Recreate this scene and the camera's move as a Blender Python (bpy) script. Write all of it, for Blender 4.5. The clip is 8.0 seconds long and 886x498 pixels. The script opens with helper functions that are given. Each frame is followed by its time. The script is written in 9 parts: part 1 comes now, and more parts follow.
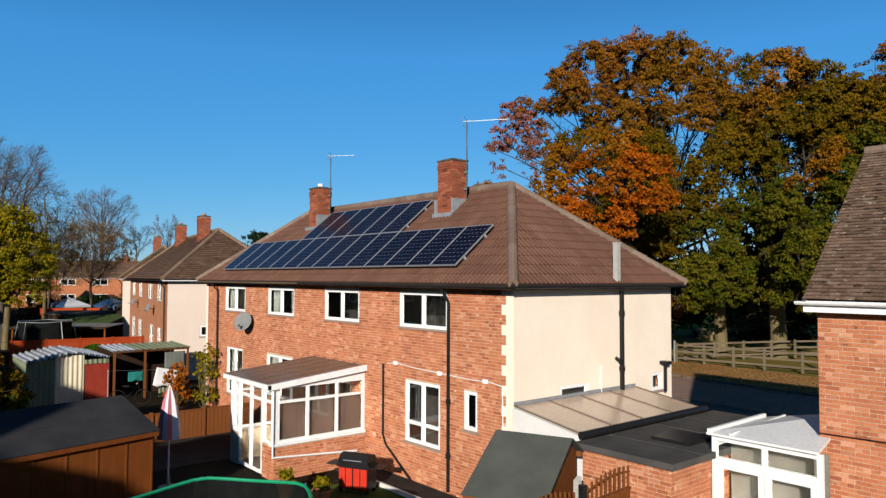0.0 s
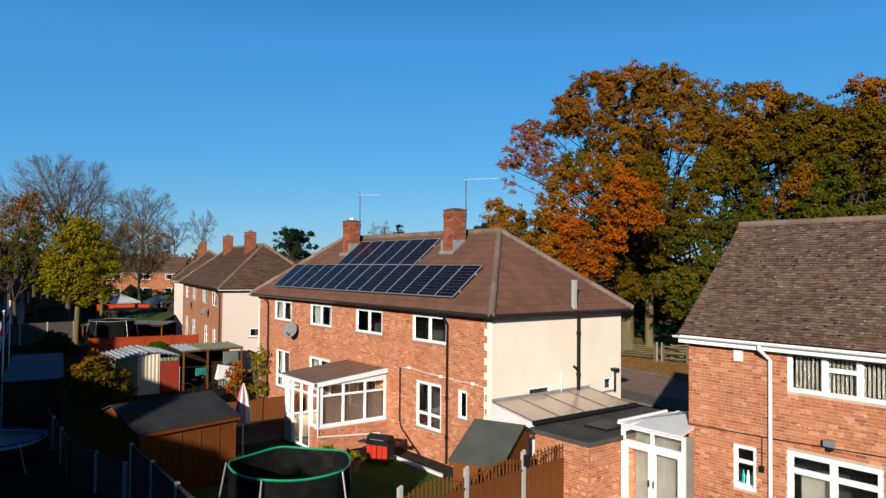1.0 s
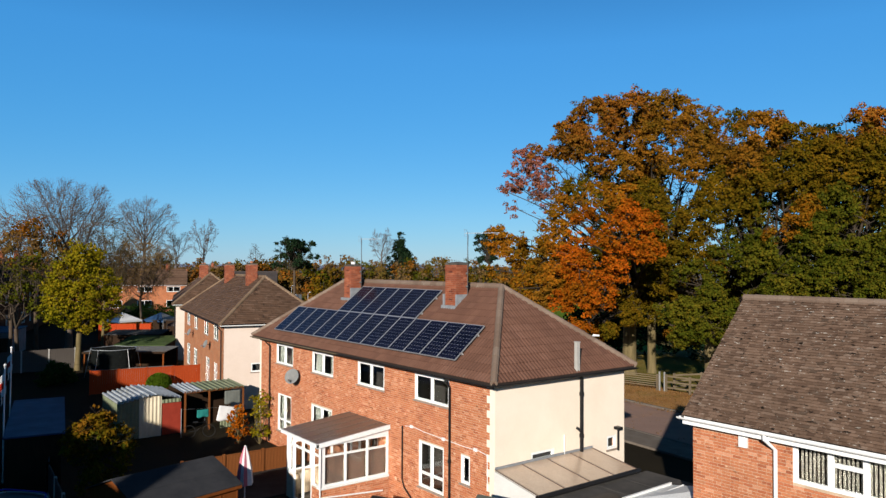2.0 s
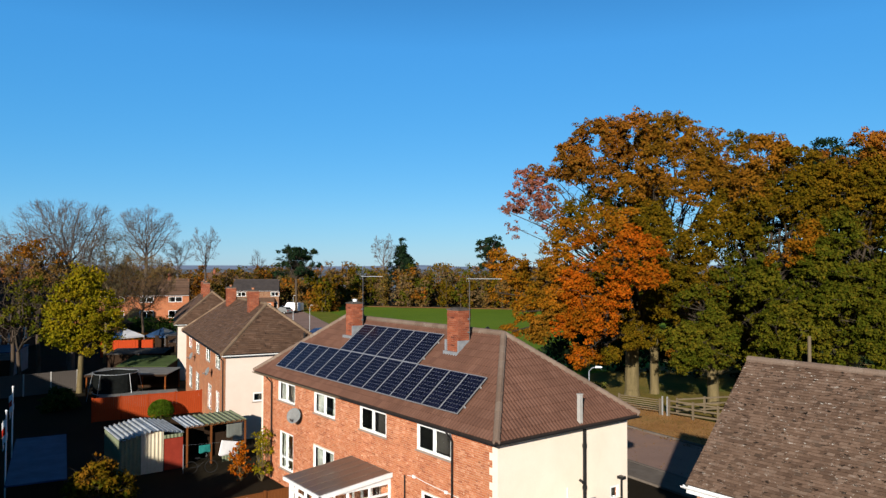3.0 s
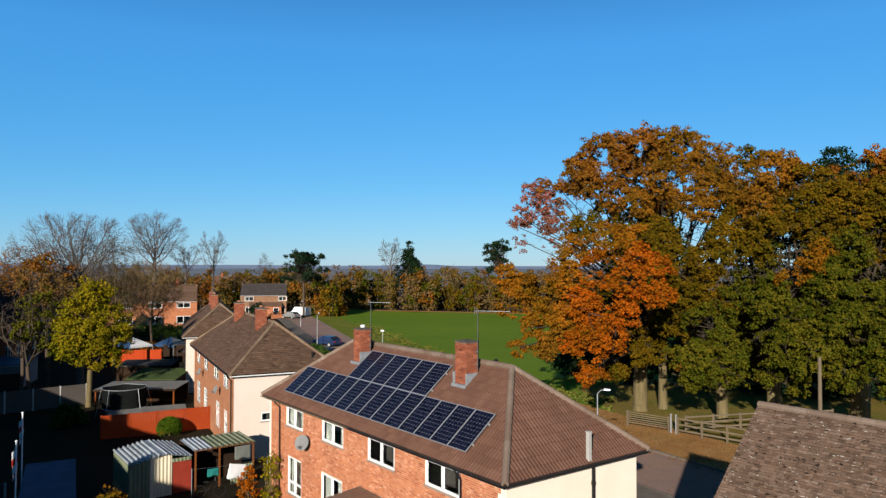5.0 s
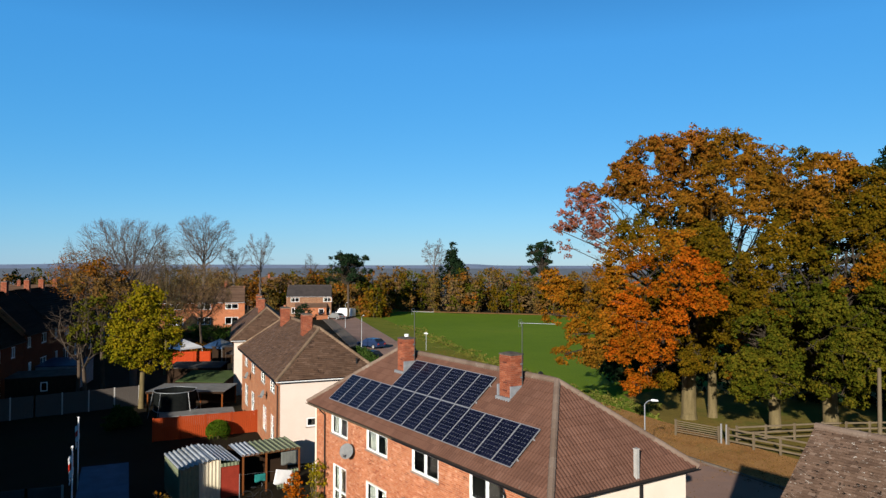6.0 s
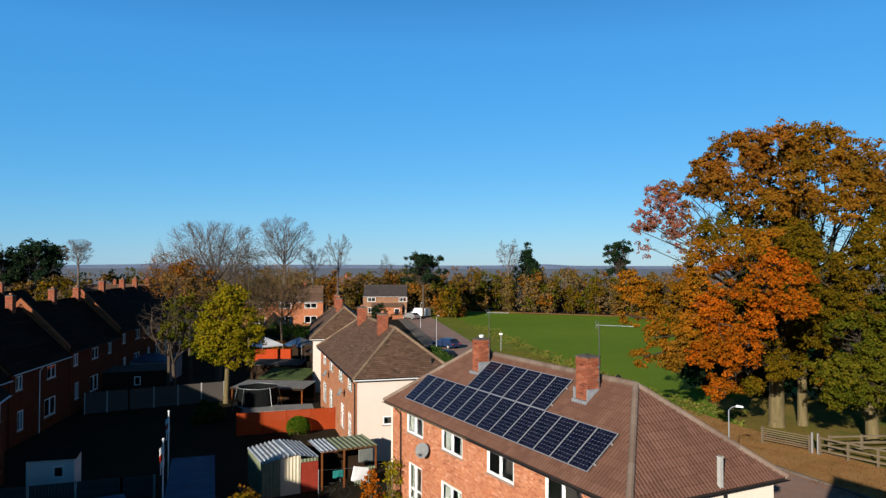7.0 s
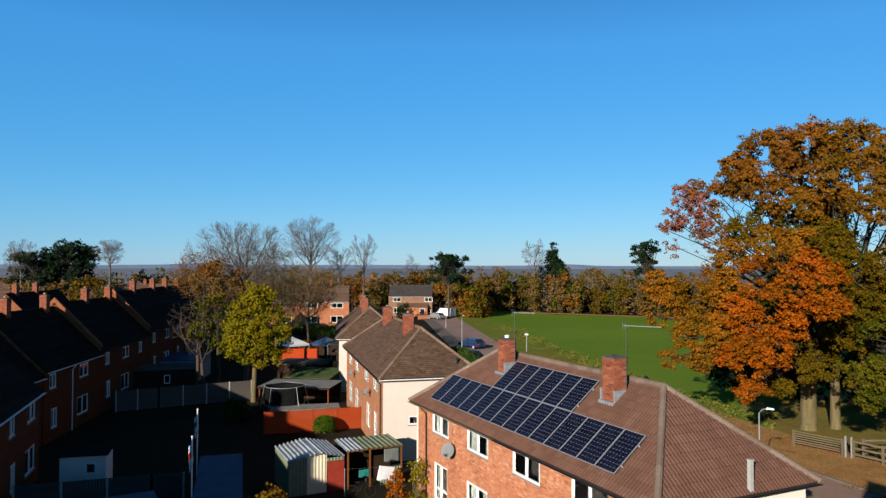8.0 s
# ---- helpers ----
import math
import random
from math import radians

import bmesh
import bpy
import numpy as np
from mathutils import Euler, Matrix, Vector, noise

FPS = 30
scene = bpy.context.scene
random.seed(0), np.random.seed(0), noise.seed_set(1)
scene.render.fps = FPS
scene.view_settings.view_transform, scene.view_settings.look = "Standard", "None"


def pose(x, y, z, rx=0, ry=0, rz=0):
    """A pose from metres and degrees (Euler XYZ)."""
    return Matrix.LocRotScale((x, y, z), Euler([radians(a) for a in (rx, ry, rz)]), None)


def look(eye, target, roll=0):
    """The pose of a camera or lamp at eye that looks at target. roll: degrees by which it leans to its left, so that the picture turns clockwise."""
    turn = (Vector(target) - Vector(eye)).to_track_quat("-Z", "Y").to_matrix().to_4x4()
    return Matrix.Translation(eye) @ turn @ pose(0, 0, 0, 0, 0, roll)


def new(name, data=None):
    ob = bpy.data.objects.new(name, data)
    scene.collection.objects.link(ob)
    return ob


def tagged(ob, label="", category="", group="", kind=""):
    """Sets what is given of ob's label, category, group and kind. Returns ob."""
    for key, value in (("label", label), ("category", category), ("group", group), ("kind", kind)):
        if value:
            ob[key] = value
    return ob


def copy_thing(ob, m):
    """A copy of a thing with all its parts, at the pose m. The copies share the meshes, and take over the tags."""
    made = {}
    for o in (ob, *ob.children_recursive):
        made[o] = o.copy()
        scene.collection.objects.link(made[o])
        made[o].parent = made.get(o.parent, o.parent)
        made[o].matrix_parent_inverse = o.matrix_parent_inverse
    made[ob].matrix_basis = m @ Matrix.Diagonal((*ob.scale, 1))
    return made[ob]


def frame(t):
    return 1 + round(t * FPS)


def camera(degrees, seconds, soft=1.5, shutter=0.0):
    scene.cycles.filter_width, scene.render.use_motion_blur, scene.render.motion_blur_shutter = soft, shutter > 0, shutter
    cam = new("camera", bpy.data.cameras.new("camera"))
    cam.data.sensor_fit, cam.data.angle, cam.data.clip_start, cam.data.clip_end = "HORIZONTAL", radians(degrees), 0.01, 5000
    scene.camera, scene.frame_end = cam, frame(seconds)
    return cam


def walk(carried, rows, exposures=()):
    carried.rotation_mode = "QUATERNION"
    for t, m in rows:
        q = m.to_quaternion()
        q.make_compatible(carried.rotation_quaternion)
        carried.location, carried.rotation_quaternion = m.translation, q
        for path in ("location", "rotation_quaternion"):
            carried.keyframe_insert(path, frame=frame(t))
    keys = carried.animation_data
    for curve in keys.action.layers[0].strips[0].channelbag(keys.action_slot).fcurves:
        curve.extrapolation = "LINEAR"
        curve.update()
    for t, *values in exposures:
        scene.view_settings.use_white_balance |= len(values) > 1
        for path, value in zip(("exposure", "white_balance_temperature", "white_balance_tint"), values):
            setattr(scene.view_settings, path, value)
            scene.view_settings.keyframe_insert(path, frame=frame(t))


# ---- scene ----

# ------------------------------------------------------------------ camera
cam = camera(64.6, 8.0, soft=1.4)
PATH = [
    (0.0, pose(10.94, -11.13, 5.25, 92.35, -0.2, 50.2)),
    (0.2, pose(13.9, -12.8, 5.28, 92.3, -0.3, 51.8)),
    (0.5, pose(15.55, -13.86, 5.69, 91.68, -0.55, 52.33)),
    (1.0, pose(16.13, -14.375, 6.545, 91.48, -0.5, 52.32)),
    (1.5, pose(16.1, -14.38, 7.52, 91.5, -0.44, 52.35)),
    (3.0, pose(16.03, -14.35, 10.33, 91.52, -0.1, 52.58)),
    (3.5, pose(16.02, -14.36, 10.67, 91.51, -0.08, 52.58)),
    (4.0, pose(16.02, -14.365, 10.8, 91.51, -0.075, 52.61)),
    (4.5, pose(16.02, -14.365, 11.225, 91.45, -0.065, 52.61)),
    (5.2, pose(15.95, -14.35, 11.70, 91.46, -0.08, 53.6)),
    (6.0, pose(15.87, -14.3, 12.04, 91.41, -0.06, 56.7)),
    (6.5, pose(15.86, -14.3, 12.055, 91.43, -0.08, 59.98)),
    (7.0, pose(15.85, -14.3, 12.065, 91.42, -0.09, 62.78)),
    (7.5, pose(15.84, -14.3, 12.07, 91.41, -0.09, 64.45)),
    (8.0, pose(15.83, -14.29, 12.06, 91.43, -0.09, 64.85)),
]
walk(cam, PATH, exposures=[(0.0, 0.55, 6050.0, 10.5), (1.5, 0.58, 6050.0, 10.5), (3.0, 0.74, 6100.0, 10.0), (8.0, 0.74, 6100.0, 10.0)])

# ------------------------------------------------------------------ sky and sun
SUN_FROM = Vector((0.617, -0.787, 0.31)).normalized()
world = bpy.data.worlds.new("sky")
scene.world = world
world.use_nodes = True
wn = world.node_tree.nodes
sky = wn.new("ShaderNodeTexSky")
sky.sky_type = "NISHITA"
sky.sun_disc = False
sky.sun_elevation = math.asin(SUN_FROM.z)
sky.sun_rotation = math.atan2(SUN_FROM.x, SUN_FROM.y)
sky.air_density = 1.0
sky.dust_density = 0.0
sky.ozone_density = 3.0
wn["Background"].inputs[1].default_value = 0.069
deep = wn.new("ShaderNodeHueSaturation")
deep.inputs["Saturation"].default_value = 1.2
clear_blue = wn.new("ShaderNodeMix")
clear_blue.data_type = "RGBA"
clear_blue.inputs[0].default_value = 0.6
world.node_tree.links.new(sky.outputs[0], deep.inputs["Color"])
world.node_tree.links.new(deep.outputs[0], clear_blue.inputs[6])
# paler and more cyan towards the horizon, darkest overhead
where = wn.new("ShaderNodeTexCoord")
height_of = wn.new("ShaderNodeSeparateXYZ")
# sky above the view dimmed to a fifth, which deepens all shade
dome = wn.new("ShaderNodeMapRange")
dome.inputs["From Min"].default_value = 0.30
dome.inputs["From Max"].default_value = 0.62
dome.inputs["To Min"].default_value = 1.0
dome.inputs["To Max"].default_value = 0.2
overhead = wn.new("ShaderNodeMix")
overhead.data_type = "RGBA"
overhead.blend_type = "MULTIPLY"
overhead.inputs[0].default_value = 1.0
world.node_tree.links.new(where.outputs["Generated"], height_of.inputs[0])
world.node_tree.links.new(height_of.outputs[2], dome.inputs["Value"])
lift = wn.new("ShaderNodeMapRange")
lift.inputs["From Min"].default_value = 0.0
lift.inputs["From Max"].default_value = 0.36
blues = wn.new("ShaderNodeMix")
blues.data_type = "RGBA"
blues.inputs[6].default_value = (0.42, 3.75, 7.2, 1)
blues.inputs[7].default_value = (0.5, 3.15, 7.55, 1)
world.node_tree.links.new(height_of.outputs[2], lift.inputs["Value"])
world.node_tree.links.new(lift.outputs[0], blues.inputs[0])
world.node_tree.links.new(blues.outputs[2], clear_blue.inputs[7])
world.node_tree.links.new(clear_blue.outputs[2], overhead.inputs[6])
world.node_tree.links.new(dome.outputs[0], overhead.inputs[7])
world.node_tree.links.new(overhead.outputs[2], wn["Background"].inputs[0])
sun = new("sun", bpy.data.lights.new("sun", "SUN"))
sun.data.energy = 5.0
sun.data.angle = radians(0.53)
sun.data.color = (1.0, 0.9, 0.76)
sun.matrix_world = look(SUN_FROM * 100, (0, 0, 0))


# ------------------------------------------------------------------ materials
def nodes_of(name):
    m = bpy.data.materials.new(name)
    m.use_nodes = True
    nt = m.node_tree
    return m, nt, nt.nodes["Principled BSDF"]


def ramp(nt, fac, stops):
    r = nt.nodes.new("ShaderNodeValToRGB")
    el = r.color_ramp.elements
    while len(el) < len(stops):
        el.new(0.5)
    for e, (p, c) in zip(el, stops):
        e.position = p
        e.color = (*c, 1)
    nt.links.new(fac, r.inputs[0])
    return r.outputs[0]


def tex(nt, scale, detail=6, rough=0.6, stretch=(1, 1, 1), space="Object"):
    c = nt.nodes.new("ShaderNodeTexCoord")
    mp = nt.nodes.new("ShaderNodeMapping")
    mp.inputs["Scale"].default_value = stretch
    n = nt.nodes.new("ShaderNodeTexNoise")
    n.inputs["Scale"].default_value = scale
    n.inputs["Detail"].default_value = detail
    n.inputs["Roughness"].default_value = rough
    place = nt.nodes.new("ShaderNodeNewGeometry").outputs["Position"] if space == "World" else c.outputs[space]
    nt.links.new(place, mp.inputs[0])
    nt.links.new(mp.outputs[0], n.inputs["Vector"])
    return n.outputs["Fac"]


def mixc(nt, a, b, fac, how="MIX"):
    m = nt.nodes.new("ShaderNodeMix")
    m.data_type = "RGBA"
    m.blend_type = how
    for sock, v in ((m.inputs[6], a), (m.inputs[7], b), (m.inputs[0], fac)):
        if hasattr(v, "is_linked"):
            nt.links.new(v, sock)
        elif isinstance(v, (int, float)):
            sock.default_value = v
        else:
            sock.default_value = (*v, 1)
    return m.outputs[2]


def bump(nt, bsdf, height, strength=0.3, dist=0.02):
    b = nt.nodes.new("ShaderNodeBump")
    b.inputs["Strength"].default_value = strength
    b.inputs["Distance"].default_value = dist
    nt.links.new(height, b.inputs["Height"])
    nt.links.new(b.outputs[0], bsdf.inputs["Normal"])


def surface(name, dark, light, scale=6.0, rough=0.7, metal=0.0, grain=60.0, bumps=0.25, stretch=(1, 1, 1), spec=0.15, stain=None, stain_at=0.6):
    """A plain surface with broad tone changes, fine grain and relief; stain: a colour that comes in patches."""
    m, nt, b = nodes_of(name)
    broad = tex(nt, scale, 5, 0.6, stretch)
    fine = tex(nt, grain, 4, 0.7, stretch)
    col = ramp(nt, broad, [(0.3, dark), (0.7, light)])
    shade = ramp(nt, fine, [(0.3, (0.82, 0.82, 0.82)), (0.7, (1.1, 1.1, 1.1))])
    col = mixc(nt, col, shade, 1.0, "MULTIPLY")
    if stain:
        patch = tex(nt, scale * 0.45, 7, 0.72)
        col = mixc(nt, col, stain, ramp(nt, patch, [(stain_at - 0.06, (0, 0, 0)), (stain_at + 0.08, (1, 1, 1))]))
    nt.links.new(col, b.inputs["Base Color"])
    b.inputs["Roughness"].default_value = rough
    b.inputs["Metallic"].default_value = metal
    b.inputs["Specular IOR Level"].default_value = spec
    if bumps:
        bump(nt, b, fine, bumps, 0.01)
    return m


def piecewise(name, stops, rough=0.85, per="island", grain=40.0, stain=None, stain_at=0.62, stain_scale=1.2, bumps=0.4, spec=0.1, spots=None):
    """A surface of pieces, each with a tone of its own."""
    m, nt, b = nodes_of(name)
    if per == "island":
        rnd = nt.nodes.new("ShaderNodeNewGeometry").outputs["Random Per Island"]
    else:
        rnd = nt.nodes.new("ShaderNodeObjectInfo").outputs["Random"]
    col = ramp(nt, rnd, stops)
    space = "Object" if per == "island" else "World"
    fine = tex(nt, grain, 5, 0.7, space=space)
    col = mixc(nt, col, ramp(nt, fine, [(0.25, (0.72, 0.72, 0.72)), (0.75, (1.18, 1.18, 1.18))]), 1.0, "MULTIPLY")
    broad = tex(nt, 0.7, 4, 0.6, space=space)
    col = mixc(nt, col, ramp(nt, broad, [(0.3, (0.86, 0.86, 0.86)), (0.7, (1.08, 1.08, 1.08))]), 1.0, "MULTIPLY")
    if stain:
        patch = tex(nt, stain_scale, 8, 0.75, space=space)
        col = mixc(nt, col, stain, ramp(nt, patch, [(stain_at - 0.03, (0, 0, 0)), (stain_at + 0.05, (1, 1, 1))]))
    for colour, scale, at in spots or ():
        spot = tex(nt, scale, 5, 0.65, (0.55, 1, 1), space)
        col = mixc(nt, col, colour, ramp(nt, spot, [(at - 0.01, (0, 0, 0)), (at + 0.03, (1, 1, 1))]))
    nt.links.new(col, b.inputs["Base Color"])
    b.inputs["Roughness"].default_value = rough
    b.inputs["Specular IOR Level"].default_value = spec
    bump(nt, b, fine, bumps, 0.008)
    return m


BRICKS = [(0.0, (0.291, 0.0886, 0.0417)), (0.18, (0.4074, 0.1409, 0.0625)), (0.5, (0.4656, 0.1793, 0.0834)), (0.70, (0.3783, 0.1199, 0.0547)), (0.84, (0.4462, 0.1617, 0.0729)), (0.92, (0.5432, 0.2607, 0.1498)), (0.97, (0.4947, 0.2190, 0.1172)), (1.0, (0.2231, 0.0721, 0.0289))]
CHIMNEY = [(0.0, (0.17, 0.046, 0.024)), (0.35, (0.27, 0.078, 0.036)), (0.6, (0.20, 0.056, 0.028)), (0.85, (0.33, 0.11, 0.055)), (1.0, (0.11, 0.033, 0.020))]
TILES = [(0.0, (0.106, 0.052, 0.0346)), (0.5, (0.120, 0.0595, 0.0396)), (0.85, (0.132, 0.067, 0.0455)), (1.0, (0.096, 0.047, 0.0318))]
PLAIN = [(0.0, (0.098, 0.060, 0.040)), (0.4, (0.142, 0.089, 0.059)), (0.85, (0.176, 0.113, 0.077)), (0.96, (0.205, 0.142, 0.102)), (1.0, (0.07, 0.045, 0.030))]
M_BRICK = piecewise("brick", BRICKS, spots=(((0.56, 0.34, 0.21), 7.0, 0.635), ((0.17, 0.07, 0.035), 8.5, 0.66), ((0.60, 0.42, 0.30), 1.9, 0.69)))
M_BRICK_ONE = piecewise("brick_single", BRICKS, per="object", spots=(((0.56, 0.34, 0.21), 7.0, 0.635), ((0.17, 0.07, 0.035), 8.5, 0.66), ((0.60, 0.42, 0.30), 1.9, 0.69)))
M_CHIM = piecewise("chimney_brick", CHIMNEY)
M_TILE = piecewise("roof_tile", TILES, stain=(0.15, 0.125, 0.10), stain_at=0.70, grain=30)
M_TILE_ONE = piecewise("roof_tile_single", TILES, per="object", stain=(0.15, 0.125, 0.10), stain_at=0.70, grain=30)
M_PLAIN = piecewise("plain_tile", PLAIN, stain=(0.15, 0.115, 0.085), stain_at=0.66, stain_scale=2.5, grain=30, spots=(((0.014, 0.010, 0.007), 11.0, 0.60), ((0.50, 0.46, 0.39), 16.0, 0.635)))
M_PLAIN_ONE = piecewise("plain_tile_single", PLAIN, per="object", stain=(0.15, 0.115, 0.085), stain_at=0.66, stain_scale=2.5, grain=30, spots=(((0.014, 0.010, 0.007), 11.0, 0.61), ((0.50, 0.46, 0.39), 16.0, 0.645)))
M_HIP = piecewise("hip_tile", [(0, (0.135, 0.092, 0.066)), (0.5, (0.165, 0.115, 0.084)), (1, (0.19, 0.14, 0.105))], stain=(0.24, 0.20, 0.16), stain_at=0.62, grain=30)
M_HIPPALE = piecewise("pale_hip_tile", [(0, (0.1363, 0.08875, 0.05386)), (0.5, (0.1688, 0.113, 0.06957)), (1, (0.2012, 0.1372, 0.08752))], grain=30)
M_TILEBROWN = piecewise("brown_roof_tile", [(0, (0.082, 0.048, 0.030)), (0.3, (0.125, 0.072, 0.045)), (0.6, (0.105, 0.062, 0.040)), (0.9, (0.155, 0.094, 0.062)), (1, (0.06, 0.036, 0.024))], stain=(0.19, 0.13, 0.09), stain_at=0.63, grain=30, spots=(((0.03, 0.022, 0.016), 5.0, 0.63),))
M_OLDMORTAR = surface("weathered_mortar", (0.19, 0.12, 0.085), (0.30, 0.20, 0.145), 5, 0.95, grain=40)
M_SILL = surface("stone_sill", (0.22, 0.17, 0.135), (0.29, 0.23, 0.185), 4, 0.9, grain=60)
M_SOOT = surface("sooty_mortar", (0.05, 0.042, 0.036), (0.10, 0.085, 0.07), 5, 0.95, grain=40)
# boards of shaded sheds and shelter backs; the shade is in the colour
M_DARKWOOD = surface("shade_darkened_boards", (0.022, 0.013, 0.008), (0.036, 0.021, 0.012), 2, 0.85, grain=50, stretch=(4, 4, 0.6), bumps=0.3, spec=0.05)
M_MOSSFELT = surface("mossy_felt", (0.040, 0.060, 0.020), (0.062, 0.088, 0.032), 1.2, 0.97, grain=120, bumps=0.5, spec=0.03, stain=(0.09, 0.095, 0.06), stain_at=0.64)
M_PALEFELT = surface("pale_felt", (0.15, 0.145, 0.135), (0.20, 0.195, 0.18), 1.6, 0.95, grain=120, bumps=0.4, spec=0.05, stain=(0.09, 0.09, 0.08), stain_at=0.62)
M_MORTAR = surface("mortar", (0.4125, 0.297, 0.196), (0.5375, 0.405, 0.28), 3, 0.95)
M_RENDER = surface("cream_render", (0.7119, 0.600, 0.475), (0.7684, 0.660, 0.535), 0.8, 0.9, grain=90, bumps=0.3, stain=(0.6497, 0.5354, 0.4441), stain_at=0.66)
M_RENDERB = surface("pale_render", (0.56, 0.455, 0.375), (0.61, 0.505, 0.425), 0.8, 0.9, grain=90, bumps=0.3, stain=(0.50, 0.40, 0.33), stain_at=0.62)
M_WHITE = surface("white_plastic", (0.66, 0.66, 0.64), (0.72, 0.72, 0.70), 2, 0.35, grain=20, bumps=0.0)
M_WHITEWALL = surface("white_wall", (0.56, 0.544, 0.504), (0.64, 0.624, 0.584), 1.2, 0.9)
# white toned down for walls standing in shade; the gate posts share it
M_GREYWALL = surface("toned_down_white", (0.22, 0.215, 0.21), (0.30, 0.295, 0.285), 1.2, 0.9, spec=0.05)
M_BLACK = surface("black_plastic", (0.0086, 0.0086, 0.0094), (0.0158, 0.0151, 0.0151), 5, 0.4, grain=30, bumps=0.05)
M_GUTTER = surface("brown_gutter", (0.0216, 0.0158, 0.013), (0.0324, 0.0245, 0.0202), 4, 0.45, grain=30, bumps=0.05)
M_FELT = surface("roof_felt", (0.060, 0.064, 0.054), (0.088, 0.092, 0.078), 1.6, 0.97, grain=140, bumps=0.5, spec=0.05, stain=(0.10, 0.105, 0.085), stain_at=0.66)
M_FELTDARK = surface("dark_felt", (0.0522, 0.04968, 0.0468), (0.0899, 0.0828, 0.0754), 1.4, 0.92, grain=140, bumps=0.5, spec=0.06, stain=(0.145, 0.1325, 0.117), stain_at=0.66)
# dark felt taken darker still for the shadow lying over the shed roof
M_SHEDFELT = surface("shade_darkened_felt", (0.026, 0.027, 0.030), (0.046, 0.046, 0.048), 1.4, 0.94, grain=140, bumps=0.5, spec=0.04, stain=(0.075, 0.072, 0.066), stain_at=0.66)
M_FENCE = surface("brown_fence", (0.125, 0.042, 0.012), (0.165, 0.058, 0.017), 2.0, 0.85, grain=50, stretch=(6, 6, 0.5), bumps=0.3, spec=0.05)
M_SHED = surface("orange_brown_boards", (0.1254, 0.03596, 0.0078), (0.165, 0.0496, 0.0108), 1.6, 0.8, grain=50, stretch=(4, 4, 0.6), bumps=0.3, spec=0.05)
M_REDFENCE = surface("red_stained_wood", (0.225, 0.033, 0.008), (0.285, 0.046, 0.011), 1.6, 0.8, grain=50, stretch=(5, 5, 0.4), bumps=0.3, spec=0.03)
M_BRIGHTFENCE = surface("bright_red_stain", (0.33, 0.040, 0.010), (0.41, 0.056, 0.013), 1.6, 0.8, grain=50, stretch=(5, 5, 0.4), bumps=0.3, spec=0.05)
M_OLDWOOD = surface("weathered_wood", (0.10, 0.075, 0.045), (0.15, 0.115, 0.072), 2.0, 0.9, grain=50, stretch=(0.45, 0.45, 0.45), bumps=0.4)
M_GREYFENCE = surface("grey_boards", (0.060, 0.050, 0.042), (0.095, 0.082, 0.070), 1.6, 0.9, grain=50, stretch=(2.5, 2.5, 0.25), bumps=0.4, spec=0.05)
M_CONCRETE = surface("concrete", (0.315, 0.3, 0.27), (0.405, 0.3825, 0.345), 3, 0.9, grain=80, bumps=0.4)
M_PAVING = surface("paving", (0.1178, 0.095, 0.076), (0.171, 0.1425, 0.114), 1.5, 0.95, grain=50, bumps=0.4, spec=0.05)
# patio paving coloured dark to stand in for the shade across it
M_SHADEPAVING = surface("shade_dark_paving", (0.026, 0.022, 0.019), (0.048, 0.041, 0.035), 1.5, 0.9, grain=50, bumps=0.4, spec=0.05)
M_ASPHALT = surface("asphalt", (0.225, 0.146, 0.113), (0.285, 0.186, 0.145), 0.25, 0.97, grain=30, bumps=0.4, spec=0.04, stain=(0.32, 0.19, 0.12), stain_at=0.6)
M_LEAD = surface("lead", (0.1584, 0.1656, 0.1728), (0.2376, 0.2448, 0.252), 6, 0.6, grain=40, bumps=0.2)
M_ALU = surface("aluminium", (0.4, 0.392, 0.384), (0.464, 0.456, 0.448), 5, 0.45, 0.35, grain=30, bumps=0.0)
M_GALV = surface("galvanised_steel", (0.288, 0.3024, 0.3096), (0.396, 0.4104, 0.4176), 5, 0.45, 0.6, grain=30, bumps=0.05)
M_MAST = surface("dull_alloy", (0.06, 0.058, 0.055), (0.10, 0.097, 0.092), 5, 0.55, 0.3, grain=30, bumps=0.05)
M_DISH = surface("grey_dish", (0.15, 0.15, 0.145), (0.19, 0.19, 0.18), 5, 0.6, grain=30, bumps=0.05)
M_POLY = surface("bronze_polycarbonate", (0.44, 0.33, 0.235), (0.53, 0.41, 0.30), 0.8, 0.22, grain=20, bumps=0.05, spec=0.8)
M_POLYDARK = surface("brown_polycarbonate", (0.108, 0.072, 0.054), (0.1512, 0.1044, 0.0792), 0.8, 0.3, grain=20, bumps=0.05, spec=0.6)
M_CORR_G = surface("green_sheet", (0.1296, 0.1476, 0.0864), (0.1872, 0.2016, 0.1224), 1.6, 0.6, grain=30, bumps=0.1, stain=(0.1728, 0.144, 0.1008), stain_at=0.68)
M_CORR_S = surface("silver_sheet", (0.30, 0.32, 0.34), (0.42, 0.44, 0.46), 1.6, 0.5, 0.2, grain=30, bumps=0.1, stain=(0.20, 0.20, 0.18), stain_at=0.6)
M_CORR_C = surface("cream_sheet", (0.51, 0.442, 0.306), (0.595, 0.5185, 0.374), 1.6, 0.6, grain=30, bumps=0.1)
M_REDDOOR = surface("red_door", (0.19, 0.026, 0.015), (0.25, 0.036, 0.020), 2, 0.6, grain=30, spec=0.05)
# near-black base colour stands in for the dimness of unlit rooms
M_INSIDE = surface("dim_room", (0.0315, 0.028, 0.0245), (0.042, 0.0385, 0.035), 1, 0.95)
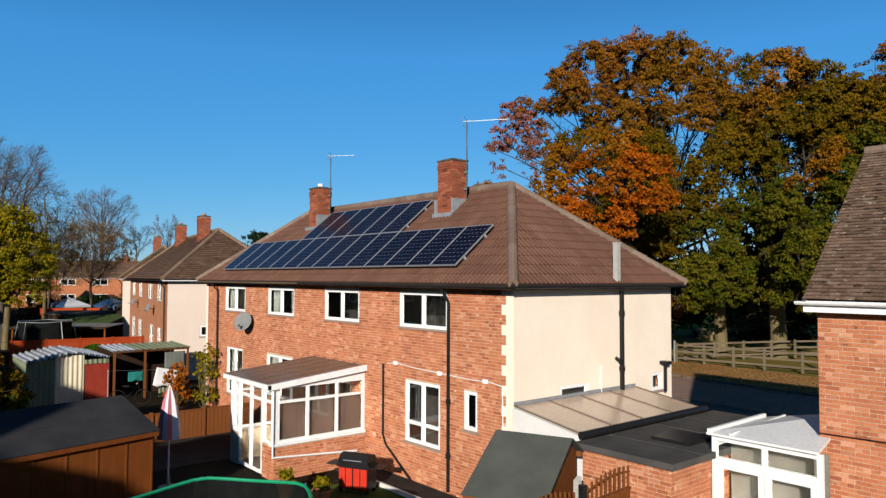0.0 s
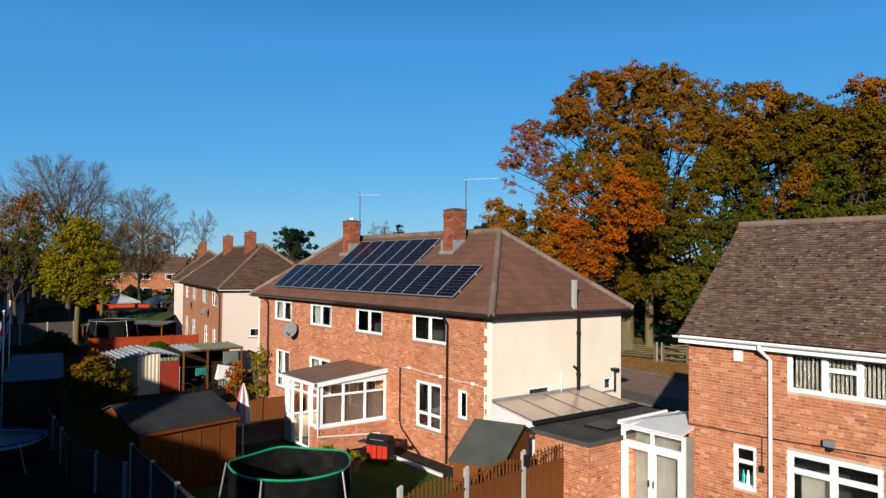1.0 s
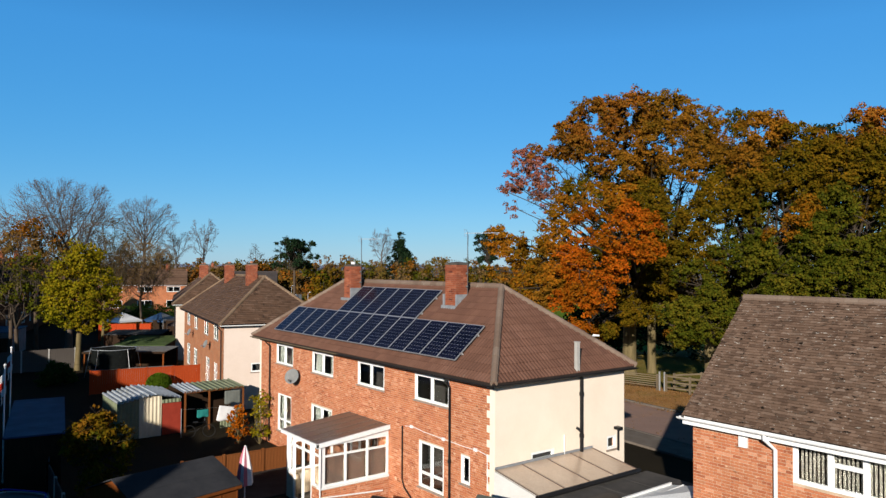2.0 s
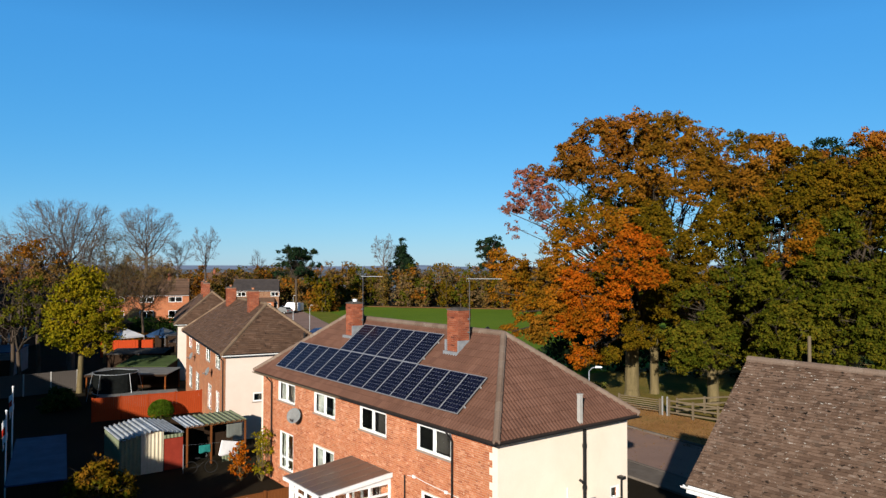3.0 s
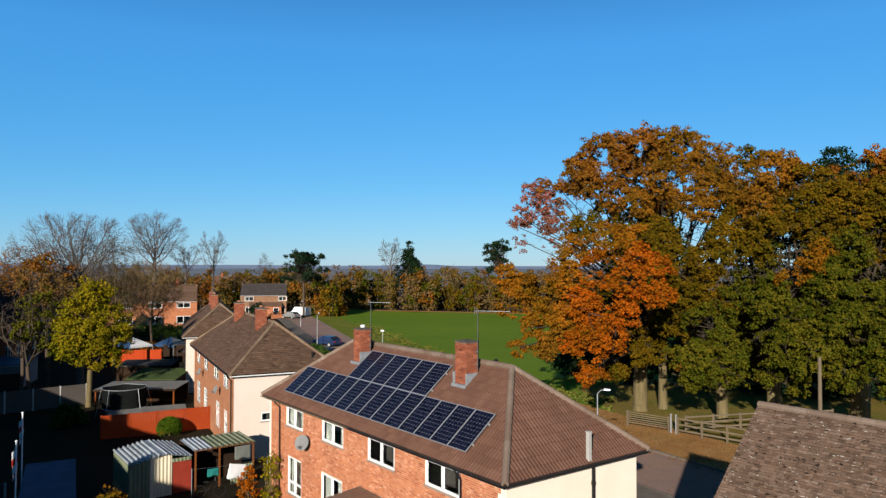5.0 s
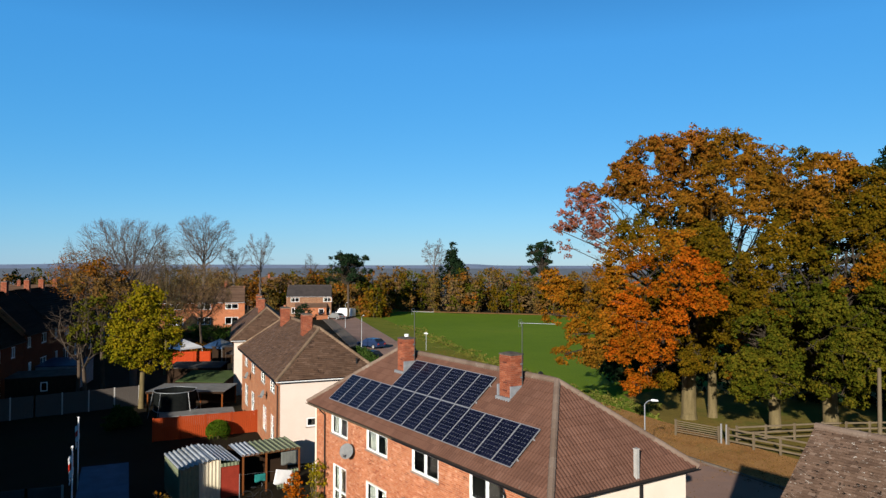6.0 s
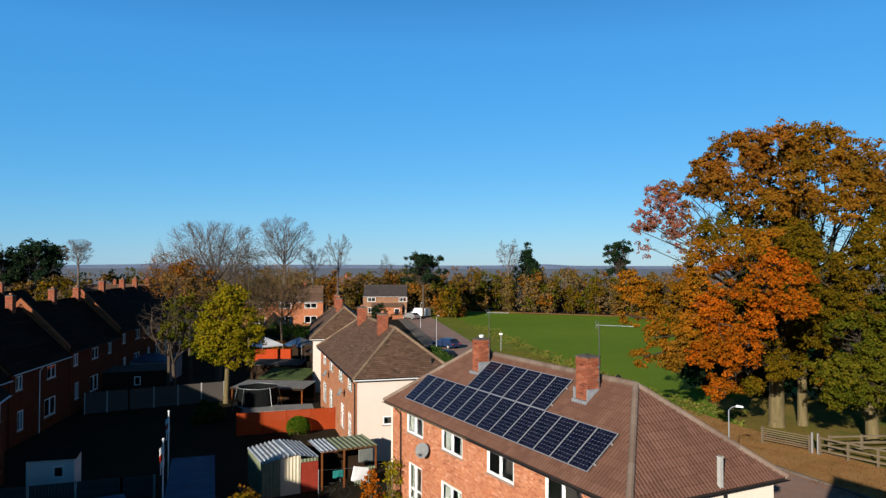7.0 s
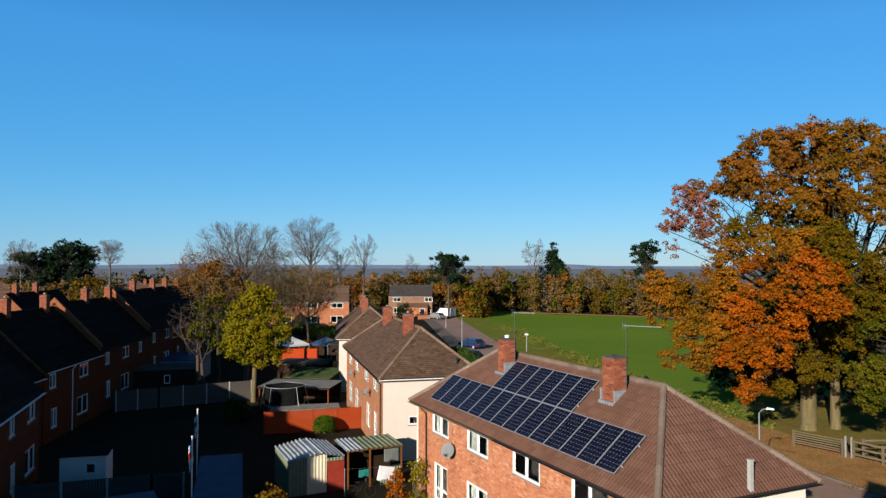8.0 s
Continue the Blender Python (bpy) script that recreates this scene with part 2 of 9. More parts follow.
M_CURTAIN = surface("pale_curtain", (0.105, 0.112, 0.098), (0.15, 0.155, 0.138), 3, 0.95, stretch=(3.6, 3.6, 0.18))
M_BLIND = surface("fabric_blind", (0.15, 0.14, 0.115), (0.20, 0.185, 0.155), 3, 0.95)
M_GREENRIM = surface("green_padding", (0.0108, 0.216, 0.0936), (0.0216, 0.2736, 0.1296), 3, 0.5)
M_BLUERIM = surface("blue_padding", (0.0072, 0.0216, 0.288), (0.0144, 0.036, 0.36), 3, 0.5)
M_RED = surface("bright_red_paint", (0.396, 0.0216, 0.0108), (0.4752, 0.036, 0.018), 3, 0.4, bumps=0.05)
M_TERRA = surface("terracotta", (0.3024, 0.1224, 0.0612), (0.3744, 0.1656, 0.0864), 5, 0.85)
M_TEAL = surface("teal_cloth", (0.0144, 0.1296, 0.1188), (0.0216, 0.1728, 0.1505), 6, 0.9)
M_LINEN = surface("white_cloth", (0.5787, 0.5661, 0.5556), (0.6412, 0.6273, 0.614), 5, 0.9)
M_STRIPE_A = surface("pink_cloth", (0.36, 0.1152, 0.144), (0.4176, 0.144, 0.18), 5, 0.9)
M_BLUECOVER = surface("blue_sheeting", (0.010, 0.028, 0.066), (0.030, 0.064, 0.135), 1.3, 0.55, grain=9, bumps=0.5, spec=0.1)
M_SLATE = surface("slate_roof", (0.040, 0.034, 0.032), (0.064, 0.053, 0.049), 0.8, 0.8)
M_BARK = surface("bark", (0.080, 0.062, 0.026), (0.155, 0.118, 0.056), 1.6, 0.95, grain=14, stretch=(2.7, 2.7, 0.45), bumps=0.8)
# bark copy for limbs inside leafy crowns, their shade mixed into the colour
M_SHADEBARK = surface("shade_darkened_bark", (0.034, 0.026, 0.018), (0.062, 0.047, 0.032), 1.6, 0.95, grain=14, stretch=(3, 3, 0.5), bumps=0.6)
M_GREYBARK = surface("grey_bark", (0.085, 0.066, 0.052), (0.145, 0.115, 0.095), 1.6, 0.95, grain=14, stretch=(3, 3, 0.5), bumps=0.6)
M_PALEBARK = surface("pale_bark", (0.050, 0.036, 0.024), (0.088, 0.064, 0.045), 1.6, 0.95, grain=14, stretch=(3, 3, 0.5), bumps=0.8)
M_CARPAINT = surface("blue_car_paint", (0.01984, 0.03494, 0.08544), (0.02268, 0.04074, 0.09708), 1, 0.25, 0.2, bumps=0.0, spec=0.6)
M_VANWHITE = surface("white_van_paint", (0.75, 0.75, 0.74), (0.8, 0.8, 0.79), 1, 0.3, bumps=0.0, spec=0.5)
M_TINT = surface("tinted_glass", (0.012, 0.014, 0.016), (0.018, 0.02, 0.022), 1, 0.08, bumps=0.0, spec=0.7)
M_RUBBER = surface("tyre_rubber", (0.0108, 0.0108, 0.0108), (0.018, 0.018, 0.018), 8, 0.85)


def brick_far(name, tint=1.0, warm=1.0):
    """Brickwork too far off to tell single bricks: courses, tone patches and mortar."""
    m, nt, b = nodes_of(name)
    c = nt.nodes.new("ShaderNodeTexCoord")
    sep = nt.nodes.new("ShaderNodeSeparateXYZ")
    add = nt.nodes.new("ShaderNodeMath")
    com = nt.nodes.new("ShaderNodeCombineXYZ")
    nt.links.new(c.outputs["Object"], sep.inputs[0])
    nt.links.new(sep.outputs[0], add.inputs[0])
    nt.links.new(sep.outputs[1], add.inputs[1])
    nt.links.new(add.outputs[0], com.inputs[0])
    nt.links.new(sep.outputs[2], com.inputs[1])
    br = nt.nodes.new("ShaderNodeTexBrick")
    br.inputs["Scale"].default_value = 1.0
    br.inputs["Brick Width"].default_value = 0.225
    br.inputs["Row Height"].default_value = 0.075
    br.inputs["Mortar Size"].default_value = 0.006
    br.inputs["Color1"].default_value = (0.41 * tint * warm, 0.135 * tint, 0.05 * tint / warm, 1)
    br.inputs["Color2"].default_value = (0.29 * tint * warm, 0.095 * tint, 0.045 * tint / warm, 1)
    br.inputs["Mortar"].default_value = (0.32 * tint, 0.19 * tint / warm, 0.11 * tint / warm, 1)
    nt.links.new(com.outputs[0], br.inputs["Vector"])
    col = mixc(nt, br.outputs["Color"], ramp(nt, tex(nt, 1.1, 6, 0.7), [(0.3, (0.78, 0.78, 0.78)), (0.7, (1.12, 1.12, 1.12))]), 1.0, "MULTIPLY")
    nt.links.new(col, b.inputs["Base Color"])
    b.inputs["Roughness"].default_value = 0.9
    b.inputs["Specular IOR Level"].default_value = 0.08
    return m


M_BRICKFAR = brick_far("brickwork")
M_BRICKPALE = brick_far("faded_brickwork", 0.80, 0.72)
M_BRICKSUN = brick_far("sun_bleached_brickwork", 1.12, 0.86)
# one terrace brick in two tones: sunlit gables, walls darkened for shade
M_BRICKLIT = brick_far("sunlit_gable_brickwork", 0.62, 1.08)
M_BRICKSHADE = brick_far("shade_darkened_brickwork", 0.22, 1.35)


def glass(name, tone=(0.9, 0.93, 0.92)):
    m, nt, b = nodes_of(name)
    b.inputs["Base Color"].default_value = (*tone, 1)
    b.inputs["Roughness"].default_value = 0.02
    b.inputs["Transmission Weight"].default_value = 1.0
    b.inputs["IOR"].default_value = 1.45
    return m


M_GLASS = glass("window_glass")


def leaf_material(name, stops, through_light=0.14):
    m, nt, b = nodes_of(name)
    rnd = nt.nodes.new("ShaderNodeNewGeometry").outputs["Random Per Island"]
    col = ramp(nt, rnd, stops)
    broad = tex(nt, 0.3, 3, 0.65)
    col = mixc(nt, col, ramp(nt, broad, [(0.32, (0.56, 0.72, 0.66)), (0.68, (1.16, 1.06, 1.0))]), 1.0, "MULTIPLY")
    nt.links.new(col, b.inputs["Base Color"])
    b.inputs["Roughness"].default_value = 0.6
    b.inputs["Specular IOR Level"].default_value = 0.0
    tr = nt.nodes.new("ShaderNodeBsdfTranslucent")
    nt.links.new(col, tr.inputs[0])
    mx = nt.nodes.new("ShaderNodeMixShader")
    mx.inputs[0].default_value = through_light
    nt.links.new(b.outputs[0], mx.inputs[1])
    nt.links.new(tr.outputs[0], mx.inputs[2])
    nt.links.new(mx.outputs[0], nt.nodes["Material Output"].inputs[0])
    return m


L_RUST = leaf_material("rust_leaves", [(0, (0.16, 0.050, 0.006)), (0.4, (0.235, 0.080, 0.010)), (0.75, (0.20, 0.088, 0.011)), (1, (0.10, 0.050, 0.007))])
L_ORANGE = leaf_material("orange_leaves", [(0, (0.28, 0.054, 0.003)), (0.4, (0.36, 0.078, 0.004)), (0.75, (0.30, 0.092, 0.005)), (1, (0.14, 0.045, 0.005))])
L_OLIVE = leaf_material("olive_leaves", [(0, (0.07652, 0.0518, 0.0036)), (0.4, (0.117, 0.07352, 0.00432)), (0.75, (0.153, 0.07687, 0.00504)), (1, (0.04501, 0.03676, 0.0036))])
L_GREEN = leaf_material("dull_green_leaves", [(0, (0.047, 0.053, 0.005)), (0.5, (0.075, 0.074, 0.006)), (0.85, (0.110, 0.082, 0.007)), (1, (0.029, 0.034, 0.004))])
L_GOLD = leaf_material("golden_brown_leaves", [(0, (0.135, 0.060, 0.006)), (0.35, (0.20, 0.090, 0.008)), (0.75, (0.225, 0.088, 0.009)), (1, (0.085, 0.052, 0.006))])
L_AMBER = leaf_material("amber_leaves", [(0, (0.20, 0.064, 0.004)), (0.4, (0.28, 0.096, 0.006)), (0.75, (0.21, 0.100, 0.007)), (1, (0.115, 0.060, 0.006))])
L_PINK = leaf_material("russet_pink_leaves", [(0, (0.22, 0.066, 0.045)), (0.5, (0.29, 0.095, 0.065)), (1, (0.20, 0.082, 0.04))])
L_YELLOW = leaf_material("yellow_green_leaves", [(0, (0.1377, 0.1164, 0.0048)), (0.5, (0.2007, 0.157, 0.0056)), (0.8, (0.2409, 0.1518, 0.0064)), (1, (0.0803, 0.07592, 0.0048))])
L_DARK = leaf_material("dark_needles", [(0, (0.0086, 0.0187, 0.0101)), (0.6, (0.0158, 0.0302, 0.0144)), (1, (0.0252, 0.0396, 0.0173))], 0.15)
L_HEDGE = leaf_material("hedge_leaves", [(0, (0.0252, 0.0468, 0.0101)), (0.6, (0.0396, 0.072, 0.0144)), (1, (0.0576, 0.0864, 0.018))])
L_MOSS = leaf_material("clipped_green_leaves", [(0, (0.05, 0.085, 0.006)), (0.6, (0.075, 0.115, 0.008)), (1, (0.035, 0.06, 0.005))])
L_WOOD = leaf_material("autumn_wood_leaves", [(0, (0.105, 0.075, 0.020)), (0.35, (0.155, 0.092, 0.022)), (0.6, (0.115, 0.088, 0.019)), (0.8, (0.19, 0.092, 0.017)), (1, (0.075, 0.062, 0.017))])
L_BROWN = leaf_material("brown_wood_leaves", [(0, (0.1231, 0.065, 0.018)), (0.4, (0.1744, 0.08818, 0.0228)), (0.8, (0.1436, 0.08172, 0.024)), (1, (0.08208, 0.052, 0.0156))])
L_TAN = leaf_material("tan_twig_haze", [(0, (0.17, 0.105, 0.042)), (1, (0.24, 0.15, 0.065))], 0.1)
L_TWIG = leaf_material("twig_haze", [(0, (0.1092, 0.06468, 0.027)), (1, (0.161, 0.09918, 0.0435))], 0.1)


def ground_material(name, stops, scale, second=None, grain=25.0, bumps=0.5):
    m, nt, b = nodes_of(name)
    col = ramp(nt, tex(nt, scale, 8, 0.65), stops)
    if second:
        col = mixc(nt, col, second[0], ramp(nt, tex(nt, second[1], 6, 0.7), [(second[2] - 0.05, (0, 0, 0)), (second[2] + 0.1, (1, 1, 1))]))
    fine = tex(nt, grain, 5, 0.75)
    col = mixc(nt, col, ramp(nt, fine, [(0.25, (0.6, 0.6, 0.6)), (0.75, (1.3, 1.3, 1.3))]), 1.0, "MULTIPLY")
    nt.links.new(col, b.inputs["Base Color"])
    b.inputs["Roughness"].default_value = 0.95
    b.inputs["Specular IOR Level"].default_value = 0.03
    bump(nt, b, fine, bumps, 0.04)
    return m


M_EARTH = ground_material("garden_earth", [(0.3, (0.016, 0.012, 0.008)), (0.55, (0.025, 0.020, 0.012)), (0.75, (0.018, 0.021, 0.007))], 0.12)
M_FIELD = ground_material("field_grass", [(0.3, (0.090, 0.150, 0.011)), (0.6, (0.122, 0.182, 0.014)), (0.8, (0.165, 0.190, 0.020))], 0.05, grain=6)
M_ROUGH = ground_material("rough_grass", [(0.3, (0.105, 0.125, 0.014)), (0.6, (0.15, 0.155, 0.02)), (0.8, (0.20, 0.17, 0.05))], 0.35, grain=6)
M_LAWN = ground_material("lawn", [(0.3, (0.05, 0.085, 0.018)), (0.6, (0.075, 0.11, 0.022)), (0.8, (0.1, 0.1, 0.03))], 0.9)
M_VERGE = ground_material("leafy_verge", [(0.3, (0.26, 0.125, 0.042)), (0.55, (0.36, 0.19, 0.068)), (0.75, (0.235, 0.15, 0.05))], 0.4, second=((0.135, 0.13, 0.034), 0.12, 0.62), grain=9)
M_PARK = ground_material("park_floor", [(0.3, (0.15, 0.112, 0.026)), (0.6, (0.20, 0.145, 0.034)), (0.8, (0.24, 0.14, 0.045))], 0.25, second=((0.10, 0.115, 0.022), 0.09, 0.56), grain=8)
M_KERB = surface("kerb_stone", (0.11, 0.09, 0.072), (0.15, 0.125, 0.10), 3, 0.95, grain=60)
M_BACKING = surface("brown_pane_backing", (0.060, 0.038, 0.028), (0.085, 0.055, 0.042), 2, 0.9)
# the shade on the terrace roofs is put into this near-black tile colour
M_TERRACEROOF = piecewise("shade_darkened_tile", [(0, (0.012, 0.008, 0.006)), (0.5, (0.016, 0.011, 0.008)), (1, (0.021, 0.014, 0.010))], grain=30, spec=0.02)


# ------------------------------------------------------------------ builders
class Geo:
    """Vertices and faces of one mesh."""

    def __init__(self):
        self.v, self.f = [], []

    def face(self, *pts):
        n = len(self.v)
        self.v.extend(tuple(p) for p in pts)
        self.f.append(tuple(range(n, n + len(pts))))
        return self

    def solid(self, bottom, top):
        """A closed solid between two rings of the same length, counter-clockwise from above."""
        n, k = len(self.v), len(bottom)
        self.v.extend(tuple(p) for p in bottom)
        self.v.extend(tuple(p) for p in top)
        self.f.append(tuple(reversed(range(n, n + k))))
        self.f.append(tuple(range(n + k, n + 2 * k)))
        for i in range(k):
            j = (i + 1) % k
            self.f.append((n + i, n + j, n + k + j, n + k + i))
        return self

    def box(self, x0, x1, y0, y1, z0, z1):
        x0, x1 = min(x0, x1), max(x0, x1)
        y0, y1 = min(y0, y1), max(y0, y1)
        z0, z1 = min(z0, z1), max(z0, z1)
        return self.solid([(x0, y0, z0), (x1, y0, z0), (x1, y1, z0), (x0, y1, z0)], [(x0, y0, z1), (x1, y0, z1), (x1, y1, z1), (x0, y1, z1)])

    def tube(self, a, b, r0, r1=None, n=8, cap=True):
        a, b = Vector(a), Vector(b)
        r1 = r0 if r1 is None else r1
        q = (b - a).to_track_quat("Z", "Y")
        ring = [q @ Vector((math.cos(t), math.sin(t), 0)) for t in (2 * math.pi * i / n for i in range(n))]
        k = len(self.v)
        self.v.extend(tuple(a + p * r0) for p in ring)
        self.v.extend(tuple(b + p * r1) for p in ring)
        for i in range(n):
            j = (i + 1) % n
            self.f.append((k + i, k + j, k + n + j, k + n + i))
        if cap:
            self.f.append(tuple(reversed(range(k, k + n))))
            self.f.append(tuple(range(k + n, k + 2 * n)))
        return self

    def path(self, pts, r, n=8):
        """A bent round bar through the points, closed to a ring where it ends at its start."""
        pts = [Vector(p) for p in pts]
        closed = len(pts) > 3 and (pts[0] - pts[-1]).length < 1e-5
        if closed:
            pts.pop()
        m, k = len(pts), len(self.v)
        for i, p in enumerate(pts):
            before = pts[i - 1] if i or closed else p
            after = pts[(i + 1) % m] if i < m - 1 or closed else p
            q = (after - before).to_track_quat("Z", "Y")
            self.v.extend(tuple(p + q @ Vector((math.cos(2 * math.pi * j / n), math.sin(2 * math.pi * j / n), 0)) * r) for j in range(n))
        for i in range(m if closed else m - 1):
            a, b = k + i * n, k + (i + 1) % m * n
            self.f.extend((a + j, a + (j + 1) % n, b + (j + 1) % n, b + j) for j in range(n))
        if not closed:
            self.f.append(tuple(reversed(range(k, k + n))))
            self.f.append(tuple(range(k + (m - 1) * n, k + m * n)))
        return self

    def beam(self, a, b, w, h):
        """A square bar from a to b, w wide and h high."""
        a, b = Vector(a), Vector(b)
        d = (b - a).normalized()
        s = d.cross(Vector((0, 0, 1)))
        s = s.normalized() if s.length > 1e-4 else Vector((1, 0, 0))
        u = s.cross(d)
        ring = [s * (w / 2) * i + u * (h / 2) * j for i, j in ((-1, -1), (1, -1), (1, 1), (-1, 1))]
        return self.solid([a + p for p in reversed(ring)], [b + p for p in reversed(ring)])

    def lathe(self, profile, centre, n=16):
        """A turned form: profile of (radius, height)."""
        k = len(self.v)
        for r, z in profile:
            self.v.extend((centre[0] + r * math.cos(2 * math.pi * i / n), centre[1] + r * math.sin(2 * math.pi * i / n), centre[2] + z) for i in range(n))
        for a in range(len(profile) - 1):
            for i in range(n):
                j = (i + 1) % n
                self.f.append((k + a * n + i, k + a * n + j, k + (a + 1) * n + j, k + (a + 1) * n + i))
        return self

    def moved(self, m):
        self.v = [tuple(m @ Vector(p)) for p in self.v]
        return self

    def mesh(self, name, material, smooth=False):
        me = bpy.data.meshes.new(name)
        me.from_pydata(self.v, [], self.f)
        me.materials.append(material)
        if smooth:
            me.polygons.foreach_set("use_smooth", [True] * len(me.polygons))
        me.update()
        return me


def thing(name, label, category, at=None, group="", kind=""):
    ob = new(name)
    ob.empty_display_size = 0.3
    if at is not None:
        ob.matrix_basis = at
    return tagged(ob, label, category, group, kind)


def part(name, geo, material, parent=None, label="", smooth=False):
    """Links a Geo (or a mesh) as one mesh object under a thing or a part."""
    ob = new(name, geo if isinstance(geo, bpy.types.Mesh) else geo.mesh(name, material, smooth))
    ob.parent = parent
    return tagged(ob, label)


def single(name, geo, material, label, category, at=None, group="", kind="", smooth=False):
    """A thing that is one mesh."""
    ob = new(name, geo.mesh(name, material, smooth))
    if at is not None:
        ob.matrix_basis = at
    return tagged(ob, label, category, group, kind)


def numpy_mesh(name, verts, quads, material):
    me = bpy.data.meshes.new(name)
    me.vertices.add(len(verts))
    me.vertices.foreach_set("co", np.asarray(verts, dtype=np.float32).ravel())
    me.loops.add(quads.size)
    me.loops.foreach_set("vertex_index", quads.astype(np.int32).ravel())
    me.polygons.add(len(quads))
    me.polygons.foreach_set("loop_start", np.arange(0, quads.size, 4, dtype=np.int32))
    me.update(calc_edges=True)
    me.validate()
    me.materials.append(material)
    return me


# a wall's own frame: u along it, w up, d out of its face
def rear(y):
    return lambda u, d, w: (u, y - d, w)


def right_side(x):
    return lambda u, d, w: (x + d, u, w)


def front(y):
    return lambda u, d, w: (-u, y + d, w)


def left_side(x):
    return lambda u, d, w: (x - d, -u, w)


def block(geo, fr, u0, u1, d0, d1, w0, w1):
    """A box in a wall's frame."""
    a = [fr(u, d, w0) for u, d in ((u0, d1), (u1, d1), (u1, d0), (u0, d0))]
    b = [fr(u, d, w1) for u, d in ((u0, d1), (u1, d1), (u1, d0), (u0, d0))]
    return geo.solid(a, b)


def solid_wall(geo, fr, u0, u1, w0, w1, holes, thick, out=0.0):
    """One wall with its openings cut right through."""
    us = sorted({u0, u1} | {min(max(x, u0), u1) for h in holes for x in h[:2]})
    ws = sorted({w0, w1} | {min(max(x, w0), w1) for h in holes for x in h[2:]})
    nu, nw = len(us), len(ws)
    k = len(geo.v)
    for d in (out, -thick):
        geo.v.extend(tuple(fr(u, d, w)) for w in ws for u in us)

    def full(i, j):
        if not (0 <= i < nu - 1 and 0 <= j < nw - 1):
            return False
        u, w = (us[i] + us[i + 1]) / 2, (ws[j] + ws[j + 1]) / 2
        return not any(a < u < b and c < w < d for a, b, c, d in holes)

    back = nu * nw
    for i in range(nu - 1):
        for j in range(nw - 1):
            if full(i, j):
                p, q, r, s = (k + j * nu + i, k + j * nu + i + 1, k + (j + 1) * nu + i + 1, k + (j + 1) * nu + i)
                geo.f.append((p, q, r, s))
                geo.f.append((s + back, r + back, q + back, p + back))
                for a, b, x, y in ((p, q, i, j - 1), (q, r, i + 1, j), (r, s, i, j + 1), (s, p, i - 1, j)):
                    if not full(x, y):
                        geo.f.append((b, a, a + back, b + back))
    return geo


BRICK_W, BRICK_H, JOINT = 0.215, 0.065, 0.010


def lay_bricks(fr, u0, u1, w0, w1, holes, own=lambda u, w: False, seed=1, proud=0.012):
    """Stretcher courses with every fourth of headers over a wall: the joined rest as a Geo, and the places of bricks that stay single."""
    rng = random.Random(seed)
    rest, singles = Geo(), []
    course, w = 0, w0
    while w + BRICK_H <= w1 + 0.01:
        free = [(u0, u1)]
        for a, b, c, d in holes:
            if c < w + BRICK_H and d > w:
                cut = []
                for p, q in free:
                    if b <= p or a >= q:
                        cut.append((p, q))
                    else:
                        if a > p:
                            cut.append((p, a))
                        if b < q:
                            cut.append((b, q))
                free = cut
        wide = BRICK_W if course % 4 else (BRICK_W - JOINT) / 2
        step = wide + JOINT
        start = u0 - (course % 2) * step / 2 - (0.25 * step if course % 5 == 3 else 0)
        for p, q in free:
            k = math.floor((p - start) / step)
            while start + k * step < q:
                a, b = max(p, start + k * step), min(q, start + k * step + wide)
                k += 1
                if b - a < 0.03:
                    continue
                out = proud + rng.uniform(-0.003, 0.003)
                if b - a > 0.2 and own((a + b) / 2, w):
                    singles.append((a, w, out))
                    continue
                n = len(rest.v)
                e = 0.004
                rest.v.extend((fr(a, 0, w), fr(b, 0, w), fr(b, 0, w + BRICK_H), fr(a, 0, w + BRICK_H),
                               fr(a + e, out, w + e), fr(b - e, out, w + e), fr(b - e, out, w + BRICK_H - e), fr(a + e, out, w + BRICK_H - e)))
                rest.f.extend(((n + 4, n + 5, n + 6, n + 7), (n, n + 1, n + 5, n + 4), (n + 1, n + 2, n + 6, n + 5), (n + 2, n + 3, n + 7, n + 6), (n + 3, n, n + 4, n + 7)))
        w += BRICK_H + JOINT
        course += 1
    return rest, singles


_brick_mesh = {}


def brick_mesh(material):
    """One brick face on the rear side of a wall, its corner at the origin, shared by all single bricks."""
    if material.name not in _brick_mesh:
        g, e, o = Geo(), 0.004, 0.012
        f = rear(0.0)
        g.v = [f(0, 0, 0), f(BRICK_W, 0, 0), f(BRICK_W, 0, BRICK_H), f(0, 0, BRICK_H), f(e, o, e), f(BRICK_W - e, o, e), f(BRICK_W - e, o, BRICK_H - e), f(e, o, BRICK_H - e)]
        g.f = [(4, 5, 6, 7), (0, 1, 5, 4), (1, 2, 6, 5), (2, 3, 7, 6), (3, 0, 4, 7)]
        _brick_mesh[material.name] = g.mesh("brick", material)
    return _brick_mesh[material.name]


def place_bricks(singles, y, parent, material):
    me = brick_mesh(material)
    for u, w, out in singles:
        ob = new("brick", me)
        ob.location = (u, y - (out - 0.012), w)
        ob.parent = parent


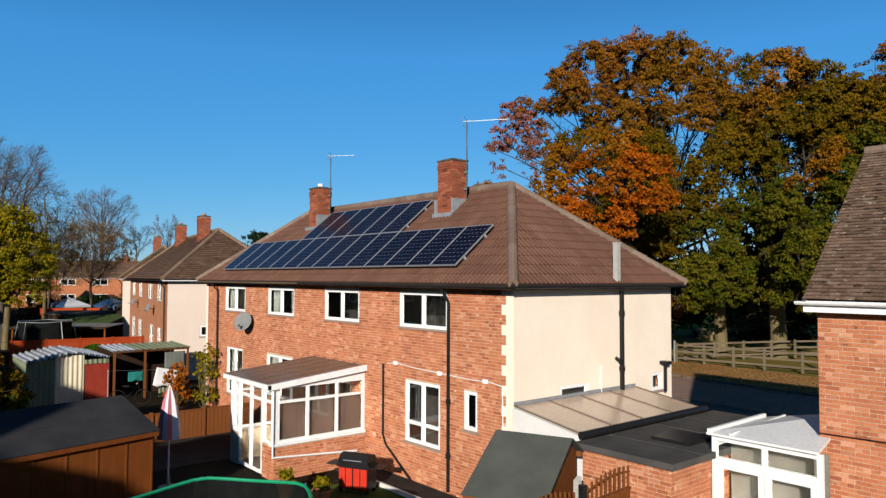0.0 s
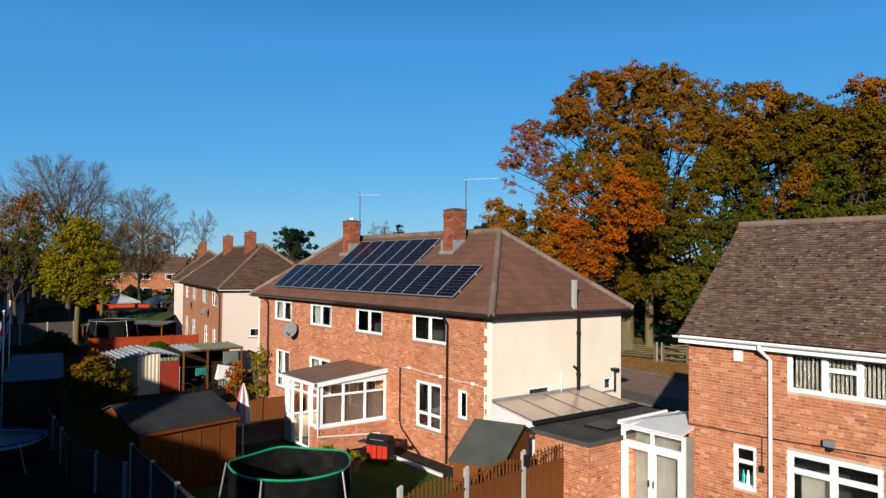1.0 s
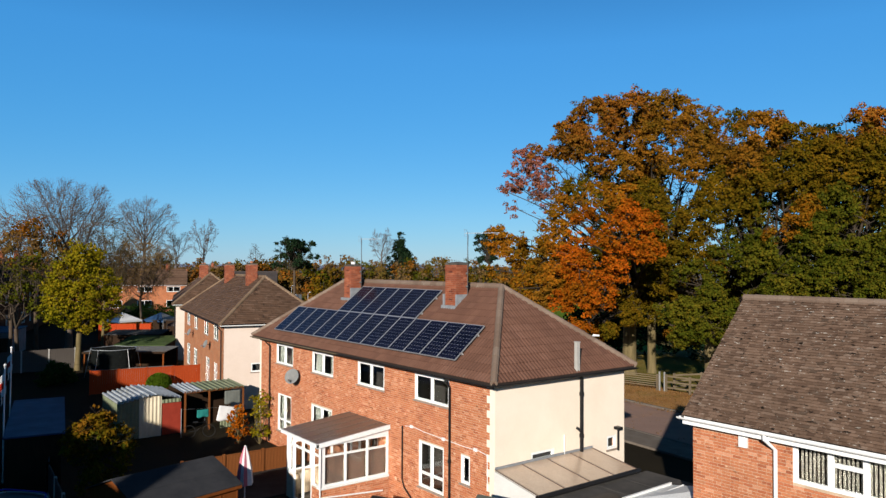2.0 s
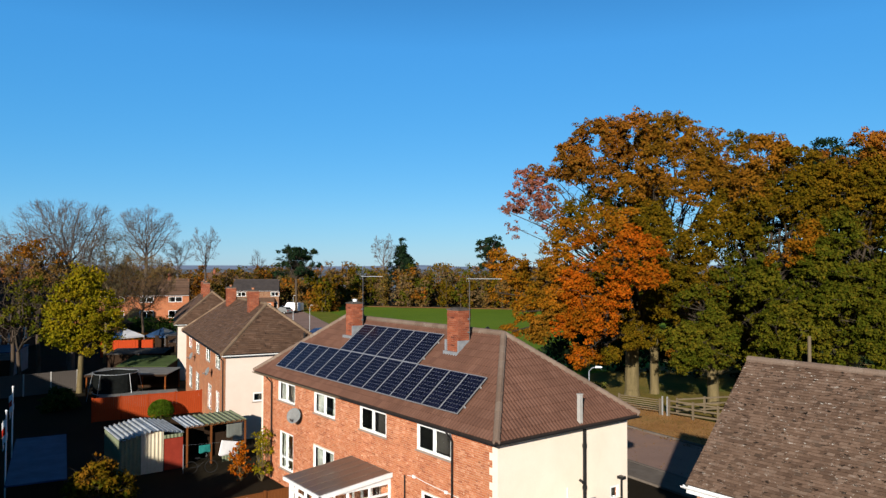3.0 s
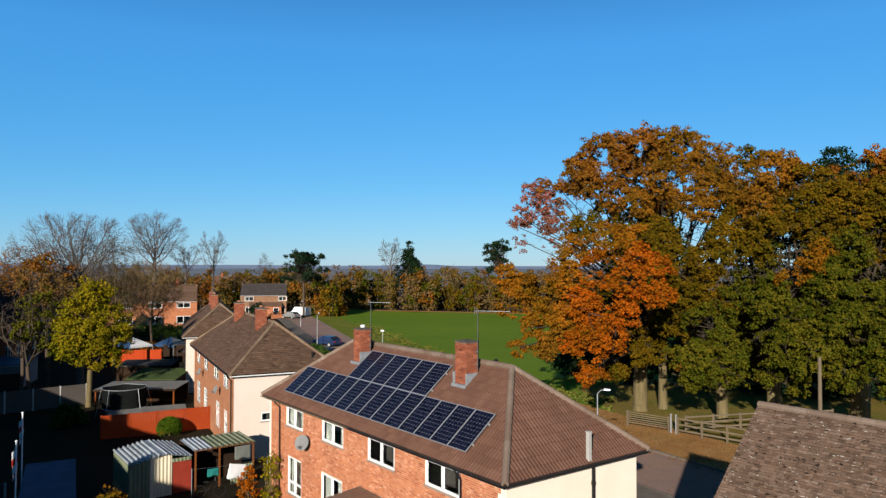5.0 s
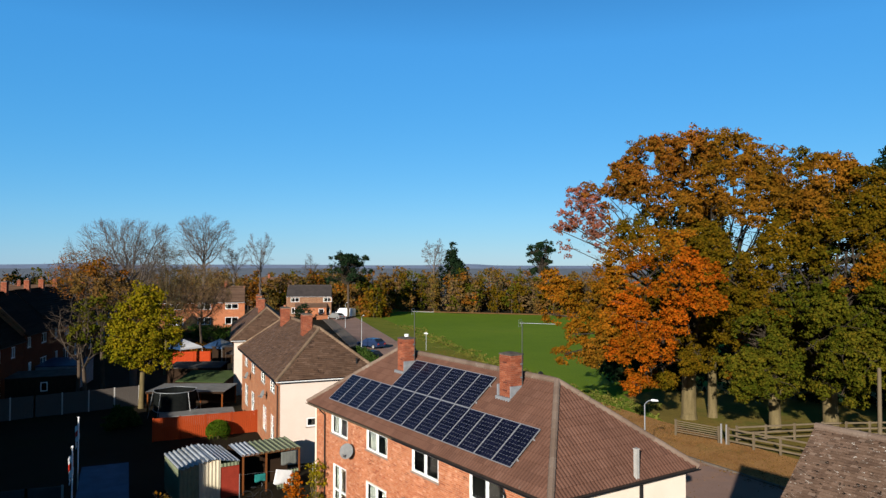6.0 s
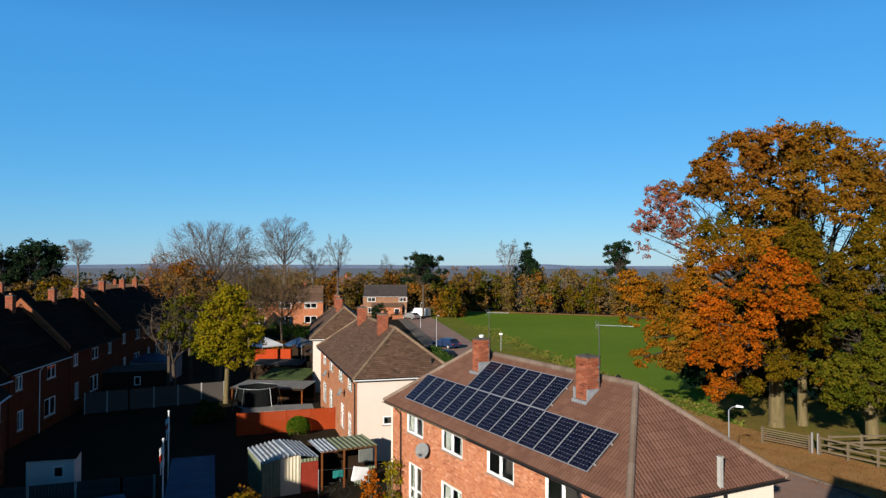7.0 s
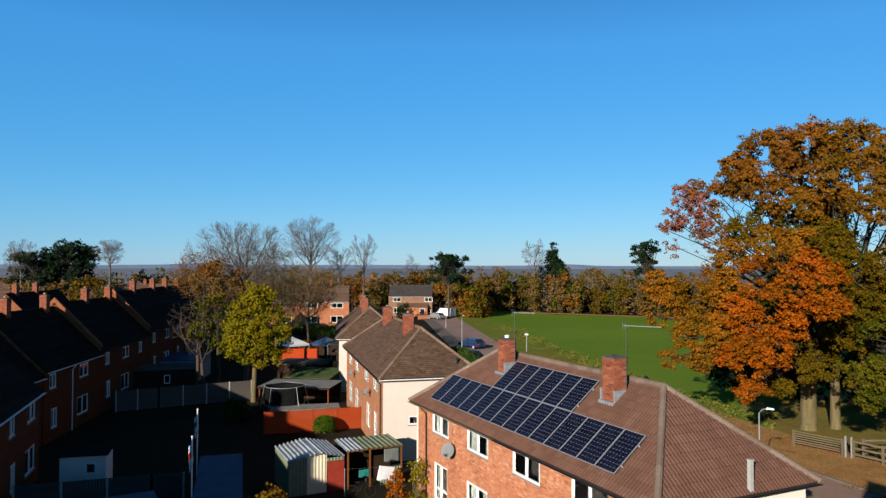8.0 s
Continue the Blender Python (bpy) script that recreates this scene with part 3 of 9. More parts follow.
def window(parent, fr, u0, u1, w0, w1, lights, transom=None, sill=M_SILL, curtains=(), recess=0.03, bar=0.08, blinds=0, thick=0.05, hang=0.16):
    """A white plastic window: frame, mullions and transoms, panes, a sill, curtains behind."""
    g = Geo()
    a, b = -recess - thick, -recess + 0.3 * thick
    block(g, fr, u0, u1, a, b, w0, w0 + bar)
    block(g, fr, u0, u1, a, b, w1 - bar, w1)
    block(g, fr, u0, u0 + bar, a, b, w0 + bar, w1 - bar)
    block(g, fr, u1 - bar, u1, a, b, w0 + bar, w1 - bar)
    step = (u1 - u0 - 2 * bar) / lights
    for i in range(1, lights):
        c = u0 + bar + step * i
        block(g, fr, c - bar * 0.6, c + bar * 0.6, a, b + 0.006, w0 + bar, w1 - bar)
    spans = [(u0 + bar + step * i + (bar * 0.6 if i else 0), u0 + bar + step * (i + 1) - (bar * 0.6 if i < lights - 1 else 0)) for i in range(lights)]
    panes = []
    for i, (p, q) in enumerate(spans):
        cut = transom[i] if isinstance(transom, (list, tuple)) else transom
        if cut:
            block(g, fr, p, q, a, b + 0.003, cut - bar * 0.5, cut + bar * 0.5)
            panes += [(p, q, w0 + bar, cut - bar * 0.5), (p, q, cut + bar * 0.5, w1 - bar)]
        else:
            panes.append((p, q, w0 + bar, w1 - bar))
    frame_ob = part("window", g, M_WHITE, parent)
    for p, q, c, d in panes:
        ob = part("pane", block(Geo(), fr, p - 0.005, q + 0.005, a + 0.4 * thick, a + 0.52 * thick, c - 0.005, d + 0.005), M_GLASS, frame_ob)
        ob.visible_shadow = False
    if sill:
        part("sill", block(Geo(), fr, u0 - 0.05, u1 + 0.05, -recess + 0.016, 0.05, w0 - 0.055, w0 - 0.004), sill, frame_ob)
    for p, q in curtains:
        c = Geo()
        n = max(4, int((q - p) / 0.06))
        pts = [(p + (q - p) * i / n, -recess - hang + (0.15 * hang if i % 2 else -0.15 * hang)) for i in range(n + 1)]
        for (pa, da), (pb, db) in zip(pts, pts[1:]):
            c.face(fr(pa, da, w0 - 0.05), fr(pb, db, w0 - 0.05), fr(pb, db, w1), fr(pa, da, w1))
        part("curtain", c, M_CURTAIN, frame_ob)
    if blinds:
        for i in range(blinds):
            c = u0 + bar + (u1 - u0 - 2 * bar) * (i + 0.5) / blinds
            wv = (u1 - u0) / blinds * 0.28
            part("blind_slat", block(Geo(), fr, c - wv, c + wv, -recess - 0.145, -recess - 0.14, w0 + 0.04, w1 - 0.02), M_BLIND, frame_ob)
    return frame_ob


# a slope's frame: s along the eave, t up the slope, h out of it
def slope_frame(origin, along, up):
    o, a, u = Vector(origin), Vector(along).normalized(), Vector(up).normalized()
    n = a.cross(u)
    return lambda s, t, h: o + a * s + u * t + n * h


def roll_tile(w=0.30, length=0.42):
    """Cross-section of a double-roll tile, as (across, height)."""
    return [(0.0, 0.0), (0.035, 0.032), (0.075, 0.034), (0.11, 0.004), (0.15, 0.0), (0.185, 0.03), (0.225, 0.032), (0.26, 0.004), (w, 0.0)], length


def add_tile(geo, fr, s, t, lift, kind):
    n = len(geo.v)
    if kind == "roll":
        prof, length = roll_tile()
        k = len(prof)
        for tt, hh in ((t, 0.030), (t + length, 0.006)):
            geo.v.extend(tuple(fr(s + x, tt, h + hh + lift)) for x, h in prof)
        geo.v.extend(tuple(fr(s + x, t, lift)) for x, h in prof)
        for i in range(k - 1):
            geo.f.append((n + i, n + i + 1, n + k + i + 1, n + k + i))
            geo.f.append((n + 2 * k + i, n + 2 * k + i + 1, n + i + 1, n + i))
    else:
        w, length = (0.163, 0.166) if kind == "plain" else (0.296, 0.31)
        tail = 0.056 if kind == "plain" else 0.085
        geo.v.extend(tuple(fr(x, y, h + lift)) for x, y, h in ((s, t, tail), (s + w, t, tail), (s + w, t + length, 0.006), (s, t + length, 0.006), (s, t, tail * 0.7), (s + w, t, tail * 0.7)))
        geo.f.extend(((n, n + 1, n + 2, n + 3), (n + 4, n + 5, n + 1, n), (n + 4, n, n + 3), (n + 1, n + 5, n + 2), (n + 4, n + 3, n + 2, n + 5)))


def cut_mesh(me, planes):
    """Cuts a mesh by planes (point, normal) and clears what lies outside."""
    bm = bmesh.new()
    bm.from_mesh(me)
    for co, no in planes:
        bmesh.ops.bisect_plane(bm, geom=bm.verts[:] + bm.edges[:] + bm.faces[:], plane_co=co, plane_no=no, clear_outer=True)
    bm.to_mesh(me)
    bm.free()
    return me


def tiled_slope(parent, fr, s_range, height, kind, planes, own=None, seed=3, rough_lift=0.004, tiles=None):
    """Courses of tiles on a slope, cut at the hips. own(s, t): the tiles that stay single."""
    rng = random.Random(seed)
    w, gauge = {"roll": (0.30, 0.345), "plain": (0.165, 0.086), "flat": (0.30, 0.165)}[kind]
    geo, singles = Geo(), []
    rows = int(height / gauge) + 1
    for r in range(rows):
        t = r * gauge
        off = 0 if kind == "roll" else (r % 2) * w / 2
        s = s_range[0] - off
        while s < s_range[1]:
            lift = rng.uniform(0, rough_lift)
            if own and own(s, t):
                singles.append((s, t, lift))
            else:
                add_tile(geo, fr, s, t, lift, kind)
            s += w
    me = geo.mesh("roof_tiles", tiles or (M_TILE if kind == "roll" else M_PLAIN))
    cut_mesh(me, planes)
    ob = part("roof_tiles", me, None, parent)
    tagged(ob, kind="stuff")
    if singles:
        one = Geo()
        origin = fr(0, 0, 0)
        ax, ay, az = fr(1, 0, 0) - origin, fr(0, 1, 0) - origin, fr(0, 0, 1) - origin
        add_tile(one, lambda s, t, h: Vector((s, t, h)), 0, 0, 0, kind)
        me1 = one.mesh("roof_tile", M_TILE_ONE if kind == "roll" else M_PLAIN_ONE)
        turn = Matrix((ax, ay, az)).transposed().to_4x4()
        for s, t, lift in singles:
            o1 = new("roof_tile", me1)
            o1.matrix_basis = Matrix.Translation(fr(s, t, lift)) @ turn
            o1.parent = parent


def ridge_row(parent, a, b, r=0.13, step=0.42, material=M_TILE, name="ridge_tiles"):
    a, b = Vector(a), Vector(b)
    n = max(1, int((b - a).length / step))
    g = Geo()
    d = (b - a) / n
    for i in range(n):
        p = a + d * i
        g.tube(p, p + d * 0.985, r * (1.0 + 0.05 * (i % 2)), r * 0.96, 10)
    ob = part(name, g, material, parent)
    return tagged(ob, kind="stuff")


def chimney(parent, x, y, z0, z1, wx, wy, pots=1, cowl=M_TERRA):
    """A brick stack with an oversailing course, flaunching, pots and lead flashing."""
    g = Geo()
    rng = random.Random(int(abs(x * 10)))
    rows = int((z1 - z0) / 0.075)
    for r in range(rows):
        e = 0.014 if r in (rows - 2, rows - 3) else (0.006 if r == rows - 4 else 0)
        zb = z0 + r * 0.075
        for fr, half, other in ((rear(y - wy / 2 - e), wx / 2 + e, 0), (right_side(x + wx / 2 + e), wy / 2 + e, 1), (front(y + wy / 2 + e), wx / 2 + e, 2), (left_side(x - wx / 2 - e), wy / 2 + e, 3)):
            mid = (x, y, -x, -y)[other]
            u = mid - half - (0.11 if r % 2 else 0)
            while u < mid + half:
                a, b = max(u, mid - half), min(u + 0.215, mid + half)
                if b - a > 0.03:
                    block(g, fr, a, b, -0.02, 0.008 + rng.uniform(0, 0.004), zb, zb + 0.066)
                u += 0.225
    stack = part("chimney", g, M_CHIM, parent)
    core = Geo().box(x - wx / 2, x + wx / 2, y - wy / 2, y + wy / 2, z0, z1 - 0.01)
    part("mortar_core", core, M_OLDMORTAR, stack)
    cap = Geo().box(x - wx / 2 - 0.03, x + wx / 2 + 0.03, y - wy / 2 - 0.03, y + wy / 2 + 0.03, z1 - 0.008, z1 + 0.04)
    cap.solid([(x - wx / 2, y - wy / 2, z1 + 0.04), (x + wx / 2, y - wy / 2, z1 + 0.04), (x + wx / 2, y + wy / 2, z1 + 0.04), (x - wx / 2, y + wy / 2, z1 + 0.04)],
                      [(x - wx / 4, y - wy / 4, z1 + 0.09), (x + wx / 4, y - wy / 4, z1 + 0.09), (x + wx / 4, y + wy / 4, z1 + 0.09), (x - wx / 4, y + wy / 4, z1 + 0.09)])
    part("flaunching", cap, M_SOOT, stack, "sooty mortar cap")
    for i in range(pots):
        px = x + (i - (pots - 1) / 2) * 0.3
        part("pot", Geo().lathe([(0.11, 0), (0.10, 0.10), (0.115, 0.12), (0.115, 0.15), (0.08, 0.15), (0.08, 0.02)], (px, y, z1 + 0.05), 12), cowl, stack)
    return stack


def hip_roof(root, L, D, He, Zr, e, kind, own={}, tiles=None, hips=None):
    """A hipped roof: boarding, tiles, hip and ridge tiles, fascia and gutters."""
    run = D / 2 + e
    ax = -D / 2
    lx = -L + D / 2
    A, B, C_, D_ = (e, -e), (e, D + e), (-L - e, D + e), (-L - e, -e)
    r1, r0 = Vector((ax, D / 2, Zr)), Vector((lx, D / 2, Zr))
    shell = Geo()
    corner = {k: Vector((*v, He)) for k, v in zip("abcd", (A, B, C_, D_))}
    low = Vector((0, 0, -0.07))
    for pts in ((corner["d"], corner["a"], r1, r0), (corner["a"], corner["b"], r1), (corner["b"], corner["c"], r0, r1), (corner["c"], corner["d"], r0)):
        shell.face(*[p + low for p in pts])
    shell.face(*[corner[k] + low * 1.3 for k in "dcba"])
    roof = part("roof", shell, M_GUTTER, root)
    up = math.hypot(run, Zr - He)
    full = L + 2 * e
    hip_a = (corner["a"], (corner["a"] - r1).cross(Vector((0, 0, 1))))
    faces = {
        "rear": (slope_frame(corner["d"], (1, 0, 0), (0, run, Zr - He)), full, [(corner["a"], Vector((1, 1, 0))), (corner["d"], Vector((-1, 1, 0)))]),
        "right": (slope_frame(corner["a"], (0, 1, 0), (-run, 0, Zr - He)), D + 2 * e, [(corner["a"], Vector((-1, -1, 0))), (corner["b"], Vector((-1, 1, 0)))]),
        "front": (slope_frame(corner["b"], (-1, 0, 0), (0, -run, Zr - He)), full, [(corner["b"], Vector((1, -1, 0))), (corner["c"], Vector((-1, -1, 0)))]),
        "left": (slope_frame(corner["c"], (0, -1, 0), (run, 0, Zr - He)), D + 2 * e, [(corner["c"], Vector((1, 1, 0))), (corner["d"], Vector((1, -1, 0)))]),
    }
    for k, (fr, width, planes) in faces.items():
        planes = planes + [(r1 + Vector((0, 0, 0.06)), Vector((0, 0, 1)))]
        tiled_slope(roof, fr, (-0.02, width), up + 0.05, kind, planes, own.get(k), seed=len(k) + 3, tiles=tiles)
    mat = hips or M_HIP
    ridge_row(roof, r0 + Vector((0, 0, 0.02)), r1 + Vector((0, 0, 0.02)), material=mat)
    for a, b in (("a", r1), ("b", r1), ("c", r0), ("d", r0)):
        ridge_row(roof, corner[a] + Vector((0, 0, 0.03)), b + Vector((0, 0, 0.03)), 0.12, material=mat, name="hip_tiles")
    return roof, faces


def gutter(parent, a, b, material, r=0.06):
    """A half-round gutter with its fascia board."""
    a, b = Vector(a), Vector(b)
    d = (b - a).normalized()
    s = d.cross(Vector((0, 0, 1)))
    g = Geo()
    pts = [s * (r * math.cos(t)) + Vector((0, 0, -r * math.sin(t))) for t in (math.pi * i / 6 for i in range(7))]
    inner = [p * 0.9 for p in pts]
    for u, v, iu, iv in zip(pts, pts[1:], inner, inner[1:]):
        g.face(a + u, b + u, b + v, a + v)
        g.face(a + iv, b + iv, b + iu, a + iu)
    g.face(a + pts[0], a + inner[0], b + inner[0], b + pts[0])
    g.face(a + pts[-1], b + pts[-1], b + inner[-1], a + inner[-1])
    return part("gutter", g, material, parent)


# ------------------------------------------------------------------ main pair of houses
L, D, HE, ZR, EO = 17.73, 6.2, 5.10, 7.88, 0.30
UP = [(-4.22, -2.24), (-8.14, -6.19), (-12.06, -10.12), (-15.79, -13.94)]
LOW = [(-3.95, -2.51, 1.00, 2.58), (-1.62, -1.15, 1.67, 2.58), (-12.10, -10.20, 1.15, 2.56), (-15.56, -14.09, 0.80, 2.55), (-8.05, -6.6, 0.12, 2.2)]


def pair_of_houses():
    root = thing("house", "pair of red brick houses with cream rendered gable wall", "house")
    holes = [(a, b, 3.96, 4.88) for a, b in UP] + LOW
    fr = rear(0.0)
    wall = part("rear_wall", solid_wall(Geo(), fr, -L, -0.0, -0.3, HE - 0.02, holes, 0.115), M_MORTAR, root, "red brick rear wall")
    teeth = [(-0.34 if i % 2 else -0.20, 0.0, -0.3 + i * 0.225, -0.3 + (i + 1) * 0.225) for i in range(24)]
    rest, singles = lay_bricks(fr, -L + 0.20, -0.0, -0.3, HE - 0.03, holes + teeth, own=lambda u, w: -2.0 < u < -0.3 and 2.7 < w < 5.1)
    tagged(part("bricks", rest, M_BRICK, wall), kind="stuff")
    place_bricks(singles[:300], 0.0, wall, M_BRICK_ONE)
    for a, b, c, d in teeth:
        part("corner_quoin", block(Geo(), fr, a, b, 0, 0.016, c, min(d, HE - 0.03)), M_RENDER, root, "toothed cream render at the corner")
    part("corner_strip", block(Geo(), fr, -L, -L + 0.2, 0, 0.016, -0.3, HE - 0.03), M_RENDER, root, "cream render strip at the far corner")
    side_holes = [(1.55, 2.6, 2.42, 2.72), (5.25, 5.75, 2.25, 2.72)]
    side = part("gable_wall", solid_wall(Geo(), right_side(0.0), 0.0, D, -0.3, HE - 0.02, side_holes, 0.115, 0.016), M_RENDER, root, "cream rendered side wall")
    window(root, right_side(0.016), 1.55, 2.6, 2.42, 2.72, 1)
    window(root, right_side(0.016), 5.25, 5.75, 2.25, 2.72, 1)
    part("far_gable_wall", solid_wall(Geo(), left_side(-L), -D, -0.0, -0.3, HE - 0.02, [], 0.28, 0.016), M_RENDER, root)
    part("street_wall", solid_wall(Geo(), front(D), 0.28, L - 0.28, -0.3, HE - 0.02, [], 0.28), M_BRICKFAR, root)
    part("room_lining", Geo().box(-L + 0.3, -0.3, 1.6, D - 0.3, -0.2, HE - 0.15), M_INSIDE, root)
    part("upper_floor", Geo().box(-L + 0.29, -0.29, 0.29, D - 0.29, 2.75, 2.9), M_INSIDE, root)
    for i, (a, b) in enumerate(UP):
        cur = [(a + 0.06, a + 0.55), (b - 0.55, b - 0.06)] if i > 1 else []
        window(root, fr, a, b, 3.96, 4.88, 2, curtains=cur)
    window(root, fr, -3.95, -2.51, 1.0, 2.58, 2, transom=1.5)
    window(root, fr, -1.62, -1.15, 1.67, 2.58, 1)
    window(root, fr, -12.10, -10.20, 1.15, 2.56, 2, curtains=[(-12.04, -11.4), (-10.9, -10.26)])
    window(root, fr, -15.56, -14.09, 0.80, 2.55, 2, transom=1.35, curtains=[(-15.5, -15.2), (-14.45, -14.15)])
    window(root, fr, -8.05, -6.6, 0.12, 2.2, 2, sill=None)
    roof, faces = hip_roof(root, L, D, HE, ZR, EO, "roll", own={"rear": lambda s, t: (s > 15.8 or (t > 2.4 and s > 12.6)) and s < L + 2 * EO - 0.77 * (t + 0.42) - 0.36, "right": lambda s, t: 0.77 * (t + 0.42) + 0.06 < s < D + 2 * EO - 0.77 * (t + 0.42) - 0.36})
    for a, b in (((-L - EO, -EO - 0.07, HE - 0.02), (-9.2, -EO - 0.07, HE - 0.02)),):
        gutter(root, a, b, M_OLDWOOD)
    gutter(root, (-9.15, -EO - 0.07, HE - 0.03), (EO + 0.07, -EO - 0.07, HE - 0.05), M_BLACK)
    gutter(root, (EO + 0.07, -EO - 0.07, HE - 0.03), (EO + 0.07, D + EO, HE - 0.03), M_BLACK)
    part("soffit", Geo().box(-L - EO, EO, -EO, -0.02, HE - 0.10, HE - 0.06).box(0.02, EO, -0.02, D + EO, HE - 0.10, HE - 0.06).box(-L - EO, -L - 0.02, -0.02, D + EO, HE - 0.10, HE - 0.06).box(-L - 0.02, 0.02, D + 0.02, D + EO, HE - 0.10, HE - 0.06), M_GUTTER, root)
    part("fascia", Geo().box(-L - EO, EO + 0.02, -EO - 0.02, -EO, HE - 0.11, HE + 0.02).box(EO, EO + 0.02, -EO, D + EO, HE - 0.11, HE + 0.02), M_GUTTER, root)
    # pipes
    part("downpipe", Geo().path([(-2.08, -0.36, HE - 0.1), (-2.10, -0.10, HE - 0.45), (-2.10, -0.10, 0.1)], 0.034).tube((-2.1, -0.1, 2.2), (-2.1, -0.1, 2.32), 0.055).tube((-2.1, -0.1, 0.9), (-2.1, -0.1, 1.02), 0.055), M_BLACK, root, "black plastic downpipe")
    part("downpipe", Geo().path([(-16.4, -0.36, HE - 0.1), (-16.4, -0.08, HE - 0.4), (-16.4, -0.08, 0.1)], 0.035), M_GUTTER, root)
    soil = Geo().path([(0.10, 3.84, 2.3), (0.10, 3.84, HE - 0.18)], 0.06)
    for z in (2.9, 4.3):
        soil.tube((0.10, 3.84, z), (0.10, 3.84, z + 0.12), 0.078)
    soil.path([(0.10, 3.84, 3.05), (0.10, 3.72, 3.18), (0.02, 3.66, 3.24)], 0.045)
    part("soil_pipe", soil, M_BLACK, root, "black soil pipe on the render")
    part("flue", Geo().path([(0.14, 5.72, 2.2), (0.14, 5.72, 2.95)], 0.04).box(0.02, 0.26, 5.62, 5.82, 2.93, 3.02), M_BLACK, root)
    part("boiler_pipe", Geo().path([(0.05, 3.05, 2.45), (0.05, 3.05, 3.1)], 0.018), M_WHITE, root)
    part("vent_pipe", Geo().box(0.14, 0.27, 3.43, 3.56, 5.1, 6.12).box(0.125, 0.285, 3.415, 3.575, 6.12, 6.15), M_CONCRETE, root, "grey vent pipe through the roof")
    for x, y, h in ((-13.36, 3.24, 8.08), (-4.4, 3.45, 8.04)):
        part("vent_pipe", Geo().path([(x, y, 7.3), (x, y, h - 0.12)], 0.055, 8).lathe([(0.05, 0), (0.1, 0.02), (0.1, 0.12), (0.03, 0.18)], (x, y, h - 0.16), 10), M_BLACK, root, "black plastic vent terminal")
    wire = Geo()
    zz = [(-4.75, 2.92), (-4.3, 2.98), (-3.6, 2.92), (-2.9, 2.90), (-2.1, 2.88), (-1.3, 2.86), (-0.7, 2.88), (-0.3, 2.82)]
    wire.path([(x, -0.03, z) for x, z in zz], 0.012, 5).path([(-0.3, -0.03, 2.82), (-0.28, -0.03, 1.75)], 0.012, 5)
    for x, z in ((-4.35, 2.97), (-2.5, 2.89), (-0.85, 2.88)):
        wire.box(x - 0.07, x + 0.07, -0.06, -0.013, z - 0.05, z + 0.05)
    part("wall_cable", wire, M_WHITE, root, "white cable clipped across the brickwork")
    part("drain_hose", Geo().path([(-4.9, -0.05, 2.9), (-4.9, -0.05, 1.0), (-4.75, -0.06, 0.75), (-3.3, -0.12, -0.1)], 0.028, 6), M_BLACK, root)
    # stacks
    c1 = chimney(root, -4.93, 2.45, 6.9, 8.72, 0.66, 0.58, 0)
    part("flashing", Geo().box(-5.36, -4.50, 2.02, 2.12, 7.02, 7.16).box(-4.58, -4.50, 2.1, 2.85, 7.1, 7.58).box(-5.36, -5.28, 2.1, 2.85, 7.1, 7.58), M_LEAD, c1)
    c2 = chimney(root, -12.75, 2.45, 6.9, 8.64, 0.61, 0.58, 1, M_WHITE)
    part("flashing", Geo().box(-13.15, -12.35, 2.02, 2.12, 7.02, 7.16).box(-12.43, -12.35, 2.1, 2.85, 7.1, 7.62), M_LEAD, c2)
    return root, faces


main_house, main_faces = pair_of_houses()


def solar_panel(fr, s, t):
    """Framed dark panel, six by ten cells, set off the tiles on rails."""
    w, h = 0.99, 1.68
    o = fr(s, t, 0.14)
    ax, ay, az = fr(s + 1, t, 0.14) - o, fr(s, t + 1, 0.14) - o, fr(s, t, 1.14) - o
    root = thing("solar_panel", "dark blue solar panel with aluminium frame on tiled roof", "solar panel", at=Matrix.Translation(o) @ Matrix((ax, ay, az)).transposed().to_4x4(), group="solar panels on the roof")
    f = Geo().box(0, w, 0, 0.015, 0, 0.04).box(0, w, h - 0.015, h, 0, 0.04).box(0, 0.015, 0.015, h - 0.015, 0, 0.04).box(w - 0.015, w, 0.015, h - 0.015, 0, 0.04)
    part("frame", f, M_PANELFRAME, root, "aluminium frame")
    part("backsheet", Geo().box(0.015, w - 0.015, 0.015, h - 0.015, 0.012, 0.030), M_SHEET, root)
    c = Geo()
    for i in range(6):
        for j in range(10):
            x0, y0, k = 0.024 + i * 0.1575, 0.03 + j * 0.1625, 0.020
            x1, y1 = x0 + 0.154, y0 + 0.158
            c.face(*[(x, y, 0.0325) for x, y in ((x0 + k, y0), (x1 - k, y0), (x1, y0 + k), (x1, y1 - k), (x1 - k, y1), (x0 + k, y1), (x0, y1 - k), (x0, y0 + k))])
    tagged(part("cell_sheet", c, M_CELL, root, "dark blue silicon cells"), kind="stuff")
    part("rail", Geo().box(-0.01, w + 0.01, 0.35, 0.39, -0.085, 0), M_ALU, root)
    part("rail", Geo().box(-0.01, w + 0.01, 1.25, 1.29, -0.085, 0), M_ALU, root)
    return root


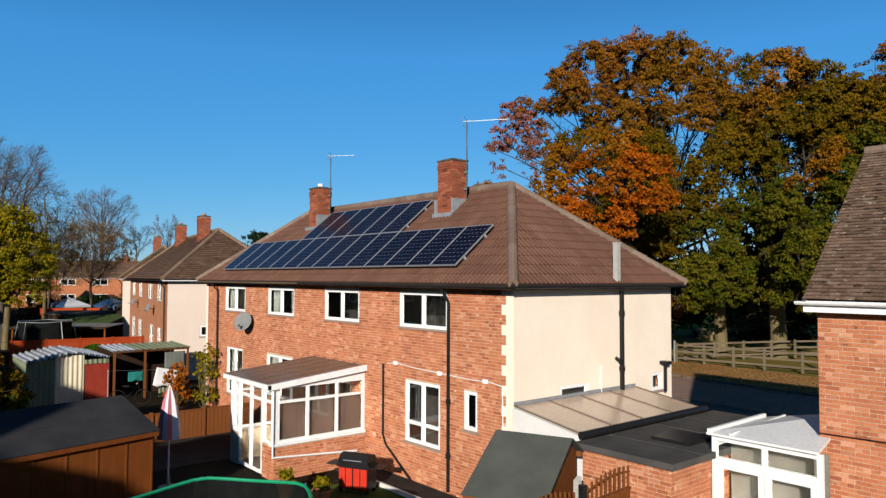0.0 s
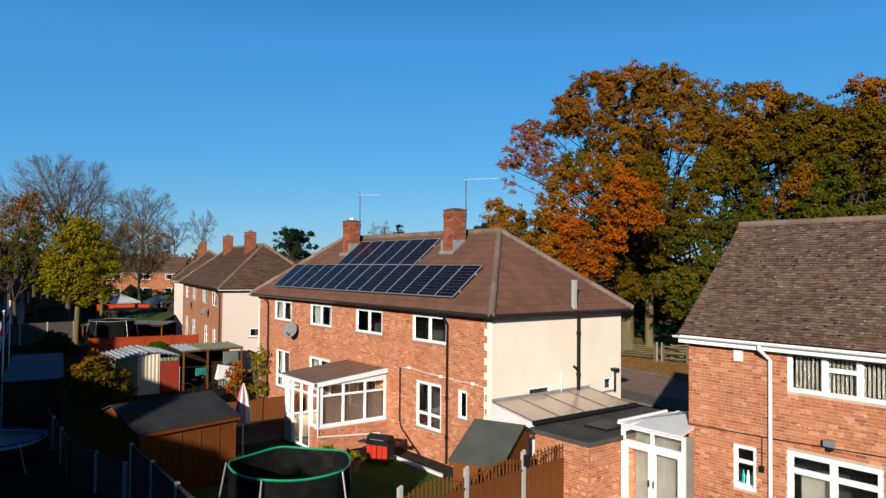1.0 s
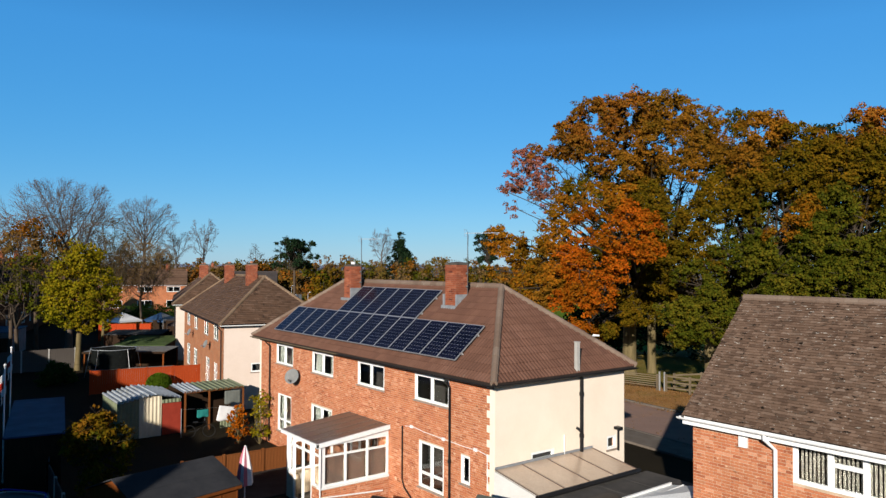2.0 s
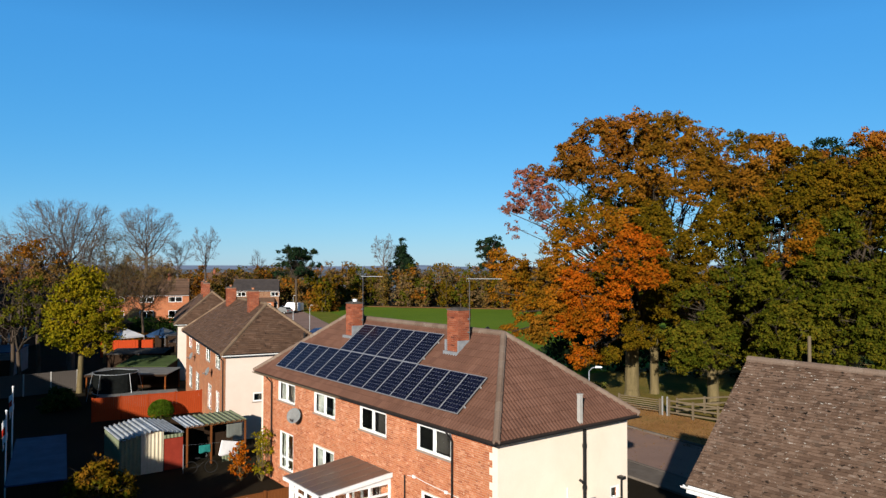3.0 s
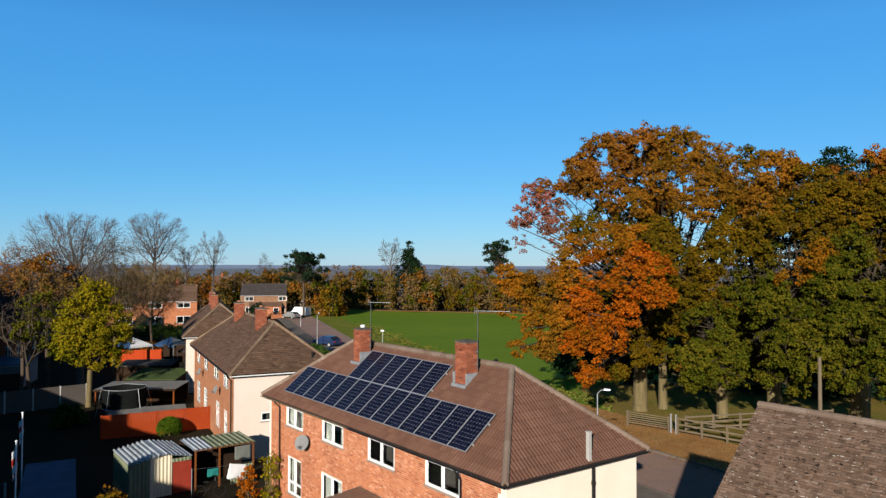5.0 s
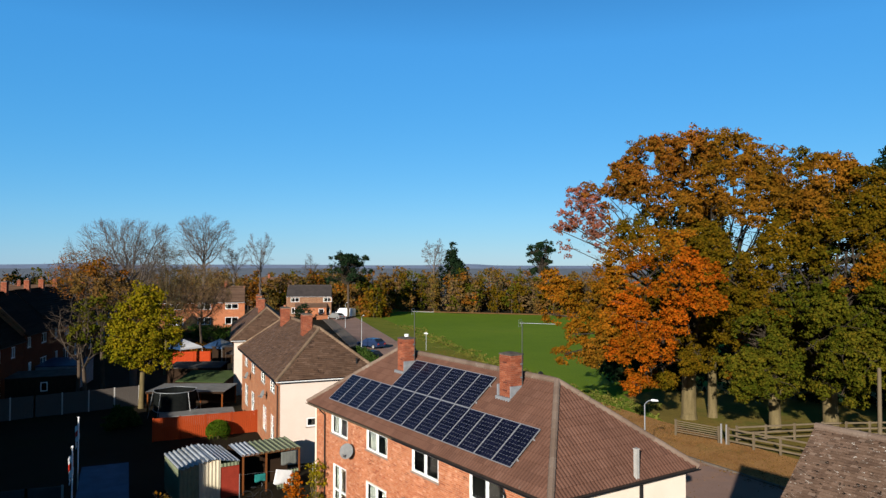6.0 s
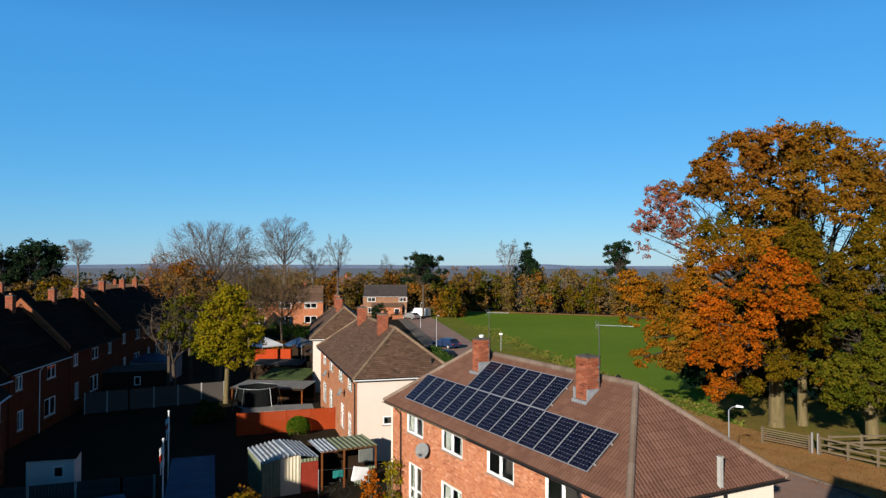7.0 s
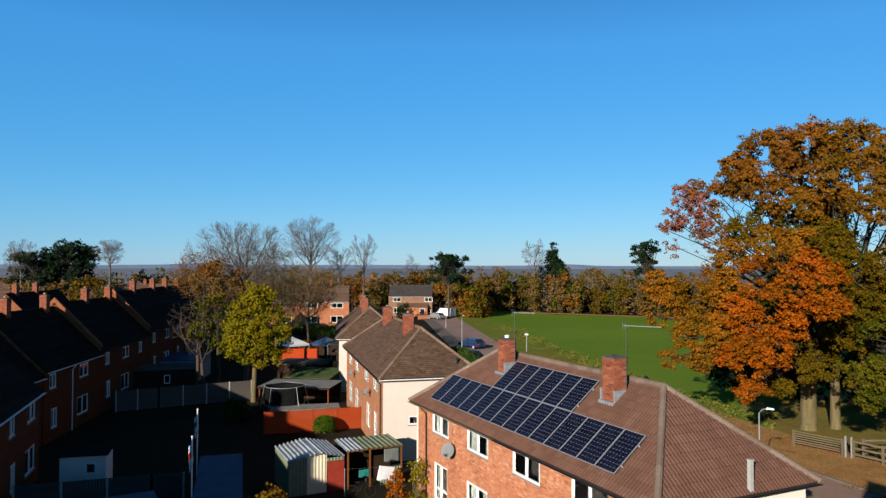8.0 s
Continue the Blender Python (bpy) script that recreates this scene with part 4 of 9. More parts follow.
M_PANELFRAME = surface("anodised_frame", (0.24, 0.24, 0.245), (0.31, 0.31, 0.315), 5, 0.4, 0.3, grain=30, bumps=0.0)
M_CELL = piecewise("silicon_cell", [(0, (0.004, 0.005, 0.013)), (0.5, (0.006, 0.007, 0.017)), (1, (0.008, 0.009, 0.022))], rough=0.2, grain=20, bumps=0.0, spec=0.07)
M_SHEET = surface("panel_backsheet", (0.11, 0.115, 0.145), (0.14, 0.145, 0.175), 3, 0.2, bumps=0.0, spec=0.08)
rear_slope = main_faces["rear"][0]
S0 = L + EO + -16.07
T0 = 0.13 * math.hypot(D / 2 + EO, ZR - HE) - 0.05
first = solar_panel(rear_slope, S0, T0)
pitch_x = 1.009
basis = first.matrix_basis.copy()
for row, start, count in ((0, 0, 14), (1, 3.95, 6)):
    for i in range(count):
        if row == 0 and i == 0:
            continue
        copy_thing(first, basis @ Matrix.Translation(((start + i) * pitch_x, row * 1.685, 0)))


def conservatory():
    root = thing("conservatory", "white framed lean-to conservatory on brick base", "conservatory")
    x0, x1, y0 = -8.55, -5.85, -2.8
    zs, ze, zw, zt = 0.90, 2.42, 2.72, 2.0
    base = part("dwarf_wall", Geo().box(x1 - 0.2, x1, y0, -0.015, -0.2, zs - 0.02), M_MORTAR, root, "low brick wall")
    for a, b, c in ((x0, x0 + 0.2, -0.015), (x0 + 0.2, x0 + 0.55, y0 + 0.2), (x1 - 0.65, x1 - 0.2, y0 + 0.2)):
        part("dwarf_wall", Geo().box(a, b, y0, c, -0.2, zs - 0.02), M_MORTAR, root, "low brick wall")
    rest, _ = lay_bricks(right_side(x1), y0, -0.015, -0.2, zs - 0.03, [])
    tagged(part("bricks", rest, M_BRICK, base), kind="stuff")
    rest, _ = lay_bricks(rear(y0), x1 - 0.65, x1, -0.2, zs - 0.03, [])
    tagged(part("bricks", rest, M_BRICK, base), kind="stuff")
    part("sill", Geo().box(x1 - 0.2, x1 + 0.06, y0 - 0.05, -0.015, zs - 0.015, zs + 0.05), M_WHITE, root)

    def glazed(fr, u0, u1, w0, w1, n, cut, name="side_window"):
        g = Geo()
        b = 0.07
        block(g, fr, u0, u1, -0.07, 0, w0, w0 + b)
        block(g, fr, u0, u1, -0.07, 0, w1 - b, w1)
        for i in range(n + 1):
            c = u0 + (u1 - u0) * i / n
            c = min(max(c, u0 + b / 2), u1 - b / 2)
            block(g, fr, c - b / 2, c + b / 2, -0.07, 0.004, w0 + b, w1 - b)
        if cut:
            block(g, fr, u0 + b, u1 - b, -0.07, 0.002, cut - b / 2, cut + b / 2)
        ob = part(name, g, M_WHITE, root)
        for i in range(n):
            a = u0 + (u1 - u0) * i / n + b / 2
            c = u0 + (u1 - u0) * (i + 1) / n - b / 2
            for p, q in ([(w0 + b, cut - b / 2), (cut + b / 2, w1 - b)] if cut else [(w0 + b, w1 - b)]):
                pane = part("pane", block(Geo(), fr, a, c, -0.04, -0.034, p, q), M_GLASS, ob)
                pane.visible_shadow = False
        return ob

    glazed(right_side(x1), y0 + 0.09, -0.015, zs + 0.05, ze, 3, zt)
    glazed(rear(y0), x0 + 0.0, x0 + 0.55, zs, ze, 1, zt)
    glazed(rear(y0), x1 - 0.65, x1 - 0.08, zs, ze, 1, zt)
    d = glazed(rear(y0 - 0.005), x0 + 0.56, x1 - 0.66, 0.05, ze, 2, zt, "french_doors")
    part("handle", Geo().box(-7.28, -7.25, y0 - 0.06, y0 - 0.01, 0.95, 1.15), M_ALU, d)
    glazed(left_side(x0), 0.02, -y0 - 0.09, zs, ze, 3, zt)
    part("corner_post", Geo().box(x1 - 0.09, x1 + 0.01, y0 - 0.01, y0 + 0.09, zs + 0.05, ze), M_WHITE, root)
    rise = (zw - ze)
    roof = Geo()
    for i in range(5):
        a = x0 - 0.1 + (x1 - x0 + 0.2) * i / 5
        b = x0 - 0.1 + (x1 - x0 + 0.2) * (i + 1) / 5 - 0.03
        roof.solid([(a, y0 - 0.18, ze + 0.02), (b, y0 - 0.18, ze + 0.02), (b, -0.02, zw + 0.02), (a, -0.02, zw + 0.02)], [(a, y0 - 0.18, ze + 0.05), (b, y0 - 0.18, ze + 0.05), (b, -0.02, zw + 0.05), (a, -0.02, zw + 0.05)])
    r = part("roof_sheet", roof, M_POLYDARK, root, "brown ribbed roof sheets")
    for i in range(6):
        a = x0 - 0.1 + (x1 - x0 + 0.2) * i / 5 - 0.015
        part("glazing_bar", Geo().beam((a, y0 - 0.18, ze + 0.055), (a, -0.02, zw + 0.055), 0.05, 0.03), M_POLYDARK, r)
    part("fascia", Geo().box(x0 - 0.12, x1 + 0.12, y0 - 0.2, y0 - 0.14, ze - 0.06, ze + 0.06).solid([(x1 + 0.05, y0 - 0.2, ze - 0.08), (x1 + 0.12, y0 - 0.2, ze - 0.08), (x1 + 0.12, -0.02, zw - 0.10), (x1 + 0.05, -0.02, zw - 0.10)], [(x1 + 0.05, y0 - 0.2, ze + 0.07), (x1 + 0.12, y0 - 0.2, ze + 0.07), (x1 + 0.12, -0.02, zw + 0.07), (x1 + 0.05, -0.02, zw + 0.07)]), M_WHITE, root)
    tri = Geo().solid([(x1 - 0.06, y0 + 0.0, ze), (x1, y0 + 0.0, ze), (x1, -0.02, ze), (x1 - 0.06, -0.02, ze)], [(x1 - 0.06, y0, ze + 0.03), (x1, y0, ze + 0.03), (x1, -0.02, zw), (x1 - 0.06, -0.02, zw)])
    part("gable_infill", tri, M_WHITE, root)
    part("waste_pipe", Geo().path([(x1 + 0.05, y0 - 0.05, ze), (x1 + 0.05, y0 - 0.05, 0.62), (x1 + 0.06, -0.3, 0.42)], 0.03), M_WHITE, root, "white plastic waste pipe")
    # brown panels added close behind the side panes to darken them
    for i in range(3):
        a = y0 + 0.16 + (-y0 - 0.175) * i / 3
        part("pane_backing", Geo().box(x1 - 0.12, x1 - 0.11, a, a + (-y0 - 0.175) / 3 - 0.08, zs + 0.1, zt - 0.05), M_BACKING, root, "brown backing panel added behind the glass")
    part("floor_slab", Geo().box(x0 + 0.2, x1 - 0.2, y0 + 0.2, -0.02, -0.2, 0.04), M_PAVING, root)
    return root


conservatory()


# ------------------------------------------------------------------ side extension, store and porch
def lean_to():
    root = thing("lean_to", "lean-to passage with bronze polycarbonate roof and white fascia", "lean-to")
    zo, zi, w, n, step = 2.14, 2.42, 2.05, 4, 1.11
    sheets = Geo()
    for i in range(n):
        a, b = 0.02 + i * step, 0.02 + (i + 1) * step - 0.03
        sheets.solid([(0.03, a, zi), (w, a - 0.1, zo), (w, b - 0.1, zo), (0.03, b, zi)], [(0.03, a, zi + 0.025), (w, a - 0.1, zo + 0.025), (w, b - 0.1, zo + 0.025), (0.03, b, zi + 0.025)])
    r = part("roof_sheet", sheets, M_POLY, root, "bronze polycarbonate sheets")
    for i in range(n + 1):
        a = 0.02 + i * step - 0.015
        part("glazing_bar", Geo().beam((0.03, a, zi + 0.035), (w, a - 0.1, zo + 0.035), 0.045, 0.02), M_POLYDARK, r)
    part("front_wall", Geo().solid([(0.03, -0.04, -0.2), (w, -0.14, -0.2), (w, -0.04, -0.2), (0.03, 0.06, -0.2)], [(0.03, -0.04, zi - 0.01), (w, -0.14, zo - 0.01), (w, -0.04, zo - 0.01), (0.03, 0.06, zi - 0.01)]), M_WHITEWALL, root, "white boarded front")
    part("flashing", Geo().box(0.02, 0.06, 0.0, 4.45, zi + 0.03, zi + 0.10), M_LEAD, root)
    part("back_wall", Geo().box(0.03, w, 4.3, 4.4, -0.2, zo - 0.02), M_WHITEWALL, root)
    part("roof_edge", Geo().tube((w + 0.12, -0.35, zo + 0.08), (w + 0.12, 4.2, zo + 0.08), 0.075, 0.075, 10), M_BLACK, root, "black roll along the edge")
    return root


def brick_store():
    root = thing("brick_store", "small flat-roofed brick store with dark felt roof", "outbuilding")
    x0, x1, y0, y1 = 2.20, 4.10, -0.33, 4.6
    g = Geo().box(x0, x1, y0, y0 + 0.12, -0.2, 1.98).box(x1 - 0.12, x1, y0 + 0.12, y1, -0.2, 1.98).box(x0, x0 + 0.12, y0 + 0.12, y1, -0.2, 1.98).box(x0 + 0.12, x1 - 0.12, y1 - 0.12, y1, -0.2, 1.98)
    w = part("wall", g, M_MORTAR, root)
    rest, singles = lay_bricks(rear(y0), x0, x1, -0.2, 1.98, [], own=lambda u, z: z > 0.7)
    tagged(part("bricks", rest, M_BRICK, w), kind="stuff")
    place_bricks(singles, y0, w, M_BRICK_ONE)
    rest, _ = lay_bricks(right_side(x1), y0, 2.2, -0.2, 1.98, [], seed=4)
    tagged(part("bricks", rest, M_BRICK, w), kind="stuff")
    rest, _ = lay_bricks(left_side(x0), -1.2, -y0, -0.2, 1.98, [], seed=5)
    tagged(part("bricks", rest, M_BRICK, w), kind="stuff")
    part("roof_slab", Geo().box(x0 - 0.12, x1 + 0.12, y0 - 0.12, y1 + 0.1, 1.985, 2.10), M_FELTDARK, root, "dark felt flat roof")
    for y in (0.6, 2.2, 3.4):
        part("felt_seam", Geo().box(x0 - 0.1, x1 + 0.1, y, y + 0.1, 2.10, 2.108), M_FELTDARK, root)
    part("skylight", Geo().box(2.9, 3.7, 0.9, 1.8, 2.109, 2.17), M_BLACK, root)
    return root


def porch():
    root = thing("porch", "white glazed porch with double doors and sloping clear roof", "porch")
    x0, x1, y0, z1 = 4.14, 6.06, 0.95, 2.40
    fr = rear(y0)
    g = Geo()
    block(g, fr, x0, x1, -0.07, 0, z1 - 0.09, z1)
    block(g, fr, x0, x0 + 0.09, -0.07, 0, 0.0, z1 - 0.09)
    block(g, fr, x1 - 0.09, x1, -0.07, 0, 0.0, z1 - 0.09)
    block(g, fr, x0 + 0.09, x1 - 0.09, -0.07, 0.004, 1.92, 2.02)
    mid = (x0 + x1) / 2
    block(g, fr, mid - 0.04, mid + 0.04, -0.07, 0.002, 2.02, z1 - 0.09)
    f = part("door_frame", g, M_WHITE, root)
    for a, b in ((x0 + 0.09, mid - 0.04), (mid + 0.04, x1 - 0.09)):
        part("pane", block(Geo(), fr, a, b, -0.04, -0.034, 2.02, z1 - 0.09), M_GLASS, f).visible_shadow = False
    for a, b, hx in ((x0 + 0.09, mid - 0.005, mid - 0.07), (mid + 0.005, x1 - 0.09, mid + 0.07)):
        d = Geo()
        block(d, fr, a, b, -0.06, 0.008, 0.02, 0.12)
        block(d, fr, a, b, -0.06, 0.008, 1.83, 1.918)
        block(d, fr, a, a + 0.1, -0.06, 0.008, 0.12, 1.83)
        block(d, fr, b - 0.1, b, -0.06, 0.008, 0.12, 1.83)
        door = part("door", d, M_WHITE, root)
        part("pane", block(Geo(), fr, a + 0.1, b - 0.1, -0.03, -0.024, 0.12, 1.83), M_GLASS, door).visible_shadow = False
        part("handle", block(Geo(), fr, hx - 0.012, hx + 0.012, 0.008, 0.045, 0.95, 1.12), M_BLACK, door)
    part("blind", Geo().box(x0 + 0.1, x1 - 0.1, y0 + 0.5, y0 + 0.53, 0.3, 2.3), M_BLIND, root)
    roof = Geo().solid([(x0 - 0.05, y0 - 0.1, z1 + 0.01), (x1 - 0.02, y0 - 0.1, z1 + 0.01), (5.75, 3.0, z1 + 0.35), (x0 - 0.05, 3.0, z1 + 0.02)], [(x0 - 0.05, y0 - 0.1, z1 + 0.05), (x1 - 0.02, y0 - 0.1, z1 + 0.05), (5.75, 3.0, z1 + 0.39), (x0 - 0.05, 3.0, z1 + 0.06)])
    part("roof_sheet", roof, M_WHITE, root, "milky white roof sheet")
    part("roof_bar", Geo().beam((x0, y0 - 0.1, z1 + 0.08), (x0, 3.0, z1 + 0.1), 0.06, 0.08).beam((x0 + 0.4, y0 - 0.1, z1 + 0.08), (x0 + 0.4, 3.0, z1 + 0.16), 0.04, 0.04), M_WHITE, root)
    part("side_panel", Geo().box(x0, x0 + 0.06, y0 + 0.08, 3.0, 2.2, z1), M_WHITE, root)
    return root


lean_to()
brick_store()
porch()


# ------------------------------------------------------------------ neighbouring house with gable roof
def neighbour():
    root = thing("neighbour_house", "red brick house with mossy plain-tiled gable roof", "house")
    X0, X1, Y0, Y1, he, zr, yr = 5.77, 21.5, 1.58, 6.98, 4.88, 7.77, 4.28
    fr = rear(Y0)
    holes = [(8.28, 10.60, 3.80, 4.72), (6.98, 7.55, 1.32, 2.36), (8.27, 10.25, 0.05, 2.48), (12.7, 14.7, 3.8, 4.72)]
    wall = part("rear_wall", solid_wall(Geo(), fr, X0, X1, -0.3, he, holes, 0.115), M_MORTAR, root, "red brick rear wall")
    rest, singles = lay_bricks(fr, X0, 14.0, -0.3, he, holes, own=lambda u, w: 5.9 < u < 7.75 and 2.7 < w < 4.9, seed=8)
    tagged(part("bricks", rest, M_BRICK, wall), kind="stuff")
    place_bricks(singles[:300], Y0, wall, M_BRICK_ONE)
    g = Geo().box(X0, X0 + 0.28, Y0 + 0.28, Y1, -0.3, he)
    g.solid([(X0, Y0, he), (X0 + 0.28, Y0, he), (X0 + 0.28, Y1, he), (X0, Y1, he)], [(X0, yr - 0.05, zr - 0.1), (X0 + 0.28, yr - 0.05, zr - 0.1), (X0 + 0.28, yr + 0.05, zr - 0.1), (X0, yr + 0.05, zr - 0.1)])
    part("gable_wall", g, M_BRICKFAR, root)
    part("street_wall", Geo().box(X0 + 0.28, X1, Y1 - 0.28, Y1, -0.3, he), M_BRICKFAR, root)
    part("far_wall", Geo().box(X1 - 0.28, X1, Y0 + 0.28, Y1 - 0.28, -0.3, he), M_BRICKFAR, root)
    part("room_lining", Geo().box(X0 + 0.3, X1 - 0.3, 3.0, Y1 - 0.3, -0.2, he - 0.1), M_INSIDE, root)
    part("upper_floor", Geo().box(X0 + 0.29, X1 - 0.29, Y0 + 0.29, Y1 - 0.29, 2.75, 2.9), M_INSIDE, root)
    window(root, fr, 8.28, 10.60, 3.80, 4.72, 3, transom=[None, 4.38, None], blinds=24, bar=0.095, sill=None)
    window(root, fr, 6.98, 7.55, 1.32, 2.36, 1, transom=1.98, sill=None)
    window(root, fr, 8.27, 10.25, 0.05, 2.48, 2, transom=2.05, sill=None, bar=0.12)
    part("door_blind", Geo().box(8.45, 9.2, Y0 + 0.3, Y0 + 0.31, 0.1, 2.0), M_BLIND, root)
    window(root, fr, 12.7, 14.7, 3.8, 4.72, 2)
    for nm, x, z, col in (("bottle", 7.12, 1.42, M_TEAL), ("bottle", 7.24, 1.42, M_LINEN), ("bottle", 7.36, 1.42, M_TEAL)):
        part(nm, Geo().lathe([(0.0, 0), (0.04, 0), (0.04, 0.2), (0.018, 0.25), (0.018, 0.32), (0, 0.32)], (x, Y0 + 0.2, z), 10), col, root)
    part("inner_sill", Geo().box(6.98, 7.55, Y0 + 0.12, Y0 + 0.3, 1.36, 1.41), M_WHITE, root)
    # roof
    e, v = 0.28, 0.12
    low = Vector((0, 0, -0.06))
    up = math.hypot(yr - Y0 + e, zr - he)
    a, b = Vector((X0 - v, Y0 - e, he)), Vector((X1 + v, Y0 - e, he))
    c, d = Vector((X0 - v, yr, zr)), Vector((X1 + v, yr, zr))
    p, q = Vector((X0 - v, 2 * yr - Y0 + e, he)), Vector((X1 + v, 2 * yr - Y0 + e, he))
    roof = part("roof", Geo().face(a + low, b + low, d + low, c + low).face(p + low, c + low, d + low, q + low), M_GUTTER, root)
    f1 = slope_frame(a, (1, 0, 0), (0, yr - Y0 + e, zr - he))
    stop = [(Vector((X1 + v, 0, 0)), Vector((1, 0, 0))), (Vector((X0 - v, 0, 0)), Vector((-1, 0, 0))), (Vector((0, 0, zr + 0.04)), Vector((0, 0, 1)))]
    tiled_slope(roof, f1, (0.0, 9.0), up, "plain", stop, own=lambda s, t: 0.4 < s < 2.9 and 0.15 < t < 1.95, seed=6, rough_lift=0.012)
    f2 = slope_frame(q, (-1, 0, 0), (0, -(yr - Y0 + e), zr - he))
    tiled_slope(roof, f2, (X1 - X0 - 6.0, X1 - X0 + 2 * v), up, "plain", stop, seed=7)
    far = Geo()
    far.face(f1(9.0, 0, 0.03), f1(X1 - X0 + 2 * v, 0, 0.03), f1(X1 - X0 + 2 * v, up, 0.02), f1(9.0, up, 0.02))
    far.face(f2(0, 0, 0.03), f2(X1 - X0 - 6.0, 0, 0.03), f2(X1 - X0 - 6.0, up, 0.02), f2(0, up, 0.02))
    part("far_roof_slope", far, M_PLAIN, roof)
    ridge_row(roof, c + Vector((0, 0, 0.03)), d + Vector((0, 0, 0.02)), 0.10, 0.33, M_HIP)
    part("verge", Geo().beam(a + Vector((0.02, 0, -0.05)), c + Vector((0.02, 0, -0.05)), 0.05, 0.12).beam(c + Vector((0.02, 0, -0.05)), p + Vector((0.02, 0, -0.05)), 0.05, 0.10), M_SOOT, roof)
    gutter(root, (X0 - v - 0.1, Y0 - e - 0.06, he - 0.01), (X1, Y0 - e - 0.06, he - 0.03), M_WHITE, 0.065)
    part("fascia", Geo().box(X0 - v, X1, Y0 - e - 0.0, Y0 - e + 0.025, he - 0.19, he - 0.0), M_WHITE, root)
    part("soffit", Geo().box(X0 - v, X1, Y0 - e + 0.026, Y0 - 0.02, he - 0.19, he - 0.16), M_WHITE, root)
    part("downpipe", Geo().path([(7.80, Y0 - 0.34, he - 0.06), (7.80, Y0 - 0.34, he - 0.16), (7.92, Y0 - 0.07, he - 0.42), (7.92, Y0 - 0.07, 0.0)], 0.045), M_WHITE, root, "white plastic downpipe")
    part("cable", Geo().path([(X0, Y0 - 0.03, 2.62), (7.8, Y0 - 0.03, 2.66), (11.5, Y0 - 0.03, 2.80)], 0.014, 5).path([(7.7, Y0 - 0.03, 2.66), (7.7, Y0 - 0.03, 1.95)], 0.012, 5).box(7.65, 7.75, Y0 - 0.08, Y0 - 0.015, 1.85, 1.99), M_BLACK, root)
    part("alarm_box", Geo().box(7.03, 7.24, Y0 - 0.08, Y0 - 0.014, 4.36, 4.62), M_WHITE, root, "white alarm box")
    lamp = part("flood_lamp", Geo().box(9.12, 9.34, Y0 - 0.16, Y0 - 0.05, 2.76, 2.90), M_GALV, root)
    part("sensor", Geo().box(9.18, 9.28, Y0 - 0.12, Y0 - 0.013, 2.66, 2.74), M_BLACK, lamp)
    part("hose_reel", Geo().lathe([(0.0, -0.06), (0.24, -0.06), (0.24, 0.06), (0.0, 0.06)], (0, 0, 0), 18).moved(pose(7.10, Y0 - 0.10, 0.62, 90, 0, 0)), M_DISH, root, "grey wall hose reel")
    part("reel_badge", Geo().box(6.98, 7.22, Y0 - 0.175, Y0 - 0.162, 0.60, 0.72), M_TEAL, root, "teal badge")
    return root


neighbour()


# ------------------------------------------------------------------ other houses
def sibling(at, length, label, windows, low_windows, chimneys):
    """A pair of houses like the main one, further along the row."""
    root = thing("house", label, "house", at=at, group="houses along the row")
    fr = rear(0.0)
    holes = [(a, b, 3.96, 4.88) for a, b in windows] + [(a, b, 0.9, 2.5) for a, b in low_windows]
    part("rear_wall", solid_wall(Geo(), fr, -length, 0, -0.3, HE - 0.02, holes, 0.115), M_BRICKSUN, root, "sun-bleached red brick rear wall")
    side_holes = [(1.6, 2.5, 2.2, 2.75)]
    part("gable_wall", solid_wall(Geo(), right_side(0.0), 0.0, D, -0.3, HE - 0.02, side_holes, 0.115, 0.016), M_RENDERB, root, "cream rendered side wall")
    window(root, right_side(0.016), 1.6, 2.5, 2.2, 2.75, 1)
    part("far_gable_wall", Geo().box(-length, -length + 0.28, 0.28, D, -0.3, HE - 0.02), M_RENDER, root)
    part("street_wall", Geo().box(-length + 0.28, -0.28, D - 0.28, D, -0.3, HE - 0.02), M_BRICKFAR, root)
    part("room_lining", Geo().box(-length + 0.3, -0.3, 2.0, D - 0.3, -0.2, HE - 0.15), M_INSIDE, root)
    for a, b in windows:
        window(root, fr, a, b, 3.96, 4.88, 2, curtains=[(a + 0.02, b - 0.02)], recess=0.0, bar=0.035, thick=0.016, hang=0.035)
    for a, b in low_windows:
        window(root, fr, a, b, 0.9, 2.5, 2, transom=1.9, curtains=[(a + 0.02, b - 0.02)], recess=0.0, bar=0.035, thick=0.016, hang=0.035)
    hip_roof(root, length, D, HE, ZR, EO, "flat", tiles=M_TILEBROWN, hips=M_HIPPALE)
    gutter(root, (-length - EO, -EO - 0.06, HE - 0.02), (EO, -EO - 0.06, HE - 0.02), M_BLACK)
    gutter(root, (EO + 0.06, -EO, HE - 0.02), (EO + 0.06, D + EO, HE - 0.02), M_WHITE)
    part("downpipe", Geo().path([(-0.5, -0.36, HE - 0.1), (-0.5, -0.09, HE - 0.4), (-0.5, -0.09, 0)], 0.04), M_BLACK, root)
    part("vent_pipe", Geo().path([(-0.5, 4.9, 5.4), (-0.5, 4.9, 6.2)], 0.06), M_BLACK, root)
    for x in chimneys:
        chimney(root, x, 2.6, 6.9, 8.75, 0.75, 0.62, 1)
    return root


